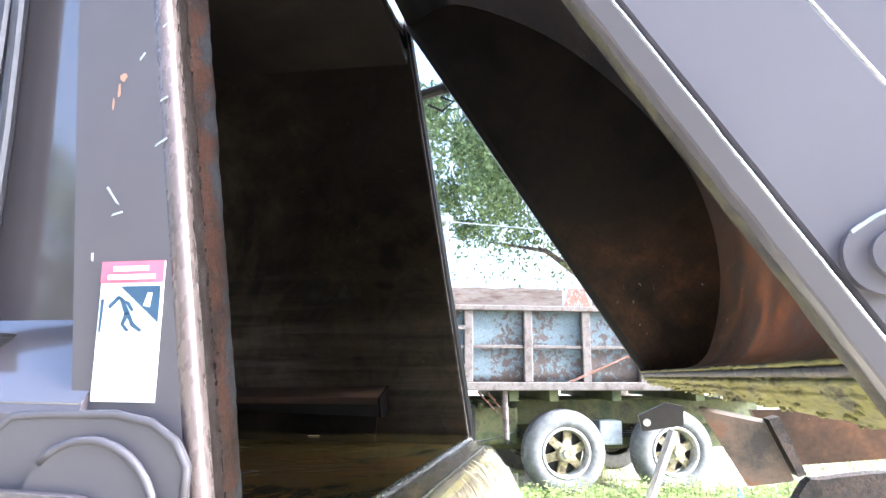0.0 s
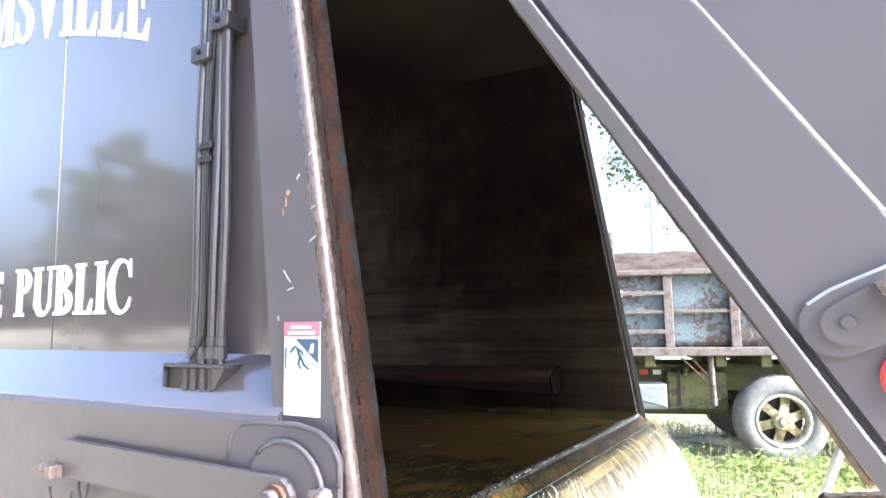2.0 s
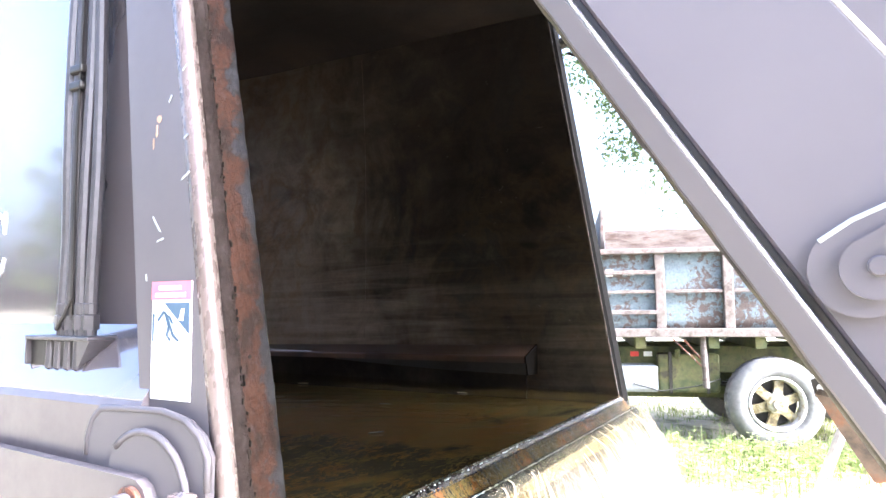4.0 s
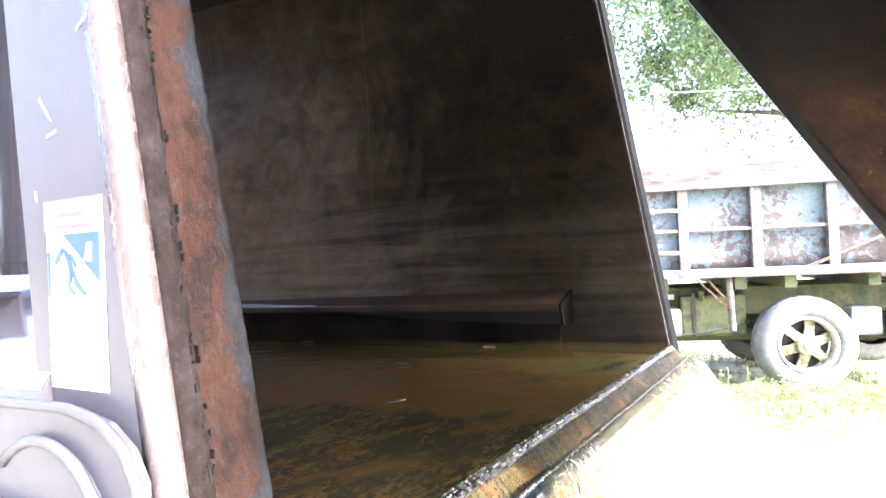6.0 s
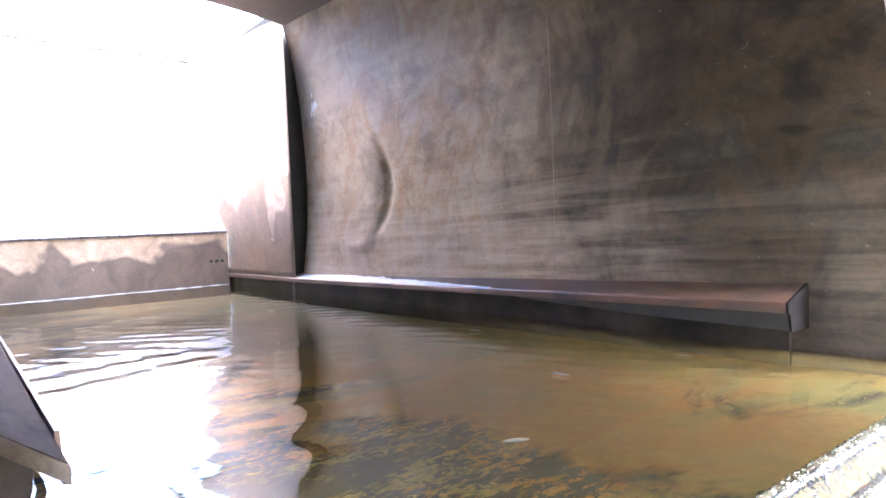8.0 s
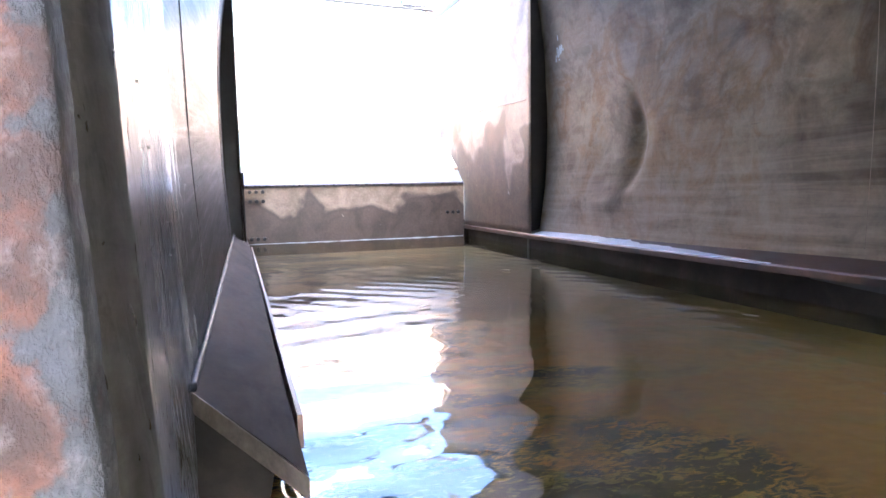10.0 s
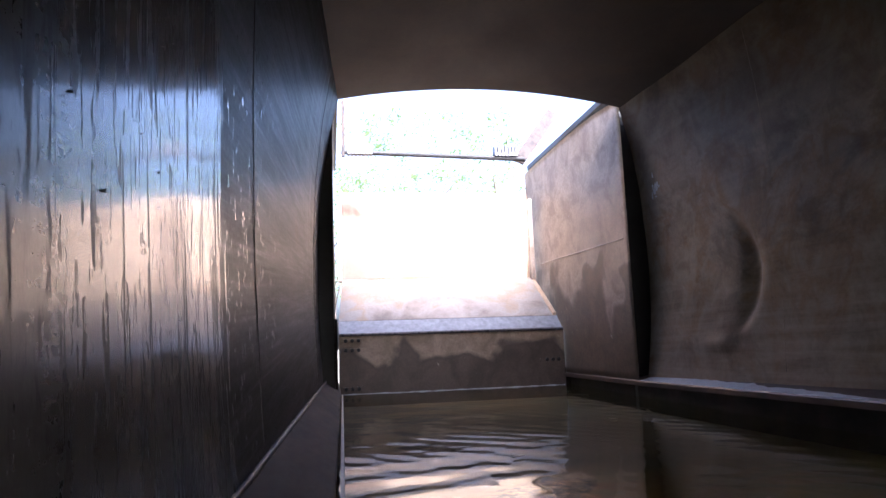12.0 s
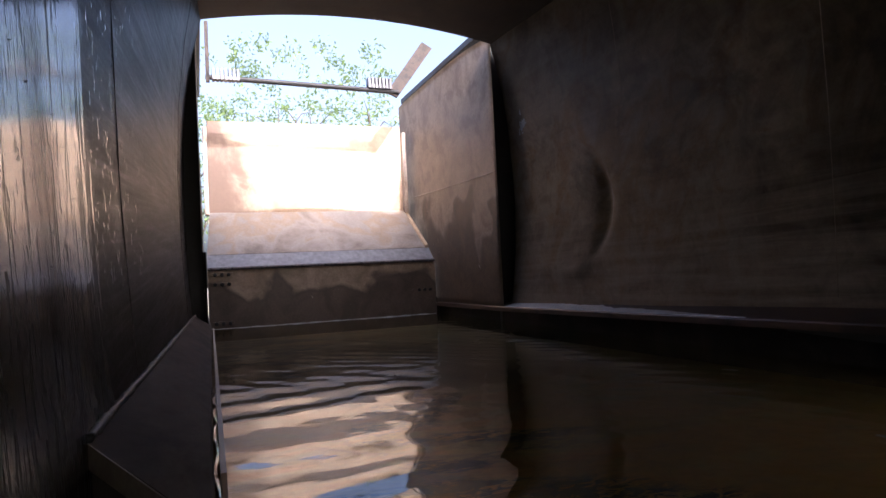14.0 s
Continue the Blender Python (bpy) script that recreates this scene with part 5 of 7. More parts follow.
# hoses
for x, r, dx in ((-0.352, 0.0125, 0.0), (-0.322, 0.0125, 0.004), (-0.288, 0.0125, 0.0), (-0.257, 0.0125, 0.004)):
    bm = bmesh.new()
    pts = [(x, 0.045, 1.56), (x, 0.045, 1.64)] + [(x + dx * math.sin(k * 1.1), 0.048 + 0.004 * math.sin(k * 0.9 + x * 30), 1.64 + 0.14 * k) for k in range(1, 13)]
    add_tube(bm, pts, r, 10)
    hose = tpart("hydraulic_hose", bm, M_HOSE, "grey hydraulic hose")
    bm = bmesh.new()
    add_disc(bm, (x, 0.045, 1.615), (0, 0, 1), 0.017, 0.03, 6)
    add_disc(bm, (x, 0.045, 1.642), (0, 0, 1), 0.0145, 0.022, 12)
    tpart("hose_fitting", bm, M_HOSE)
    bm = bmesh.new()
    add_tube(bm, [(x, 0.022, 1.525), (x, 0.024, 1.578)], 0.010, 8)
    tpart("hose_end", bm, M_HOSE)
bm = bmesh.new()
add_tube(bm, [(-0.305, 0.035, 1.62), (-0.30, 0.03, 1.8), (-0.308, 0.034, 2.0), (-0.302, 0.034, 2.14), (-0.30, 0.035, 2.3), (-0.285, 0.035, 2.5), (-0.27, 0.04, 2.9)], 0.004, 6)
tpart("black_cable", bm, M_BLACK)
for x0, x1, z in ((-0.373, -0.305, 2.385), (-0.302, -0.236, 2.455)):
    bm = bmesh.new()
    add_box(bm, x0, x1, 0.022, 0.085, z - 0.022, z + 0.022, 0.004)
    clamp = tpart("hose_clamp", bm, M_HOSE, "black plastic hose clamp")
    bm = bmesh.new()
    add_disc(bm, ((x0 + x1) / 2, 0.018, z), (0, -1, 0), 0.008, 0.01, 6)
    tpart("clamp_bolt", bm, M_BLACK)
for z in (2.10, 2.135):
    bm = bmesh.new()
    add_box(bm, -0.334, -0.29, 0.026, 0.06, z - 0.009, z + 0.009, 0.004)
    tpart("cable_tie", bm, M_BLACK)
bm = bmesh.new()
add_tube(bm, [(-0.345, 0.028, 1.60), (-0.315, 0.026, 1.63), (-0.30, 0.03, 1.66)], 0.004, 6)
tpart("cable_tie", bm, M_BLACK)

# rear corner post, near side: painted channel, worn round corner, rusty flange
ZS = [1.05, 1.2, 1.5, 1.8, 2.2, 2.6, 3.0, 3.5]


def post_x0(z):
    return -0.03 - 0.10 * max(0.0, z - 1.48)


bm = bmesh.new()
add_prism(bm, [[(post_x0(z), 0.10, z), (post_x0(z), 0.0, z), (rear_x(z) + 0.046, 0.0, z), (rear_x(z) + 0.046, 0.024, z), (rear_x(z) + 0.02, 0.05, z), (rear_x(z) + 0.02, 0.10, z)] for z in ZS])
post = tpart("rear_post", bm, M_POST, "dark grey painted rear corner post with scratches")
bm = bmesh.new()
arc = [(0.0461, 0.0)] + [(0.055 + 0.017 * math.sin(a), 0.017 - 0.017 * math.cos(a)) for a in (0.15, 0.45, 0.75, 1.05, 1.35, 1.57)] + [(0.0725, 0.025), (0.0461, 0.025)]
add_prism(bm, [[(rear_x(z) + dx, y, z) for dx, y in arc] for z in ZS])
tpart("post_corner", bm, M_WORN_GLINT, "worn rounded corner of the post, its highlight in the colour", True)


def rough_strip(name, material, prof, z0, z1, n, amp, seed, label):
    """An upright strip with an uneven, eaten surface; prof(z) gives its (x, y) outline."""
    b = bmesh.new()
    lps = []
    for i in range(n + 1):
        z = z0 + (z1 - z0) * i / n
        ring = []
        for x, y in prof(z):
            w = noise.noise((y * 45 + seed, z * 38, 1.0)) + 0.6 * noise.noise((y * 110 + seed, z * 95, 4.0)) + 0.5 * noise.noise((y * 12 + seed, z * 9, 8.0))
            ring.append((x + amp * w, y + amp * 0.6 * noise.noise((y * 20, z * 42, seed + 5)), z))
        lps.append(ring)
    add_prism(b, lps)
    return tpart(name, b, material, label, True)


def across(z, k, sink=0.0):
    """A point of the flange's rear face, k from the weld bead (0) to the inner edge (1)."""
    return (rear_x(z) + 0.058 + (flange_x(z) - rear_x(z) - 0.058) * k - sink, 0.064 + (flange_y(z) - 0.064) * k)


rough_strip("flange_bead", M_BEAD, lambda z: [(rear_x(z) + dx, y) for dx, y in ((0.03, 0.027), (0.066, 0.027), (0.070, 0.035), (0.071, 0.048), (0.068, 0.058), (0.058, 0.066), (0.03, 0.06))], 1.06, 3.5, 420, 0.003, 2.0, "pitted dark grey weld bead")
rough_strip("flange_face", M_FLANGE, lambda z: [across(z, -0.02, 0.03), across(z, -0.02)] + [across(z, 0.0625 * k) for k in range(1, 17)] + [across(z, 1.02, 0.02), across(z, 0.95, 0.04)], 1.06, 3.5, 420, 0.002, 8.0, "orange rusted steel flange with a pitted grey edge")
# fill behind the post up to the inner wall
bm = bmesh.new()
add_prism(bm, [[(post_x0(z) + 0.004, 0.05, z), (rear_x(z) + 0.028, 0.05, z), (rear_x(z) + 0.028, 0.099, z), (post_x0(z) + 0.004, 0.099, z)] for z in ZS])
tpart("post_core", bm, M_BLACK)
# deep pits eaten along the bead
def scabs(count, seed, place, wide, tall):
    rnd = random.Random(seed)
    b = bmesh.new()
    for k in range(count):
        z = rnd.uniform(1.1, 3.3)
        x, y = place(rnd, z)
        w, h = rnd.uniform(*wide), rnd.uniform(*tall)
        add_prism(b, [[(x + dx, y + w * math.cos(a) * (0.8 + 0.6 * noise.noise((k * 3.7, a, 2))), z + h * math.sin(a) * (0.8 + 0.6 * noise.noise((k * 3.7, a, 5)))) for a in (6.2832 * q / 9 for q in range(9))] for dx in (-0.006, 0.0025)])
    return b


def on_bead(rnd, z):
    y = rnd.uniform(0.050, 0.068)
    return rear_x(z) + 0.0715 - 0.55 * (y - 0.050), y


tpart("pitting", scabs(230, 31, on_bead, (0.0008, 0.0022), (0.0015, 0.0065)), M_WEB, "black pitting eaten into the rust")["kind"] = "stuff"
# hole in the flange
bm = bmesh.new()
add_disc(bm, (across(1.556, 0.3)[0] + 0.001, across(1.556, 0.3)[1], 1.556), (1, 0, 0), 0.0036, 0.004, 10)
tpart("bolt_hole", bm, M_WEB)
# far corner post, near-black in place of its shade
bm = bmesh.new()
add_prism(bm, [[(rear_x(z) - 0.2, FAR_Y + 0.014, z), (rear_x(z) - 0.006, FAR_Y + 0.014, z), (rear_x(z) + 0.012, FAR_Y + 0.03, z), (rear_x(z) + 0.015, FAR_Y + 0.10, z), (rear_x(z) - 0.2, FAR_Y + 0.16, z)] for z in ZS])
tpart("far_rear_post", bm, M_SHADE)
bm = bmesh.new()
add_tube(bm, [(rear_x(z) + 0.0, FAR_Y + 0.004, z) for z in ZS], 0.0035, 8)
tpart("far_post_edge", bm, M_LUG, "dark rusted edge of the far post")
bm = bmesh.new()
add_box(bm, rear_x(3.4) - 0.15, rear_x(3.4) + 0.0, 0.10, 2.46, 3.31, 3.48, 0.008)
tpart("roof_header", bm, M_BODY)

# rear sill: sloping lip and black seal
bm = bmesh.new()
sx = rear_x(1.2)
add_prism(bm, [[(sx - 0.01, y, FLOOR_Z - 0.055), (sx - 0.01, y, 1.19), (sx + 0.010, y, 1.198), (sx + 0.018, y, 1.192), (sx + 0.052, y, 1.150), (sx + 0.056, y, 1.06), (sx - 0.01, y, 1.02)] for y in (0.16, 0.8, 1.5, 2.36)])
tpart("rear_sill", bm, M_SILL, "wet rust-brown rear sill")
bm = bmesh.new()
lps = []
for k in range(61):
    y = 0.14 + 2.22 * k / 60
    dx, dz = 0.004 * noise.noise((k * 0.5, 1, 1)), 0.005 * noise.noise((k * 0.6, 4, 1))
    lps.append([(sx + px + dx, y, pz + dz) for px, pz in ((0.050, 1.147), (0.058, 1.158), (0.068, 1.161), (0.080, 1.153), (0.089, 1.140), (0.091, 1.128), (0.080, 1.117), (0.055, 1.118))])
add_prism(bm, lps)
tpart("sill_seal", bm, M_RUBBER, "wet blue-black rubber seal along the sill", True)
bm = bmesh.new()
add_box(bm, sx - 0.12, sx + 0.05, 0.02, 2.44, 0.82, 1.055, 0.01)
tpart("rear_cross_member", bm, M_BLACK)
bm = bmesh.new()
add_box(bm, -5.8, sx - 0.13, 0.75, 0.85, 0.72, 1.09)
add_box(bm, -5.8, sx - 0.13, 1.65, 1.75, 0.72, 1.09)
tpart("chassis_frame", bm, M_BLACK)
for wx in (-1.45, -2.75):
    for wy in (0.22, 2.02):
        bm = bmesh.new()
        add_disc(bm, (wx, wy + 0.14, 0.51), (0, 1 if wy > 1 else -1, 0), 0.51, 0.28, 36, 0.28)
        wheel = tpart("wheel", bm, M_BLACK, "black truck tyre", True)
        bm = bmesh.new()
        add_disc(bm, (wx, wy + 0.14, 0.51), (0, 1 if wy > 1 else -1, 0), 0.279, 0.2, 24)
        tpart("wheel_rim", bm, M_BOX)

# bracket plates, lock bar, bolts on the near side
bm = bmesh.new()
outl = [(-0.144, 1.30), (-0.146, 1.40), (-0.135, 1.44), (-0.105, 1.466), (0.06, 1.472), (0.115, 1.462), (0.150, 1.44), (0.168, 1.41), (0.165, 1.275), (0.155, 1.268), (0.02, 1.268), (-0.02, 1.30)]
add_prism(bm, [[(x, y, z) for x, z in outl] for y in (-0.005, -0.022)])
plate = tpart("bracket_plate", bm, M_POST, "rounded steel bracket plate welded to the post")
bm = bmesh.new()
weld = [(-0.146, 1.385), (-0.143, 1.42), (-0.130, 1.448), (-0.105, 1.468), (-0.05, 1.472), (0.06, 1.474), (0.115, 1.464), (0.150, 1.442), (0.169, 1.41), (0.168, 1.36)]
add_tube(bm, [(x, -0.020, z) for x, z in weld], 0.006, 8)
tpart("weld_bead", bm, M_POST, "", True)
bm = bmesh.new()
lug = [(0.03 + 0.105 * math.cos(a), 1.335 + 0.105 * math.sin(a)) for a in (math.pi * k / 16 for k in range(17))] + [(-0.06, 1.275), (0.135, 1.275)]
add_prism(bm, [[(x, y, z) for x, z in lug] for y in (-0.022, -0.032)])
tpart("bracket_lug", bm, M_POST)
bm = bmesh.new()
add_tube(bm, [(0.03 + 0.106 * math.cos(a), -0.031, 1.335 + 0.106 * math.sin(a)) for a in (math.pi * k / 16 for k in range(0, 13))] , 0.006, 8)
tpart("weld_bead", bm, M_POST, "", True)
bm = bmesh.new()
bar = [(-0.775, 1.292), (-0.765, 1.388), (0.02, 1.372)] + [(0.028 + 0.044 * math.sin(a), 1.328 + 0.044 * math.cos(a)) for a in (0.3, 0.8, 1.3, 1.8, 2.3, 2.8)] + [(0.02, 1.284)]
add_prism(bm, [[(x, y, z) for x, z in bar] for y in (-0.033, -0.053)])
tpart("lock_bar", bm, M_BEAM, "dark grey steel lock bar")
bm = bmesh.new()
add_disc(bm, (0.030, -0.057, 1.330), (0, -1, 0), 0.031, 0.008, 28)
tpart("rusty_washer", bm, M_RUST, "rusty washer")
bm = bmesh.new()
add_disc(bm, (0.028, -0.070, 1.330), (0, -1, 0), 0.021, 0.022, 16)
tpart("bolt_head", bm, M_POST)
bm = bmesh.new()
add_box(bm, 0.115, 0.145, -0.055, -0.02, 1.328, 1.358, 0.006)
add_disc(bm, (0.147, -0.042, 1.345), (1, -0.3, 0), 0.019, 0.02, 6)
tpart("corner_bolt", bm, M_WORN_GLINT, "bare steel bolt")
bm = bmesh.new()
add_box(bm, -0.765, -0.735, -0.085, -0.02, 1.29, 1.325, 0.004)
add_disc(bm, (-0.79, -0.06, 1.312), (-1, -0.4, 0), 0.016, 0.05, 10)
tpart("lock_pin", bm, M_WORN_GLINT, "steel lock pin")
bm = bmesh.new()
add_tube(bm, [(-0.715 + 0.05 * math.cos(a) - 0.03, -0.05, 1.262 + 0.06 * math.sin(a)) for a in (math.pi * (1 + k / 12) for k in range(13))], 0.0035, 6)
tpart("wire_loop", bm, M_HOSE)
bm = bmesh.new()
add_tube(bm, [(-0.66 + 0.02 * math.cos(a), -0.04, 1.285 + 0.045 * math.sin(a)) for a in (math.pi * (1 + k / 12) for k in range(13))], 0.0035, 6)
tpart("wire_loop", bm, M_HOSE)


# labels
def slab(name, x0, x1, z0, z1, y, material, label="", t=0.0015):
    b = bmesh.new()
    add_box(b, x0, x1, y - t, y, z0, z1)
    return tpart(name, b, material, label)


def slanted(name, pts, y, material, label="", t=0.001):
    b = bmesh.new()
    add_prism(b, [[(x, yy, z) for x, z in pts] for yy in (y, y - t)])
    return tpart(name, b, material, label)


slab("warning_label", 0.001, 0.102, 1.489, 1.686, -0.001, M_WHITE, "white warning label with a faded red head")
slab("label_head", 0.001, 0.102, 1.655, 1.686, -0.003, M_PINK, "faded red label head")
for z, a, b_ in ((1.675, 0.022, 0.078), (1.663, 0.014, 0.090)):
    slab("print_bar", a, b_, z - 0.0035, z + 0.0035, -0.005, M_WHITE)
slanted("label_sign", [(0.034, 1.650), (0.098, 1.650), (0.098, 1.598)], -0.003, M_NAVY, "dark blue sign field")
slanted("label_sign", [(0.004, 1.632), (0.009, 1.632), (0.007, 1.585), (0.004, 1.585)], -0.003, M_NAVY)
slanted("print_bar", [(0.080, 1.640), (0.087, 1.640), (0.084, 1.620), (0.074, 1.622)], -0.0045, M_WHITE)
for p in ([(0.016, 1.622), (0.030, 1.636), (0.036, 1.634), (0.020, 1.618)], [(0.032, 1.637), (0.040, 1.633), (0.052, 1.612), (0.045, 1.608)],
          [(0.046, 1.613), (0.052, 1.612), (0.060, 1.598), (0.074, 1.588), (0.070, 1.585), (0.055, 1.594)], [(0.044, 1.612), (0.049, 1.608), (0.045, 1.596), (0.054, 1.587), (0.048, 1.586), (0.039, 1.596)],
          [(0.036, 1.632), (0.050, 1.628), (0.058, 1.616), (0.055, 1.614), (0.047, 1.624)]):
    slanted("print_bar", p, -0.003, M_NAVY)
slab("print_bar", 0.001, 0.102, 1.5285, 1.5295, -0.003, M_BOX)
slab("danger_label", -0.322, -0.163, 1.183, 1.250, -0.0205, M_NAVY, "dark blue danger label with a red head")
slab("label_head", -0.328, -0.161, 1.250, 1.294, -0.0205, M_RED, "red label head")
text_mesh("DANGER", M_LETTER, "danger_lettering", truck, -0.282, -0.178, 1.260, 1.285, -0.0225).matrix_parent_inverse = truck.matrix_world.inverted()
slanted("print_bar", [(-0.312, 1.260), (-0.300, 1.285), (-0.288, 1.260)], -0.0225, M_LETTER)
for k in range(7):
    slab("print_bar", -0.312 + 0.006 * (k % 2), -0.176 - 0.008 * (k % 3), 1.2405 - 0.0083 * k, 1.2433 - 0.0083 * k, -0.0225, M_LETTER)
x = -0.139
for k in range(26):
    w = 0.205 if k % 2 == 0 else 0.165
    slab("reflective_tape", x - w + 0.001, x, 1.126, 1.180, -0.0205, M_RED if k % 2 == 0 else M_WHITE, "red and white reflective tape")
    x -= w
serif_word("PUBLIC", truck, -1.315, -0.684, 1.718, 1.874, 0.0885)
serif_word("E", truck, -1.50, -1.395, 1.716, 1.870, 0.0885)
serif_word("MSVILLE", truck, -1.63, -0.642, 2.70, 2.96, 0.0885, 0.168)
# scratches and paint chips on the post
rnd = random.Random(4)
for k, (cx, cz, ln, an) in enumerate(((0.012, 1.775, 0.03, 2.2), (0.008, 1.757, 0.016, 0.2), (0.072, 1.93, 0.012, 0.4), (0.07, 1.86, 0.02, 0.5), (-0.02, 1.69, 0.01, 1.6), (0.03, 2.0, 0.012, 0.9), (0.09, 1.30, 0.014, 1.0), (0.12, 1.22, 0.02, 0.5), (0.02, 1.19, 0.016, 1.5), (0.10, 1.18, 0.012, 0.7), (0.065, 2.05, 0.012, 0.6))):
    c, s = math.cos(an), math.sin(an)
    pts = [(cx + c * ln - s * 0.0018, cz + s * ln + c * 0.0018), (cx + c * ln + s * 0.0014, cz + s * ln - c * 0.0014), (cx - c * ln * 0.2 + s * 0.0018, cz - s * ln * 0.2 - c * 0.0018), (cx - s * 0.001, cz + c * 0.001)]
    slanted("paint_chip", pts, -0.0006, M_BOX)

for k, (cx, cz, w, h) in enumerate(((0.004, 1.972, 0.008, 0.008), (-0.002, 1.952, 0.003, 0.014), (-0.010, 1.93, 0.002, 0.012))):
    slanted("rust_stain", [(cx + w * math.cos(a) * (0.8 + 0.5 * noise.noise((a * 2, k, 3))), cz + h * math.sin(a) * (0.8 + 0.5 * noise.noise((a * 2, k, 8)))) for a in (6.283 * q / 12 for q in range(12))], -0.0004, M_STAIN)

# ---- tailgate: hinged at the top, swung out ----
HINGE = Vector((-0.205, 0, 3.375))
DOWN = Vector((0.530, 0, -0.848))
OUT = Vector((0.848, 0, 0.530))


def gate(s, n, y):
    p = HINGE + DOWN * s + OUT * n
    return (p.x, y, p.z)


back = [(0.02, 0.0), (0.06, 0.28), (0.5, 0.56), (1.0, 0.70), (1.45, 0.73), (1.75, 0.67), (2.0, 0.55), (2.2, 0.38), (2.29, 0.22), (2.20, 0.0)]
fine_back = []
for i in range(len(back) - 1):
    p0, p1, p2, p3 = back[max(i - 1, 0)], back[i], back[i + 1], back[min(i + 2, len(back) - 1)]
    for k in range(5):
        t = k / 5
        fine_back.append(tuple(0.5 * (2 * p1[c] + (p2[c] - p0[c]) * t + (2 * p0[c] - 5 * p1[c] + 4 * p2[c] - p3[c]) * t * t + (3 * p1[c] - p0[c] - 3 * p2[c] + p3[c]) * t ** 3) for c in (0, 1)))
back = fine_back + [back[-1]]
GN, GF = 0.042, 2.43


def skew(y):
    """The tailgate hangs slightly askew: its near edge stands further out."""
    return 0.075 * (1 - min(max(y, 0.0), 2.39) / 2.39)


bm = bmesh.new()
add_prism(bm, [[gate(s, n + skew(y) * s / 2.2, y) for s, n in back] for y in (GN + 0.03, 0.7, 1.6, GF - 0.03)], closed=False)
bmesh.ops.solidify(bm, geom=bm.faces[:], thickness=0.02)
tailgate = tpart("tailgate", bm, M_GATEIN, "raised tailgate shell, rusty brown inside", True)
gside = [(0.0, 0.09), (2.20, 0.09)] + back[::-1][0:-1]


def gpart(name, bm, material, label="", smooth=False):
    ob = tpart(name, bm, material, label, smooth)
    ob.parent = tailgate
    ob.matrix_parent_inverse = tailgate.matrix_world.inverted()
    return ob


bpy.context.view_layer.update()
for y0, y1, m, n0 in ((GN + 0.01, GN + 0.045, M_GATE, 0.09), (GF - 0.05, GF - 0.03, M_GATEIN, 0.0)):
    bm = bmesh.new()
    add_prism(bm, [[gate(s, n, y) for s, n in [(0.0, n0), (2.26, n0)] + [q for q in gside[2:] if q[1] > n0 + 0.02]] for y in (y0, y1)])
    gpart("gate_side", bm, m)
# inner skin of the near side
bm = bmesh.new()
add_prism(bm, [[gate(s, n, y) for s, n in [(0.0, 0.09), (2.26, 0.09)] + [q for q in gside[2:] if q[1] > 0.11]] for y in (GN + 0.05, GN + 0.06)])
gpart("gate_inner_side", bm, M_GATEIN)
# near flange: a broad face with a sharp fold, a dark gap, a flat lip with a worn corner, and the dark mating face
bm = bmesh.new()
add_prism(bm, [[gate(s, 0.0935, GN + 0.006), gate(s, 0.098, GN), gate(s, 0.281, GN + 0.006), gate(s, 0.287, GN + 0.009), gate(s, 0.297, GN + 0.022), gate(s, 0.0935, GN + 0.022)] for s in (0.0, 0.7, 1.4, 2.36)])
gpart("gate_flange", bm, M_GATE, "lavender grey painted tailgate flange")
bm = bmesh.new()
add_tube(bm, [gate(s, 0.286, GN + 0.009) for s in (0.0, 0.7, 1.4, 2.0)], 0.0035, 8)
gpart("flange_fold", bm, M_EDGE, "bright worn fold of the flange")
bm = bmesh.new()
lps = []
for k in range(121):
    s = 2.36 * k / 120
    j = 0.0012 * noise.noise((s * 22, 1, 3)) + 0.0008 * noise.noise((s * 60, 4, 3))
    lps.append([gate(s, 0.053 + j, GN + 0.030), gate(s, 0.0535 + j, GN + 0.001), gate(s, 0.056 + j, GN - 0.004), gate(s, 0.080, GN - 0.012), gate(s, 0.0845 + 0.5 * j, GN - 0.0095), gate(s, 0.086, GN - 0.002), gate(s, 0.086, GN + 0.03)])
add_prism(bm, lps)
gpart("gate_lip", bm, M_GATE, "flat grey lip of the tailgate")
bm = bmesh.new()
add_tube(bm, [gate(2.30 * k / 60, 0.0832 + 0.0006 * noise.noise((k * 0.8, 3, 3)), GN - 0.0105) for k in range(61)], [0.0022 + 0.0012 * noise.noise((k * 0.7, 1, 1)) for k in range(61)], 8)
gpart("lip_edge", bm, M_EDGE, "bright worn corner of the lip")
bm = bmesh.new()
add_prism(bm, [[gate(s, 0.0865, GN + 0.004), gate(s, 0.0930, GN + 0.004), gate(s, 0.0930, GN + 0.02), gate(s, 0.0865, GN + 0.02)] for s in (0.0, 1.2, 2.36)])
gpart("lip_gap", bm, M_BLACK)
bm = bmesh.new()
lps = []
for k in range(101):
    s = 2.30 * k / 100
    j = lambda a: 0.003 * noise.noise((s * 9, a, 5.0)) + 0.002 * noise.noise((s * 34, a, 8.0))
    lps.append([gate(s, 0.055, GN + 0.028), gate(s, 0.050 + j(1), GN + 0.031), gate(s, 0.046 + j(2), GN + 0.046), gate(s, 0.052 + j(3), GN + 0.062 + j(4)), gate(s, 0.085, GN + 0.064), gate(s, 0.085, GN + 0.028)])
add_prism(bm, lps)
gpart("side_seal", bm, M_DARKSEAL, "dark brown rubber side seal with moss", True)
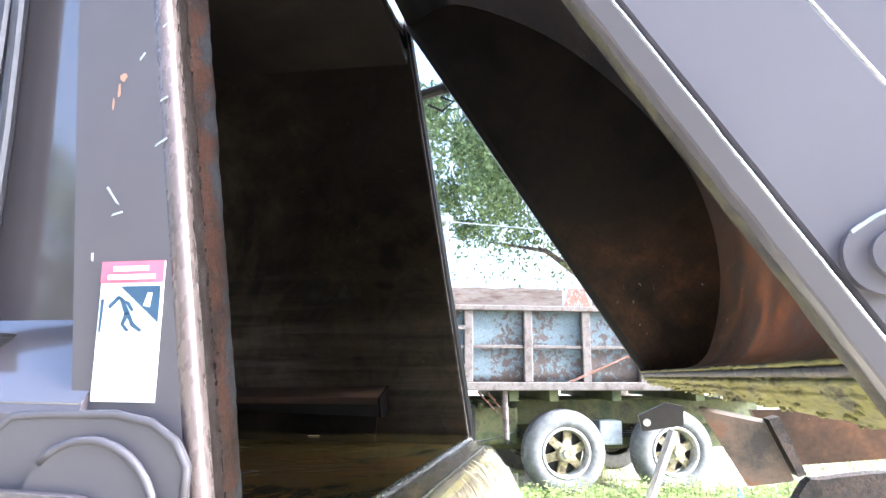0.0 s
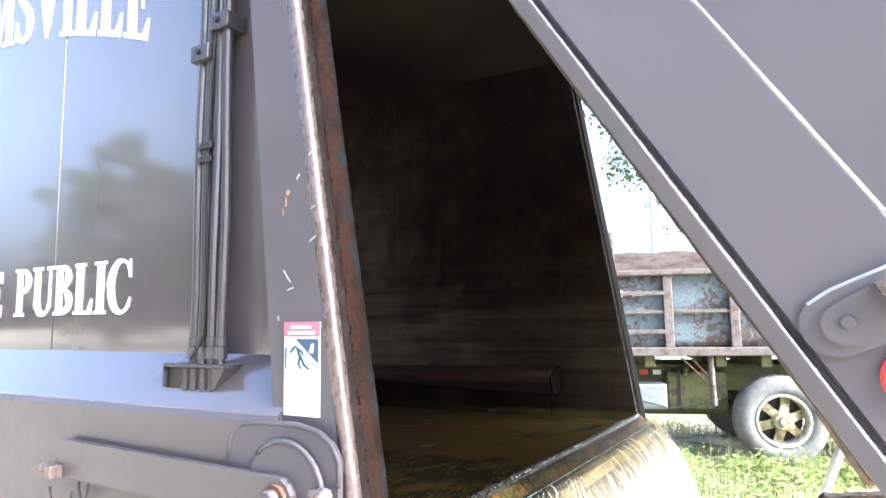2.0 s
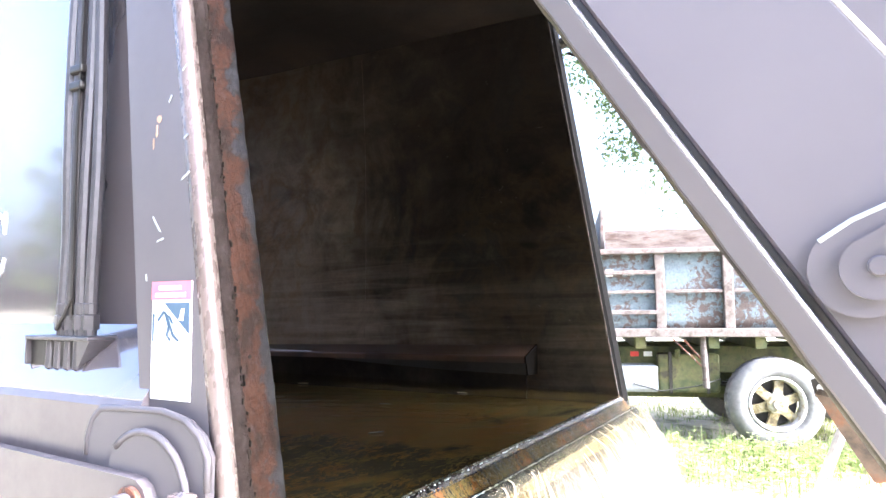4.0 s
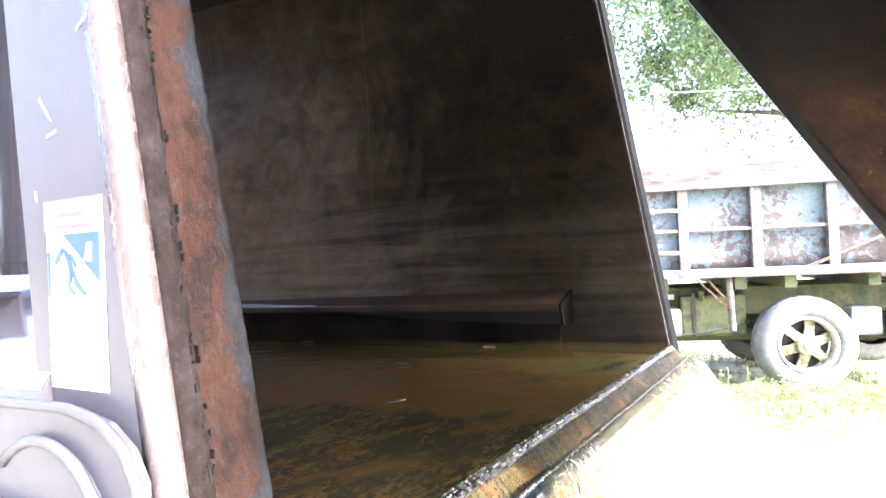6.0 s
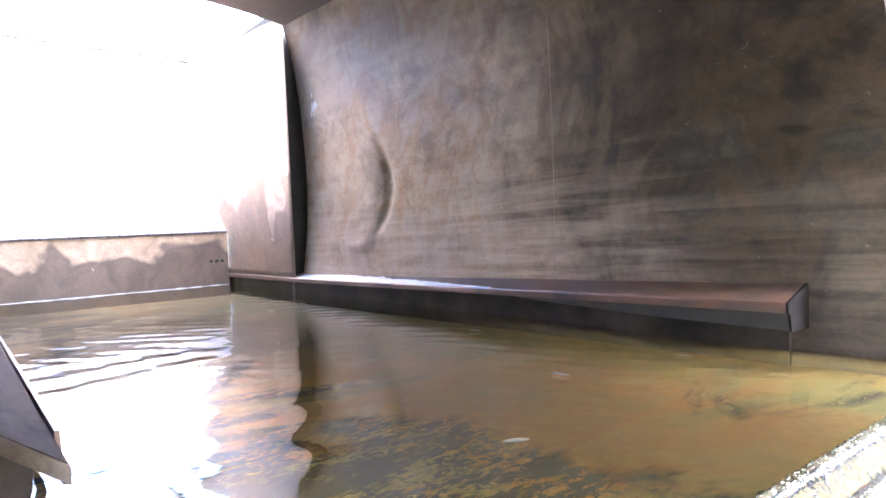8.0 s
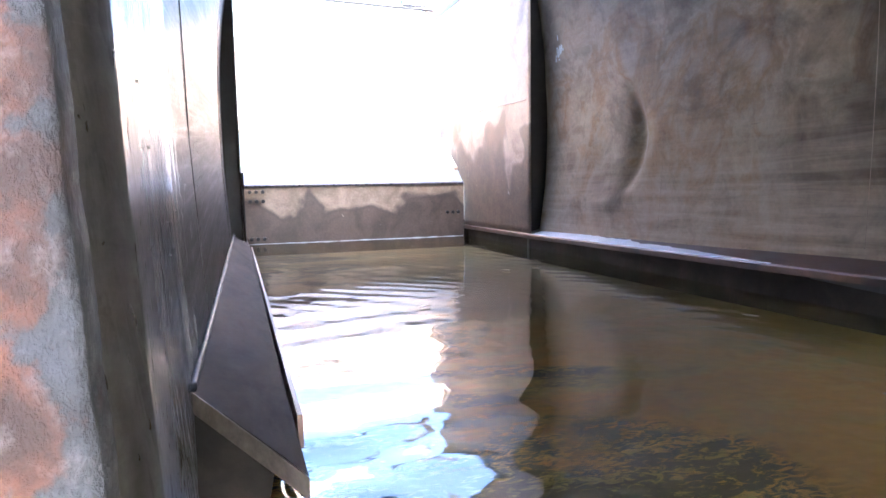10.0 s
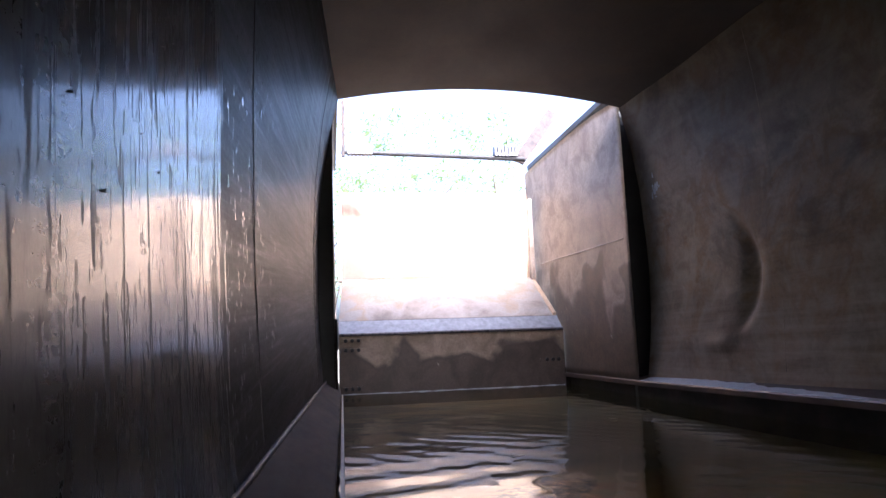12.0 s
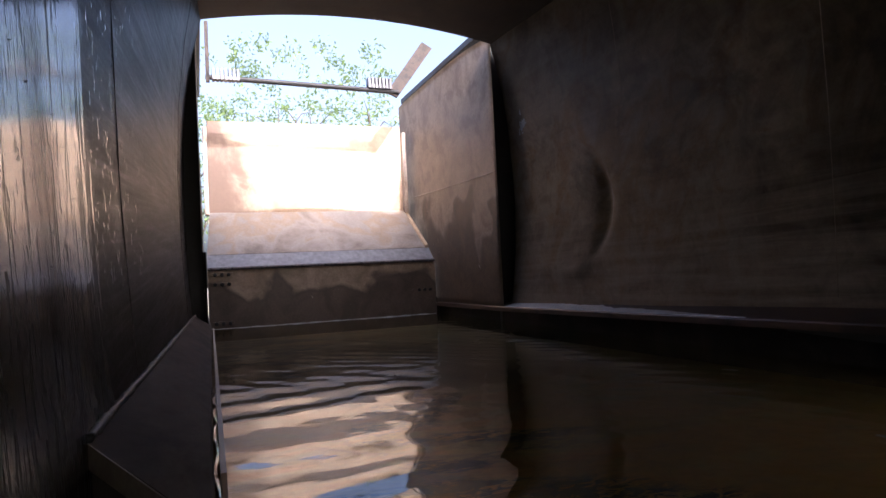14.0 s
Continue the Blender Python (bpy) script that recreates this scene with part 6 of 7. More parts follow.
# bent lower corner of the flange with grey wear
bm = bmesh.new()
add_prism(bm, [[gate(2.36, n, y) for n, y in ((0.053, GN + 0.001), (0.085, GN - 0.011), (0.11, GN - 0.003), (0.11, GN + 0.03), (0.053, GN + 0.03))], [gate(2.43, n, y) for n, y in ((0.075, GN + 0.012), (0.09, GN + 0.002), (0.105, GN + 0.006), (0.105, GN + 0.03), (0.075, GN + 0.03))]])
gpart("lip_tip", bm, M_LUG, "rusted lower tip of the lip")
bm = bmesh.new()
add_prism(bm, [[gate(s, -0.012, GF - 0.075), gate(s, -0.012, GF - 0.03), gate(s, 0.02, GF - 0.03), gate(s, 0.02, GF - 0.075)] for s in (0.0, 0.7, 1.4, 2.19)])
gpart("far_gate_edge", bm, M_BLACK)
# boss with its pin arm and the red lamp
bx, bz = 1.040, 1.672
bm = bmesh.new()
q = math.atan2(0.08, 0.135)
capsule = [(bx - 0.01 + 0.047 * math.cos(a), bz + 0.047 * math.sin(a)) for a in (q + math.pi / 2 + math.pi * k / 14 for k in range(15))]
capsule += [(bx + 0.26 + 0.047 * math.cos(a), bz + 0.11 + 0.047 * math.sin(a)) for a in (q - math.pi / 2 + math.pi * k / 14 for k in range(15))]
add_prism(bm, [[(x, y, z) for x, z in capsule] for y in (GN, GN - 0.014)])
gpart("boss_plate", bm, M_GATE, "rounded boss plate")
bm = bmesh.new()
add_tube(bm, [(bx - 0.01 - 0.046 * math.sin(q) + math.cos(q) * k - 0.012 * (k < 0.01), GN - 0.013, bz + 0.047 * math.cos(q) + math.sin(q) * k * 0.74 - 0.012 * (k < 0.01)) for k in (0.0, 0.02, 0.06, 0.10, 0.14, 0.18)], 0.0028, 6)
gpart("pale_scrape", bm, M_BOX, "pale scraped line on the boss edge")
bm = bmesh.new()
capsule = [(bx + 0.030 * math.cos(a), bz + 0.030 * math.sin(a)) for a in (q + math.pi / 2 + math.pi * k / 14 for k in range(15))]
capsule += [(bx + 0.058, bz + 0.012), (bx + 0.036, bz + 0.055)]
add_prism(bm, [[(x, y, z) for x, z in capsule] for y in (GN - 0.014, GN - 0.026)])
gpart("latch_tab", bm, M_GATE, "bent steel latch tab")
bm = bmesh.new()
add_prism(bm, [[(bx + 0.036, y, bz + 0.055), (bx + 0.058, y, bz + 0.012), (bx + 0.066, y, bz + 0.016), (bx + 0.044, y, bz + 0.059)] for y in (GN - 0.012, GN - 0.055)])
gpart("latch_tab_lip", bm, M_WORN_GLINT)
bm = bmesh.new()
add_disc(bm, (bx + 0.003, GN - 0.028, bz + 0.002), (0, -1, 0), 0.010, 0.01, 12)
gpart("latch_pin", bm, M_GATE)
bm = bmesh.new()
add_disc(bm, (1.120, GN - 0.006, 1.598), (0, -1, 0), 0.045, 0.016, 32)
add_disc(bm, (1.120, GN - 0.016, 1.598), (0, -1, 0), 0.033, 0.012, 32)
add_disc(bm, (1.120, GN - 0.023, 1.598), (0, -1, 0), 0.008, 0.008, 16)
gpart("marker_lamp", bm, M_REDLENS, "round red marker lamp")
# bottom seal beam, mossy
bm = bmesh.new()
lps = []
for k in range(81):
    y = 0.085 + 2.305 * k / 80
    j = lambda a: 0.006 * noise.noise((y * 9, a, 2.0)) + 0.004 * noise.noise((y * 30, a, 6.0))
    lps.append([gate(2.195 + j(1), -0.008 + skew(y), y), gate(2.198 + j(2), 0.01 + skew(y), y), gate(2.225 + j(3), 0.022 + j(4) + skew(y), y), gate(2.258 + 0.6 * skew(y) + j(5), 0.024 + j(6) + skew(y), y), gate(2.266 + 0.65 * skew(y) + j(7), 0.010 + j(8) + skew(y), y), gate(2.252 + 0.5 * skew(y) + j(11), -0.004 + j(12) + skew(y), y), gate(2.228 + j(9), -0.016 + j(10) + skew(y), y)])
add_prism(bm, lps)
gpart("bottom_seal", bm, M_MOSS, "mossy yellow-green rubber bottom seal")
bm = bmesh.new()
rnd = random.Random(31)
for _ in range(420):
    y, w = 0.10 + 2.27 * rnd.random(), rnd.random()
    c = Vector(gate(2.215 + (0.048 + 0.6 * skew(y)) * w + rnd.gauss(0, 0.003), -0.012 + 0.014 * w + rnd.gauss(0, 0.004) + skew(y), y))
    r = rnd.uniform(0.003, 0.008)
    ring = [[c + Vector((math.cos(a) * q * r, math.sin(a) * q * r * 1.6, h * r * 0.8)) for a in (2 * math.pi * k / 6 for k in range(6))] for q, h in ((0.5, -0.9), (1.0, -0.2), (0.9, 0.4), (0.4, 0.9))]
    add_prism(bm, ring)
gpart("moss_clumps", bm, M_MOSS, "clumps of yellow-green moss")["kind"] = "stuff"
for n0, s0, r0 in ((-0.012, 2.222, 0.006), (-0.004, 2.246, 0.008), (-0.008, 2.190, 0.004)):
    bm = bmesh.new()
    add_tube(bm, [gate(s0 + 0.004 * noise.noise((k * 0.6, s0, 1)), n0 - 0.004 + 0.004 * noise.noise((k * 0.6, s0, 5)) + skew(0.09 + 2.29 * k / 90), 0.09 + 2.29 * k / 90) for k in range(91)], r0, 7)
    gpart("seal_ridge", bm, M_MOSS, "", True)
bm = bmesh.new()
add_tube(bm, [gate(2.204 + 0.003 * noise.noise((k * 0.9, 1, 1)), -0.013 + 0.003 * noise.noise((k * 0.9, 4, 1)) + skew(0.09 + 2.29 * k / 120), 0.09 + 2.29 * k / 120) for k in range(121)], 0.008, 8)
gpart("seal_bead", bm, M_PIT, "wet grey seal bead", True)
# rusty latch plate and lugs below the seal
bm = bmesh.new()
add_prism(bm, [[(0.965, 0.98, 1.432), (1.066, 0.98, 1.253), (1.072, 0.98, 1.251), (1.170, 0.98, 1.266), (1.174, 0.98, 1.272), (1.118, 0.98, 1.402)],
               [(0.972, 1.02, 1.440), (1.070, 1.02, 1.262), (1.076, 1.02, 1.260), (1.174, 1.02, 1.275), (1.178, 1.02, 1.281), (1.125, 1.02, 1.410)]])
beam = gpart("latch_plate", bm, M_OLDPLATE, "rusty brown latch plate")
bm = bmesh.new()
add_prism(bm, [[(1.125, y, 1.412), (1.182, y, 1.278), (1.200, y, 1.284), (1.150, y, 1.420)] for y in (0.97, 1.03)])
gpart("plate_flange", bm, M_LUG, "dark bent edge of the latch plate")
bm = bmesh.new()
add_prism(bm, [[(1.14, y, 1.42), (1.20, y, 1.27), (1.75, y, 1.33), (1.75, y, 1.44)] for y in (1.20, 1.24)])
gpart("belly_plate", bm, M_GATEIN, "dull dark plate under the tailgate")


def lug_plate(name, cx, y, cz, r, hole):
    """A rough torch-cut plate, round at its free end, with a hole."""
    b = bmesh.new()
    n = 40
    outer, inner = [], []
    for k in range(n):
        a = 2 * math.pi * k / n
        c, s = math.cos(a), math.sin(a)
        rr = r * (1.0 + 0.10 * noise.noise((c * 3, s * 3, cx)) + 0.05 * noise.noise((c * 9, s * 9, cx)))
        px, pz = rr * c, rr * s
        if c > 0:
            px += 0.17 * min(1.0, c * 1.6)
            pz += 0.055 * c if s > 0 else 0.012 * c
        outer.append((cx + px, cz + pz))
        inner.append((cx + hole * c, cz + hole * s))
    lp = [[(x, y - 0.012, z) for x, z in inner], [(x, y - 0.015, z) for x, z in outer], [(x, y + 0.015, z) for x, z in outer], [(x, y + 0.015, z) for x, z in inner], [(x, y - 0.012, z) for x, z in inner]]
    add_prism(b, lp, True, False)
    return gpart(name, b, M_LUG, "rough rusted steel lug with a hole")


lug_plate("latch_lug", 1.020, 0.26, 1.330, 0.056, 0.0185)
bm = bmesh.new()
add_prism(bm, [[(x, y, z) for x, z in ((0.925, 1.315), (0.94, 1.245), (1.12, 1.275), (1.125, 1.36), (1.05, 1.375))] for y in (2.37, 2.41)])
gpart("latch_lug", bm, M_BLACK, "black steel lug with a hole")
bm = bmesh.new()
add_disc(bm, (0.962, 2.366, 1.285), (0, -1, 0), 0.017, 0.006, 16)
gpart("lug_hole", bm, M_STEELBAR)
# far hinge pipe high up
bm = bmesh.new()
add_tube(bm, [(-0.16, 2.46, 2.99), (-0.02, 2.47, 3.03), (0.10, 2.46, 3.02)], 0.03, 10)
add_tube(bm, [(-0.1, 2.46, 2.94), (-0.02, 2.47, 2.90), (0.04, 2.47, 2.95), (-0.03, 2.46, 2.98)], 0.008, 6)
gpart("hinge_pipe", bm, M_BLACK)

# prop pole under the far lug
prop = thing("prop_pole", "grey galvanised prop pole standing under the raised tailgate", "pole", pose(0.60, 2.40, 0))
bm = bmesh.new()
d = Vector((1.08 - 0.60, 0, 1.25))
u, w = d.normalized(), Vector((0, 1, 0))
sd = u.cross(w)
add_prism(bm, [[Vector((0.60, 2.40, 0)) + d * k + sd * a + w * b for a, b in ((-0.019, -0.02), (0.004, -0.024), (0.02, -0.014), (0.02, 0.02), (-0.019, 0.02))] for k in (0, 0.5, 1)])
ob = part("pole_shaft", bm, M_STEELBAR, None)
bpy.context.view_layer.update()
ob.parent, ob.matrix_parent_inverse = prop, prop.matrix_world.inverted()
for k in range(26):
    bm = bmesh.new()
    add_disc(bm, Vector((0.60, 2.40, 0)) + d * (0.06 + 0.036 * k) + w * -0.0222 + sd * -0.008, (0, -1, 0), 0.0032, 0.003, 8)
    ob = part("pole_hole", bm, M_BLACK, None)
    ob.parent, ob.matrix_parent_inverse = prop, prop.matrix_world.inverted()
bm = bmesh.new()
add_box(bm, 0.52, 0.68, 2.33, 2.47, 0.0, 0.015, 0.003)
ob = part("pole_foot", bm, M_BLACK, None)
ob.parent, ob.matrix_parent_inverse = prop, prop.matrix_world.inverted()

# ---- water ----
bm = bmesh.new()


def water_at(u, v):
    x = BLADE_X + (sx + 0.02 - BLADE_X) * u
    y = 0.10 + (FAR_Y - 0.09) * v
    r = 0.0026 * noise.noise((x * 3.2, y * 1.5, 1.0)) + 0.0006 * noise.noise((x * 11, y * 4.5, 4.0)) + 0.0022 * noise.noise((x * 5.5, y * 2.2, 9.0)) * ease((0.95 - y) / 0.5) * ease((x + 2.6) / 0.9)
    # a train of wavelets crossing the near half, their crests bending with the distance from the wall
    phase = 22.0 * x + 7.0 * y + 2.6 * noise.noise((x * 1.6, y * 2.1, 6.0))
    r += 0.0006 * math.sin(30.0 * x - 38.0 * y + 10.0 * noise.noise((x * 1.3, y * 1.3, 2.0))) * (0.4 + abs(noise.noise((x * 1.7, y * 1.9, 8.0))))
    r += 0.0030 * math.sin(phase) * ease((1.15 - y) / 0.5) * ease((x + 2.4) / 0.9) * (0.5 + 0.8 * abs(noise.noise((x * 2.3, y * 2.9, 3.0))))
    z = water_z(x) + r - 0.006 * max(0.0, (x + 0.35) / 0.5) ** 2
    return (x, y, z)


add_grid(bm, water_at, 260, 110)
tagged(new("water", mesh_of("water", bm, M_WATER, True)), "shallow brown rippled rainwater on the truck floor", "water", kind="structure")

# water pouring over the sill: a full sheet over the far part, ragged strings under the seal on the near part
bm = bmesh.new()
Y0, Y1 = 0.80, 2.34


def fall_at(u, v, off=0.0):
    y = Y0 + (Y1 - Y0) * u
    strong = ease(u / 0.5)
    if v < 0.25:
        q = v / 0.25
        x, z = sx + 0.014 + 0.081 * q, 1.192 - 0.026 * q * q
    else:
        t = (v - 0.25) / 0.75 * 0.46
        x, z = sx + 0.095 + (0.60 * strong + 0.16) * t, 1.166 - 0.30 * t - 4.9 * t * t
    amp = 0.020 * min(1, v * 2.0)
    x += amp * noise.noise((y * 22, v * 1.2, 3.0 + off)) + 0.6 * amp * noise.noise((y * 60, v * 2.0, 8.0 + off)) + off
    return (x, y, max(z, 0.0))


def spart(name, b, material, label="", smooth=True):
    ob = part(name, b, material, None, label, smooth)
    ob.parent, ob.matrix_parent_inverse = fall, fall.matrix_world.inverted()
    return ob


add_grid(bm, fall_at, 260, 44, True)
fall = thing("water_spill", "water pouring over the truck's rear sill to the ground", "water", pose(0.3, 1.3, 0), kind="stuff")
bpy.context.view_layer.update()
spart("water_sheet", bm, M_FALL, "clear brown sheet of water that breaks into white streaks")
# the rounded film of water that rides over the crest
bm = bmesh.new()
lps = []
for k in range(441):
    y = 0.165 + 2.17 * k / 440
    j = 0.0042 * noise.noise((y * 85, 1, 2)) + 0.0030 * noise.noise((y * 26, 5, 2))
    lps.append([(sx + 0.002 + (0.016 + j) * math.cos(a) + 0.005 * noise.noise((y * 75, a * 3, 7)), y, 1.192 + (0.013 + j) * math.sin(a)) for a in (-0.5, -0.1, 0.3, 0.7, 1.1, 1.5, 1.9, 2.3, 2.7, 3.1)])
add_prism(bm, lps)
spart("crest_film", bm, M_CREST, "dark gleaming water over the crest", False)
# dark beads, and pale lines coloured as sky glints, along the crest and the seal
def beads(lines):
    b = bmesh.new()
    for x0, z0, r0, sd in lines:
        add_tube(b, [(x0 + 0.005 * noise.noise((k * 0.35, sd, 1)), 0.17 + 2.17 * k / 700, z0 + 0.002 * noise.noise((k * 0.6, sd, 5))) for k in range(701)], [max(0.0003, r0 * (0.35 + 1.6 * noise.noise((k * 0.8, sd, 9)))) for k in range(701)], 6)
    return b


spart("glint_lines", beads(((sx + 0.001, 1.2045, 0.0032, 3.5), (sx + 0.010, 1.2020, 0.0026, 8.5), (sx + 0.074, 1.1600, 0.0024, 6.5))), M_GLINT, "blue-white lines drawn as sky glints along the crest")
bm = beads(((sx + 0.006, 1.204, 0.004, 3.0), (sx + 0.020, 1.190, 0.004, 5.0), (sx + 0.070, 1.162, 0.003, 15.0)))
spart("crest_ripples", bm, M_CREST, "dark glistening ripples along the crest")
bm = bmesh.new()
rnd = random.Random(12)
for k in range(70):
    u = 0.02 + 0.96 * rnd.random()
    k0 = 0.22 + 0.4 * rnd.random()
    k1 = min(1.0, k0 + 0.25 + 0.5 * rnd.random())
    o = 0.006 + 0.02 * rnd.random()
    pts = [fall_at(u + 0.003 * math.sin(i), k0 + (k1 - k0) * i / 9, o) for i in range(10)]
    r = 0.0012 + 0.002 * rnd.random()
    add_tube(bm, pts, [r * (0.3 + 0.9 * math.sin(math.pi * (i + 0.5) / 10)) for i in range(10)], 6)
spart("water_strands", bm, M_STRAND)
# strings and torn veils that hang from the seal
bm = bmesh.new()
for k in range(105):
    y = 0.22 + (1.05 - 0.22) * rnd.random() ** 0.8
    push = 0.10 + 0.30 * rnd.random() * ease((y - 0.3) / 0.7)
    ln = rnd.uniform(0.10, 0.34)
    w = rnd.uniform(0.002, 0.009) if k % 3 else rnd.uniform(0.012, 0.034)
    d = rnd.uniform(-0.02, 0.02)
    t0 = rnd.uniform(0.0, 0.05)
    rows = []
    for i in range(9):
        t = t0 + ln * i / 8
        wob = 0.006 * noise.noise((k * 2.1, i * 0.7, 3.0))
        ww = w * (0.4 + 0.9 * abs(noise.noise((k * 3.3, i * 0.5, 7.0)))) * (1 - 0.6 * i / 8)
        c = Vector((sx + 0.078 + push * t + wob, y + d * i / 8 + wob, 1.132 - 0.25 * t - 4.9 * t * t))
        rows.append([c + Vector((0.002, -ww, 0)), c + Vector((-0.002, -ww * 0.3, 0)), c + Vector((-0.002, ww * 0.4, 0)), c + Vector((0.003, ww, 0)), c + Vector((0.005, 0, 0))])
    add_prism(bm, rows)
spart("water_strings", bm, M_VEIL, "ragged strings of water under the seal")

# ---- old dump truck in the yard ----
DT = pose(0.0, 7.2, 0.0, 0, 0, 19.3)
dump = thing("dump_truck", "old parked dump truck with flaking blue and rusty bed", "truck", DT)


def dpart(name, bm, material, label="", smooth=False, parent=None):
    """A part in the dump truck's own frame: x along its side, y away from the side, z up."""
    return part(name, bm, material, parent or dump, label, smooth)


BX0, BX1 = -1.32, 3.6
ribs = [0.063 + 0.737 * k for k in range(-1, 5)]
bounds = [BX0] + ribs + [BX1]
for x0, x1 in zip(bounds, bounds[1:]):
    bm = bmesh.new()
    add_grid(bm, lambda u, v: (x0 + (x1 - x0) * u, 0.075 + 0.008 * noise.noise((x0 + u * 2, v * 2, 3)), 1.33 + 0.88 * v), 8, 8)
    bmesh.ops.solidify(bm, geom=bm.faces[:], thickness=0.02)
    dpart("bed_panel", bm, M_BED, "flaking pale blue paint over brown rust", True)
for x in ribs:
    bm = bmesh.new()
    add_box(bm, x - 0.055, x + 0.055, 0.0, 0.085, 1.33, 2.20, 0.012)
    dpart("bed_rib", bm, M_RIB, "rusty whitish upright rib")
bm = bmesh.new()
add_box(bm, BX0, BX1, -0.015, 0.10, 1.235, 1.335, 0.012)
dpart("bottom_rail", bm, M_RIB, "rusty whitish bottom rail")
bm = bmesh.new()
add_box(bm, BX0 - 0.03, BX1, -0.03, 0.12, 2.19, 2.255, 0.012)
dpart("top_rail", bm, M_RIB, "rusty whitish top rail")
bm = bmesh.new()
add_box(bm, BX0, BX1, 0.012, 0.05, 1.735, 1.775, 0.006)
dpart("middle_rail", bm, M_RIB)
for z in (1.52, 1.98):
    bm = bmesh.new()
    add_box(bm, BX0, ribs[0], 0.0, 0.04, z - 0.025, z + 0.025, 0.006)
    dpart("step_bar", bm, M_RIB, "rusty step bar")
bm = bmesh.new()
add_prism(bm, [[(0.55, -0.01, 1.34), (0.62, -0.01, 1.34), (0.62, 0.02, 1.345), (0.55, 0.02, 1.345)], [(1.42, -0.01, 1.70), (1.48, -0.01, 1.70), (1.48, 0.02, 1.70), (1.42, 0.02, 1.70)]])
dpart("brace_bar", bm, M_RUST)
for x0, x1, z0, z1 in ((-1.27, -1.19, 1.94, 2.02), (-1.08, -0.95, 1.95, 2.0)):
    bm = bmesh.new()
    add_box(bm, x0, x1, 0.050, 0.062, z0, z1, 0.002)
    plate_ob = dpart("sign_plate", bm, M_WHITE, "small white sign plate")
    bm = bmesh.new()
    add_box(bm, x0 + 0.012, x1 - 0.012, 0.046, 0.0495, (z0 + z1) / 2 - 0.008, (z0 + z1) / 2 + 0.008)
    dpart("print_bar", bm, M_NAVY, "", False, plate_ob)
for x0, x1, dz, m in ((BX0 + 0.05, 0.52, 0.0, M_BEDWOOD), (0.90, BX1, 0.01, M_BEDWOOD)):
    bm = bmesh.new()
    add_grid(bm, lambda u, v: (x0 + (x1 - x0) * u, 0.04 + 0.008 * noise.noise((u * 6, v, dz)), 2.256 + (0.215 + 0.03 * noise.noise((u * 7 + x0, 1, 1))) * v), 24, 3)
    bmesh.ops.solidify(bm, geom=bm.faces[:], thickness=0.04)
    dpart("side_board", bm, m, "weathered grey side board")
bm = bmesh.new()
add_prism(bm, [[(0.54, y, 2.256), (0.88, y, 2.256), (0.80, y, 2.48), (0.60, y, 2.48)] for y in (0.03, 0.06)])
dpart("rust_plate", bm, M_RUST, "rust-red plate on the board")
bm = bmesh.new()
add_box(bm, BX0 + 0.02, BX1, 2.2, 2.25, 1.3, 2.25)
add_box(bm, BX0, BX0 + 0.05, 0.1, 2.25, 1.3, 2.75, 0.01)
add_box(bm, BX0, BX1, 0.1, 2.25, 1.24, 1.32)
dpart("bed_shell", bm, M_RIB)
bm = bmesh.new()
add_box(bm, -4.3, 3.4, 0.62, 0.74, 0.78, 1.10, 0.01)
dpart("frame_rail", bm, M_CHASSIS, "dark green chassis rail")
bm = bmesh.new()
add_box(bm, -4.3, 3.4, 1.55, 1.67, 0.78, 1.10, 0.01)
dpart("frame_rail", bm, M_CHASSIS, "dark green chassis rail")
for x in (-0.9, -0.1, 0.4, 1.2, 2.3):
    bm = bmesh.new()
    add_box(bm, x - 0.06, x + 0.06, 0.1, 2.2, 1.10, 1.24, 0.006)
    dpart("cross_member", bm, M_CHASSIS)
bm = bmesh.new()
add_box(bm, -1.25, -0.72, 0.12, 0.5, 0.60, 0.90, 0.02)
box = dpart("tool_box", bm, M_GREYBOX, "grey metal box under the bed")
bm = bmesh.new()
add_box(bm, -1.22, -0.75, 0.108, 0.12, 0.63, 0.87, 0.006)
dpart("box_door", bm, M_GREYBOX, "", False, box)
bm = bmesh.new()
add_tube(bm, [(-0.205, 0.08, 0.66), (-0.215, 0.08, 1.0), (-0.22, 0.09, 1.24)], 0.035, 10)
dpart("support_pipe", bm, M_RIB, "rusty upright pipe")
bm = bmesh.new()
add_tube(bm, [(-0.22, 0.09, 0.95), (-0.42, 0.1, 1.2)], 0.012, 8)
add_tube(bm, [(-0.24, 0.09, 0.90), (-0.55, 0.1, 1.22)], 0.010, 8)
dpart("stay_rod", bm, M_RUST)
bm = bmesh.new()
add_tube(bm, [(-1.0, 0.1, 0.7), (-0.7, 0.08, 0.62), (-0.3, 0.09, 0.68), (0.0, 0.3, 0.74)], 0.008, 6)
dpart("loose_cable", bm, M_BLACK)
for x0 in (-0.98, -0.82):
    bm = bmesh.new()
    add_box(bm, x0, x0 + 0.10, 0.61, 0.622, 0.97, 1.03, 0.003)
    dpart("reflector", bm, M_RED if x0 < -0.9 else M_WHITE)


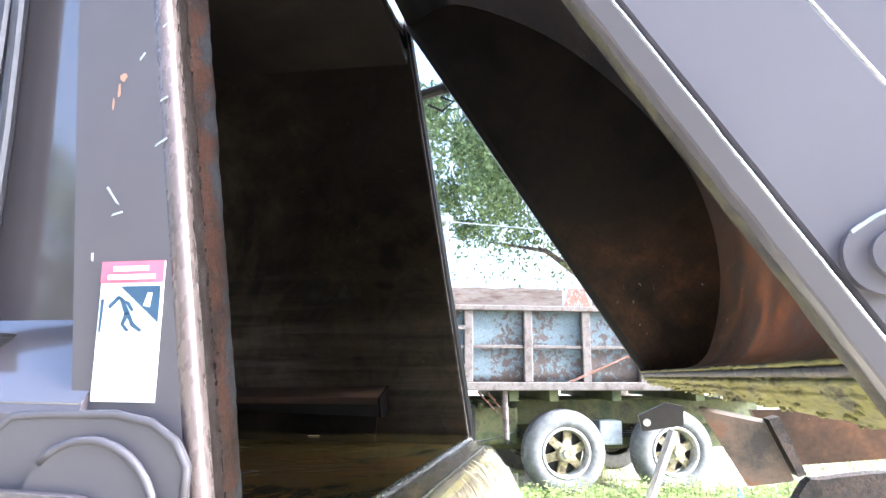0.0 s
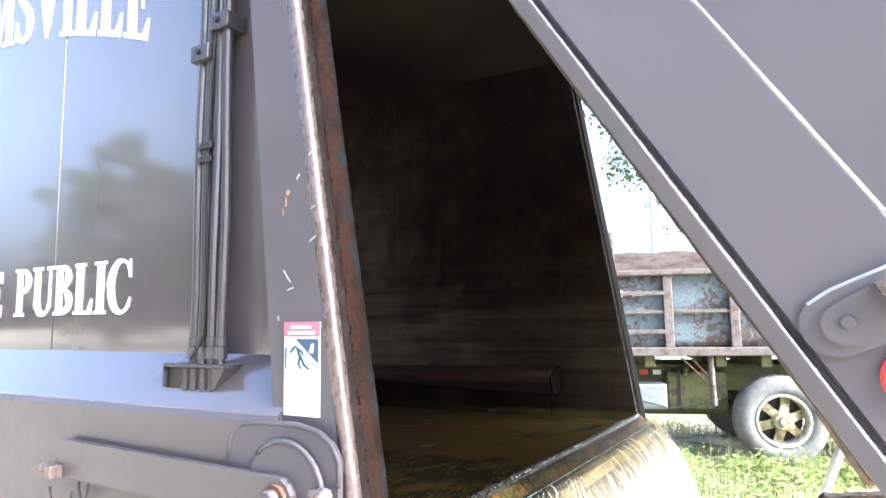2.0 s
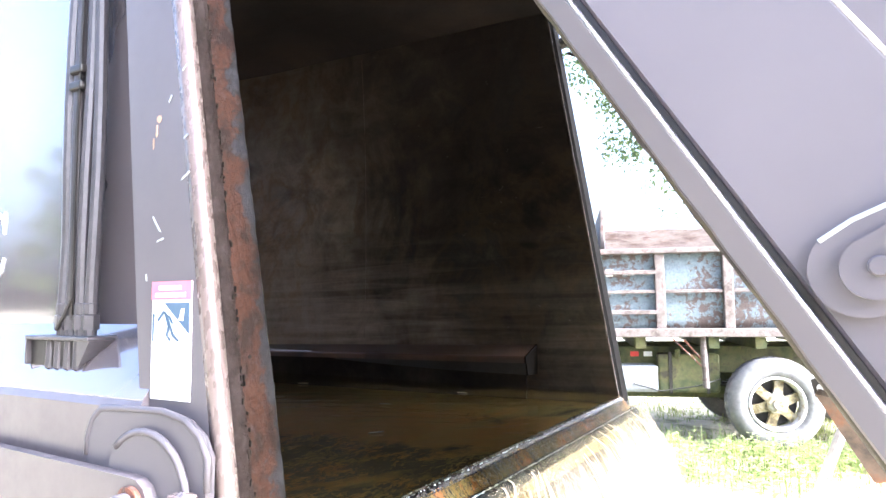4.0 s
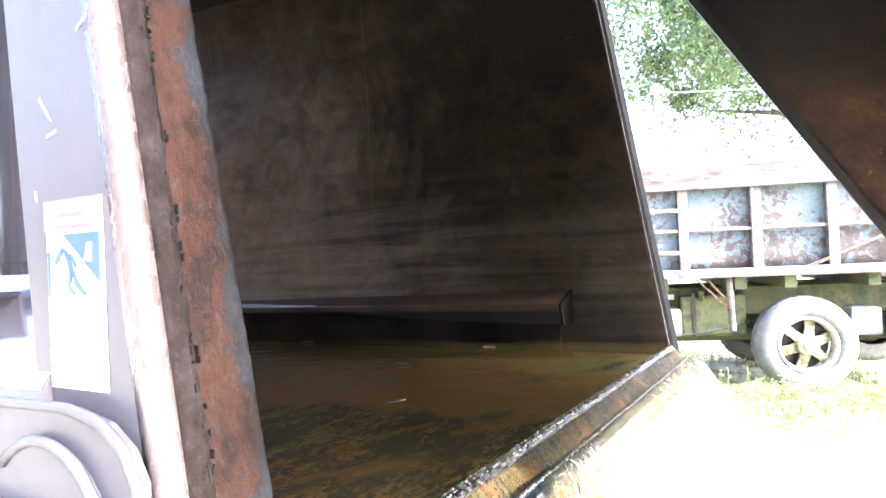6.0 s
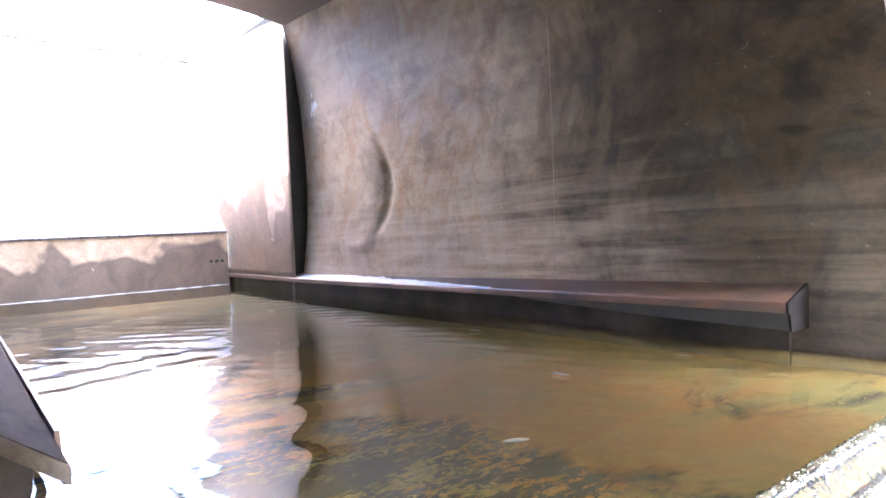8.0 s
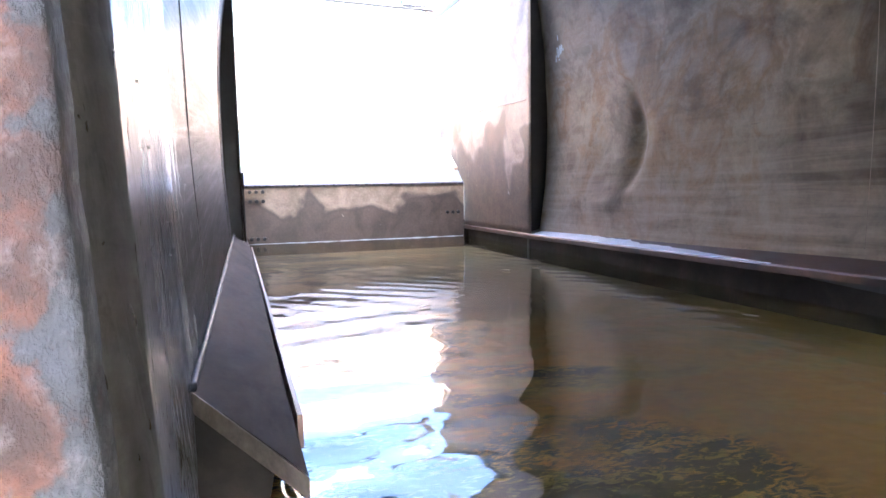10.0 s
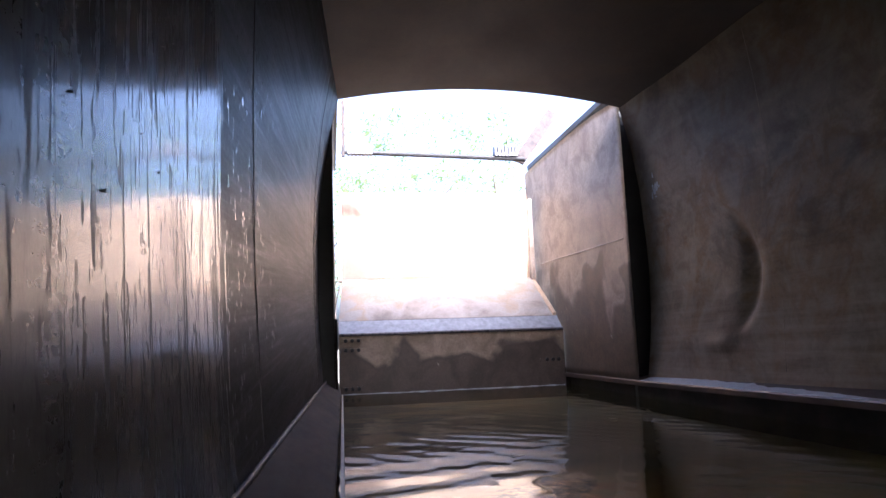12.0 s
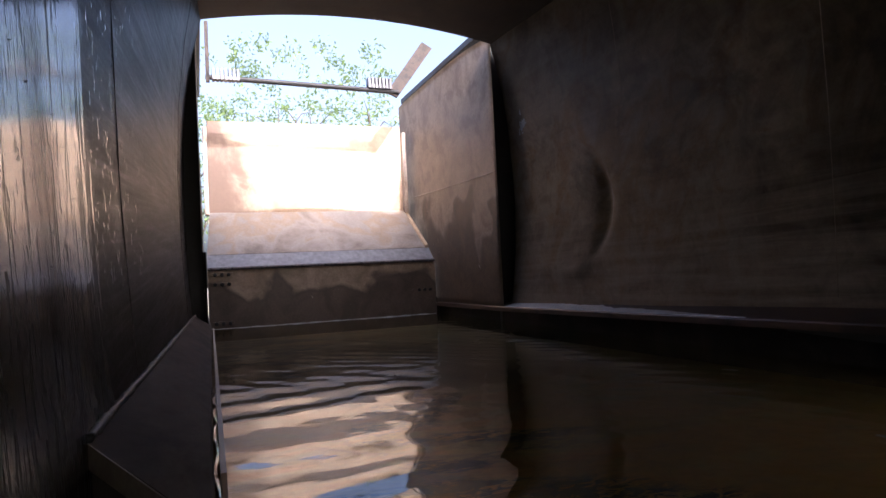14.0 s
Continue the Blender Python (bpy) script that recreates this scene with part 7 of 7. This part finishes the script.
# olive tank, and an added sheet that shuts out the bright ground under the bed
bm = bmesh.new()
add_box(bm, -0.68, 0.02, 0.42, 0.60, 0.56, 1.02, 0.03)
tank = dpart("fuel_tank", bm, M_CHASSIS, "olive steel tank under the bed")
bm = bmesh.new()
add_tube(bm, [(-0.46, 0.42, 0.98), (-0.46, 0.36, 1.04), (-0.46, 0.36, 1.07)], 0.03, 10)
dpart("filler_neck", bm, M_CHASSIS, "", False, tank)
for x0 in (-0.56, -0.14):
    bm = bmesh.new()
    add_box(bm, x0, x0 + 0.04, 0.405, 0.42, 0.55, 1.04, 0.004)
    dpart("tank_strap", bm, M_BLACK, "", False, tank)
bm = bmesh.new()
add_box(bm, -1.3, 3.2, 0.76, 0.80, 0.46, 1.10, 0.01)
dpart("backing_sheet", bm, M_CHASSIS, "added dark olive sheet that closes the view under the bed")
for x in (0.514, 1.90):
    bm = bmesh.new()
    add_tube(bm, [(x, 0.2, 0.5), (x, 2.05, 0.5)], 0.09, 12)
    dpart("axle", bm, M_BLACK)
    bm = bmesh.new()
    for k in range(5):
        add_box(bm, x - 0.50 + 0.06 * k, x + 0.50 - 0.06 * k, 0.60, 0.68, 0.62 + 0.028 * k, 0.644 + 0.028 * k, 0.003)
    dpart("leaf_spring", bm, M_BLACK)


def lathe(bm, prof, seg, cx, cy, cz):
    """Turn a profile of (radius, depth) about an axle along y."""
    loops = []
    for k in range(seg + 1):
        a = 2 * math.pi * k / seg
        loops.append([(cx + r * math.cos(a), cy + d, cz + r * math.sin(a)) for r, d in prof])
    rings = [[bm.verts.new(p) for p in lp] for lp in loops[:-1]]
    n = len(prof)
    for k in range(seg):
        a, b = rings[k], rings[(k + 1) % seg]
        for i in range(n - 1):
            bm.faces.new((a[i], a[i + 1], b[i + 1], b[i]))


for wx in (0.514, 1.90):
    for wy, sg in ((0.02, 1), (2.25, -1)):
        bm = bmesh.new()
        prof = [(0.30, 0.02), (0.315, -0.005), (0.36, -0.018), (0.43, -0.012), (0.465, 0.01), (0.495, 0.045), (0.505, 0.09), (0.505, 0.22), (0.49, 0.26), (0.44, 0.28), (0.30, 0.27)]
        lathe(bm, [(r, d * sg) for r, d in prof], 48, wx, wy, 0.50)
        tyre = dpart("wheel", bm, M_TYRE, "dusty grey worn truck tyre", True)
        bm = bmesh.new()
        for k in range(48):
            a = 2 * math.pi * k / 48
            c, s = math.cos(a), math.sin(a)
            vs = [bm.verts.new((wx + c * r - s * t, wy + d * sg, 0.50 + s * r + c * t)) for r in (0.49, 0.511) for d in (0.085, 0.21) for t in (-0.013, 0.013)]
            for f in ((0, 1, 3, 2), (4, 6, 7, 5), (0, 4, 5, 1), (2, 3, 7, 6), (0, 2, 6, 4), (1, 5, 7, 3)):
                bm.faces.new([vs[i] for i in f])
        dpart("tread", bm, M_TYRE, "", False, tyre)
        bm = bmesh.new()
        lathe(bm, [(0.302, 0.012 * sg), (0.300, -0.006 * sg), (0.285, -0.012 * sg), (0.268, 0.0), (0.262, 0.05 * sg), (0.255, 0.14 * sg)], 40, wx, wy, 0.50)
        dpart("rim", bm, M_RIM, "dirty white wheel rim", True, tyre)
        bm = bmesh.new()
        for k in range(6):
            a = 2 * math.pi * (k + 0.3) / 6
            c, s = math.cos(a), math.sin(a)
            lp = []
            for r, hw, d in ((0.08, 0.055, 0.02), (0.16, 0.045, 0.05), (0.262, 0.05, 0.09)):
                lp.append([(wx + c * r - s * t, wy + dd * sg, 0.50 + s * r + c * t) for t, dd in ((-hw, d), (hw, d), (hw, d + 0.05), (-hw, d + 0.05))])
            add_prism(bm, lp)
        dpart("spokes", bm, M_HUB, "yellowed cast spokes", False, tyre)
        bm = bmesh.new()
        add_disc(bm, (wx, wy + 0.03 * sg, 0.50), (0, -sg, 0), 0.105, 0.10, 20)
        add_disc(bm, (wx, wy - 0.035 * sg, 0.50), (0, -sg, 0), 0.055, 0.06, 16)
        dpart("hub", bm, M_HUB, "", False, tyre)
        bm = bmesh.new()
        add_disc(bm, (wx, wy + 0.17 * sg, 0.50), (0, -sg, 0), 0.25, 0.03, 24)
        dpart("brake_drum", bm, M_BLACK, "", False, tyre)
bm = bmesh.new()
add_box(bm, 1.06, 1.36, 0.35, 0.6, 0.55, 0.85, 0.02)
dpart("suspension_block", bm, M_BOX)
bm = bmesh.new()
add_box(bm, -4.4, -1.5, 0.05, 2.2, 1.05, 2.6, 0.12)
add_box(bm, -6.0, -4.4, 0.25, 2.0, 1.0, 1.9, 0.15)
dpart("cab", bm, M_CHASSIS)
for wy in (0.15, 1.85):
    bm = bmesh.new()
    add_disc(bm, (-5.0, wy + 0.12, 0.5), (0, 1 if wy > 1 else -1, 0), 0.5, 0.26, 32, 0.27)
    dpart("front_wheel", bm, M_TYRE)

# ---- trees ----
def leaf_cloud(bm, centres, per, size, rnd, flat=0.75):
    for c, r in centres:
        for _ in range(per):
            d = Vector((rnd.gauss(0, 1), rnd.gauss(0, 1), rnd.gauss(0, flat)))
            d = d.normalized() * r * (0.35 + 0.65 * rnd.random() ** 0.5)
            p = Vector(c) + d
            a = Vector((rnd.gauss(0, 1), rnd.gauss(0, 1), rnd.gauss(0, 0.6))).normalized()
            b = a.orthogonal().normalized()
            b.rotate(Matrix.Rotation(rnd.random() * 6.3, 3, a))
            c2 = a.cross(b)
            s = size * (0.6 + 0.8 * rnd.random())
            vs = [bm.verts.new(p + b * s * i + c2 * s * 0.5 * j + a * s * 0.15 * k) for i, j, k in ((-1, 0, 0), (0, 1, 1), (1, 0, 0), (0, -1, 1))]
            bm.faces.new(vs)


def make_tree(label, seed, height, spread, base, clumps, per, leaf, low, leaves=M_LEAF):
    rnd = random.Random(seed)
    t = thing("tree", label, "tree")
    bm = bmesh.new()
    lean = Vector((rnd.uniform(-0.4, 0.4), rnd.uniform(-0.4, 0.4), 0))
    top = Vector((0, 0, height * 0.72)) + lean
    add_tube(bm, [Vector((0, 0, -0.1)), Vector((0, 0, 0.3)), top * 0.3, top * 0.6, top], [base * 1.4, base, base * 0.85, base * 0.55, base * 0.15], 12)
    tips = []
    for k in range(11):
        h = 0.32 + 0.6 * k / 11
        a = k * 2.4 + rnd.random()
        st = top * h
        ln = spread * (0.95 - 0.5 * h) * rnd.uniform(0.8, 1.15)
        e = st + Vector((math.cos(a) * ln, math.sin(a) * ln, height * 0.16 * rnd.uniform(0.2, 1.3)))
        mid = (st + e) / 2 + Vector((0, 0, height * 0.05))
        add_tube(bm, [st, mid, e], [base * 0.4, base * 0.22, base * 0.06], 7)
        tips += [(mid, spread * 0.22), (e, spread * 0.26)]
    part("trunk", bm, M_BARK, t, "", True)
    bm = bmesh.new()
    cs = [(c, r) for c, r in tips]
    for _ in range(clumps):
        a, z = rnd.random() * 6.283, low + (height - low) * rnd.random() ** 0.9
        q = (z - low) / (height - low)
        rr = spread * math.sqrt(max(0.05, 1 - (2 * q - 0.75) ** 2 * 0.8)) * rnd.random() ** 0.4
        cs.append((Vector((math.cos(a) * rr, math.sin(a) * rr, z)) + lean * q, spread * rnd.uniform(0.07, 0.16)))
    leaf_cloud(bm, cs, per, leaf, rnd)
    ob = new("crown", mesh_of("crown", bm, leaves, False, False))
    ob.parent = t
    tagged(ob, "uneven green leafy crown")
    return t


oak = make_tree("tall leafy oak with hanging moss behind the dump truck", 3, 13.5, 7.6, 0.42, 330, 250, 0.088, 5.7)
oak.matrix_world = pose(1.9, 21.5, 0, 0, 0, 20)
oak["group"] = "yard trees"
thin = make_tree("thin leafy tree beyond the truck's front", 8, 13.0, 4.2, 0.12, 36, 34, 0.10, 3.0, M_PALELEAF)
thin.matrix_world = pose(-42, 0.5, 0, 0, 0, 60)
thin["group"] = "yard trees"
for x, y, rz, sc in ((-40, 11.5, 140, 1.3), (-48, 6.0, 250, 1.5), (-45, -7, 10, 1.1), (-52, 2.5, 33, 1.6), (-55, 10, 75, 1.75)):
    c = copy_thing(thin, pose(x, y, 0, 0, 0, rz))
    c.scale = (sc, sc, sc)
hedge = make_tree("broad leafy tree with a low crown across the yard", 17, 14.5, 5.6, 0.35, 130, 110, 0.19, 0.8)
hedge.matrix_world = pose(-6, -34, 0, 0, 0, 30)
hedge["group"] = "yard trees"
for x, y, rz, sc in ((-14, -33, 70, 0.95), (-23, -35, 160, 1.05), (2, -36, 250, 0.9), (10, -33, 310, 1.0), (-33, -31, 15, 1.1), (-44, -28, 100, 1.1), (18, -35, 200, 0.95)):
    c = copy_thing(hedge, pose(x, y, 0, 0, 0, rz))
    c.scale = (sc, sc, sc)

# utility pole and wire
pole = thing("utility_pole", "thin pale utility pole with a wire behind the trucks", "pole", pose(-2.45, 14.5, 0))
bm = bmesh.new()
add_tube(bm, [(0, 0, 0), (0, 0, 5.2)], [0.07, 0.05], 10)
part("pole_shaft", bm, M_BOX, pole)
bm = bmesh.new()
add_tube(bm, [(0, 0, 5.0), (2.5, 0.3, 4.75), (6, 0.6, 4.8), (12, 1.2, 5.4)], 0.012, 6)
part("wire", bm, M_BOX, pole)
bm = bmesh.new()
add_box(bm, -0.12, 0.14, -0.07, 0.07, 4.98, 5.14, 0.02)
part("pole_cap", bm, M_BOX, pole)

# ---- grass and weeds ----
def blades(rnd, n, area, h0, h1, width, dens=None):
    vs, fs = [], []
    for _ in range(n):
        x = area[0] + (area[1] - area[0]) * rnd.random()
        y = area[2] + (area[3] - area[2]) * rnd.random()
        if dens and rnd.random() > dens(x, y):
            continue
        h = h0 + (h1 - h0) * rnd.random() ** 2
        a = rnd.random() * 6.283
        c, s = math.cos(a), math.sin(a)
        lean = h * rnd.uniform(0.1, 0.7)
        b = rnd.random() * 6.283
        lx, ly = math.cos(b) * lean, math.sin(b) * lean
        w = width * rnd.uniform(0.6, 1.3)
        k = len(vs)
        vs += [(x - c * w, y - s * w, 0), (x + c * w, y + s * w, 0), (x + c * w * 0.7 + lx * 0.4, y + s * w * 0.7 + ly * 0.4, h * 0.6), (x - c * w * 0.7 + lx * 0.4, y - s * w * 0.7 + ly * 0.4, h * 0.6), (x + lx, y + ly, h)]
        fs += [(k, k + 1, k + 2, k + 3), (k + 3, k + 2, k + 4)]
    return vs, fs


rnd = random.Random(21)
vs, fs = blades(rnd, 110000, (-3.5, 9.0, 2.0, 13.0), 0.03, 0.12, 0.005, lambda x, y: 0.45 - 0.4 * ease((6.4 - y) / 1.5) + 0.9 * noise.noise((x * 0.9, y * 0.9, 7)))
me = bpy.data.meshes.new("grass")
me.from_pydata(vs, [], fs)
me.materials.append(M_GRASS)
tagged(new("grass", me), "short sunlit yard grass", "grass", kind="stuff")

vs, fs = [], []
for _ in range(9000):
    x, y = rnd.uniform(-2.2, 5.5), rnd.uniform(3.0, 8.6)
    if y - 7.0 - 0.35 * x > 0.25 or rnd.random() > 0.20 + 0.9 * noise.noise((x * 1.1, y * 1.1, 2)) + 0.26 * (y - 5.5):
        continue
    h = rnd.uniform(0.04, 0.12) if rnd.random() < 0.6 else rnd.uniform(0.08, 0.30)
    for _ in range(rnd.randint(5, 11)):
        a, t = rnd.random() * 6.283, rnd.random()
        px, py, pz = x + rnd.gauss(0, 0.06), y + rnd.gauss(0, 0.06), h * (0.3 + 0.8 * t)
        s = rnd.uniform(0.022, 0.05)
        c, sn = math.cos(a), math.sin(a)
        up = rnd.uniform(-0.2, 0.6)
        k = len(vs)
        vs += [(px, py, pz), (px + c * s - sn * s * 0.5, py + sn * s + c * s * 0.5, pz + up * s), (px + c * 2 * s, py + sn * 2 * s, pz + up * s * 1.3), (px + c * s + sn * s * 0.5, py + sn * s - c * s * 0.5, pz + up * s)]
        fs.append((k, k + 1, k + 2, k + 3))
    k = len(vs)
    vs += [(x - 0.004, y, 0), (x + 0.004, y, 0), (x + 0.003, y, h), (x - 0.003, y, h)]
    fs.append((k, k + 1, k + 2, k + 3))
me = bpy.data.meshes.new("weeds")
me.from_pydata(vs, [], fs)
me.materials.append(M_WEED)
tagged(new("weeds", me), "leafy green weeds beside the dump truck", "weeds", kind="stuff")

# pale leaves adrift on the water
rnd = random.Random(5)
for x, y, a in ((-0.62, 1.55, 0.2), (-0.30, 1.05, 1.1), (-1.4, 1.9, 0.4), (-2.0, 0.9, 2.0), (-0.5, 2.0, 0.1), (-2.8, 1.6, 0.9)):
    bm = bmesh.new()
    add_grid(bm, lambda u, v: ((u - 0.5) * 0.055, (v - 0.5) * 0.022 * (1 - (2 * u - 1) ** 2 * 0.85), 0.003 + 0.003 * (2 * v - 1) ** 2), 8, 4)
    bmesh.ops.solidify(bm, geom=bm.faces[:], thickness=0.0008)
    ob = new("fallen_leaf", mesh_of("fallen_leaf", bm, M_DEADLEAF))
    ob.matrix_world = pose(x, y, water_z(x) + 0.001, 0, 0, math.degrees(a))
    tagged(ob, "pale dead leaf floating on the brown water", "leaf", "floating leaves")

# blue bottle lying upright in the grass
M_BOTTLE = plain("blue_plastic", (0.16, 0.42, 0.72), 0.25, 0, 0.05, 30, 0.15)
bottle = thing("bottle", "small pale blue plastic bottle standing in the grass", "bottle", pose(2.33, 7.1, 0))
bm = bmesh.new()
prof = [(0.030, 0.0), (0.037, 0.008), (0.037, 0.15), (0.033, 0.18), (0.016, 0.215), (0.014, 0.235)]
add_prism(bm, [[(r * math.cos(a), r * math.sin(a), z) for a in (6.2832 * k / 16 for k in range(16))] for r, z in prof])
part("bottle_body", bm, M_BOTTLE, bottle, "", True)
bm = bmesh.new()
add_disc(bm, (0, 0, 0.244), (0, 0, 1), 0.018, 0.018, 16)
part("bottle_cap", bm, M_WHITE, bottle)
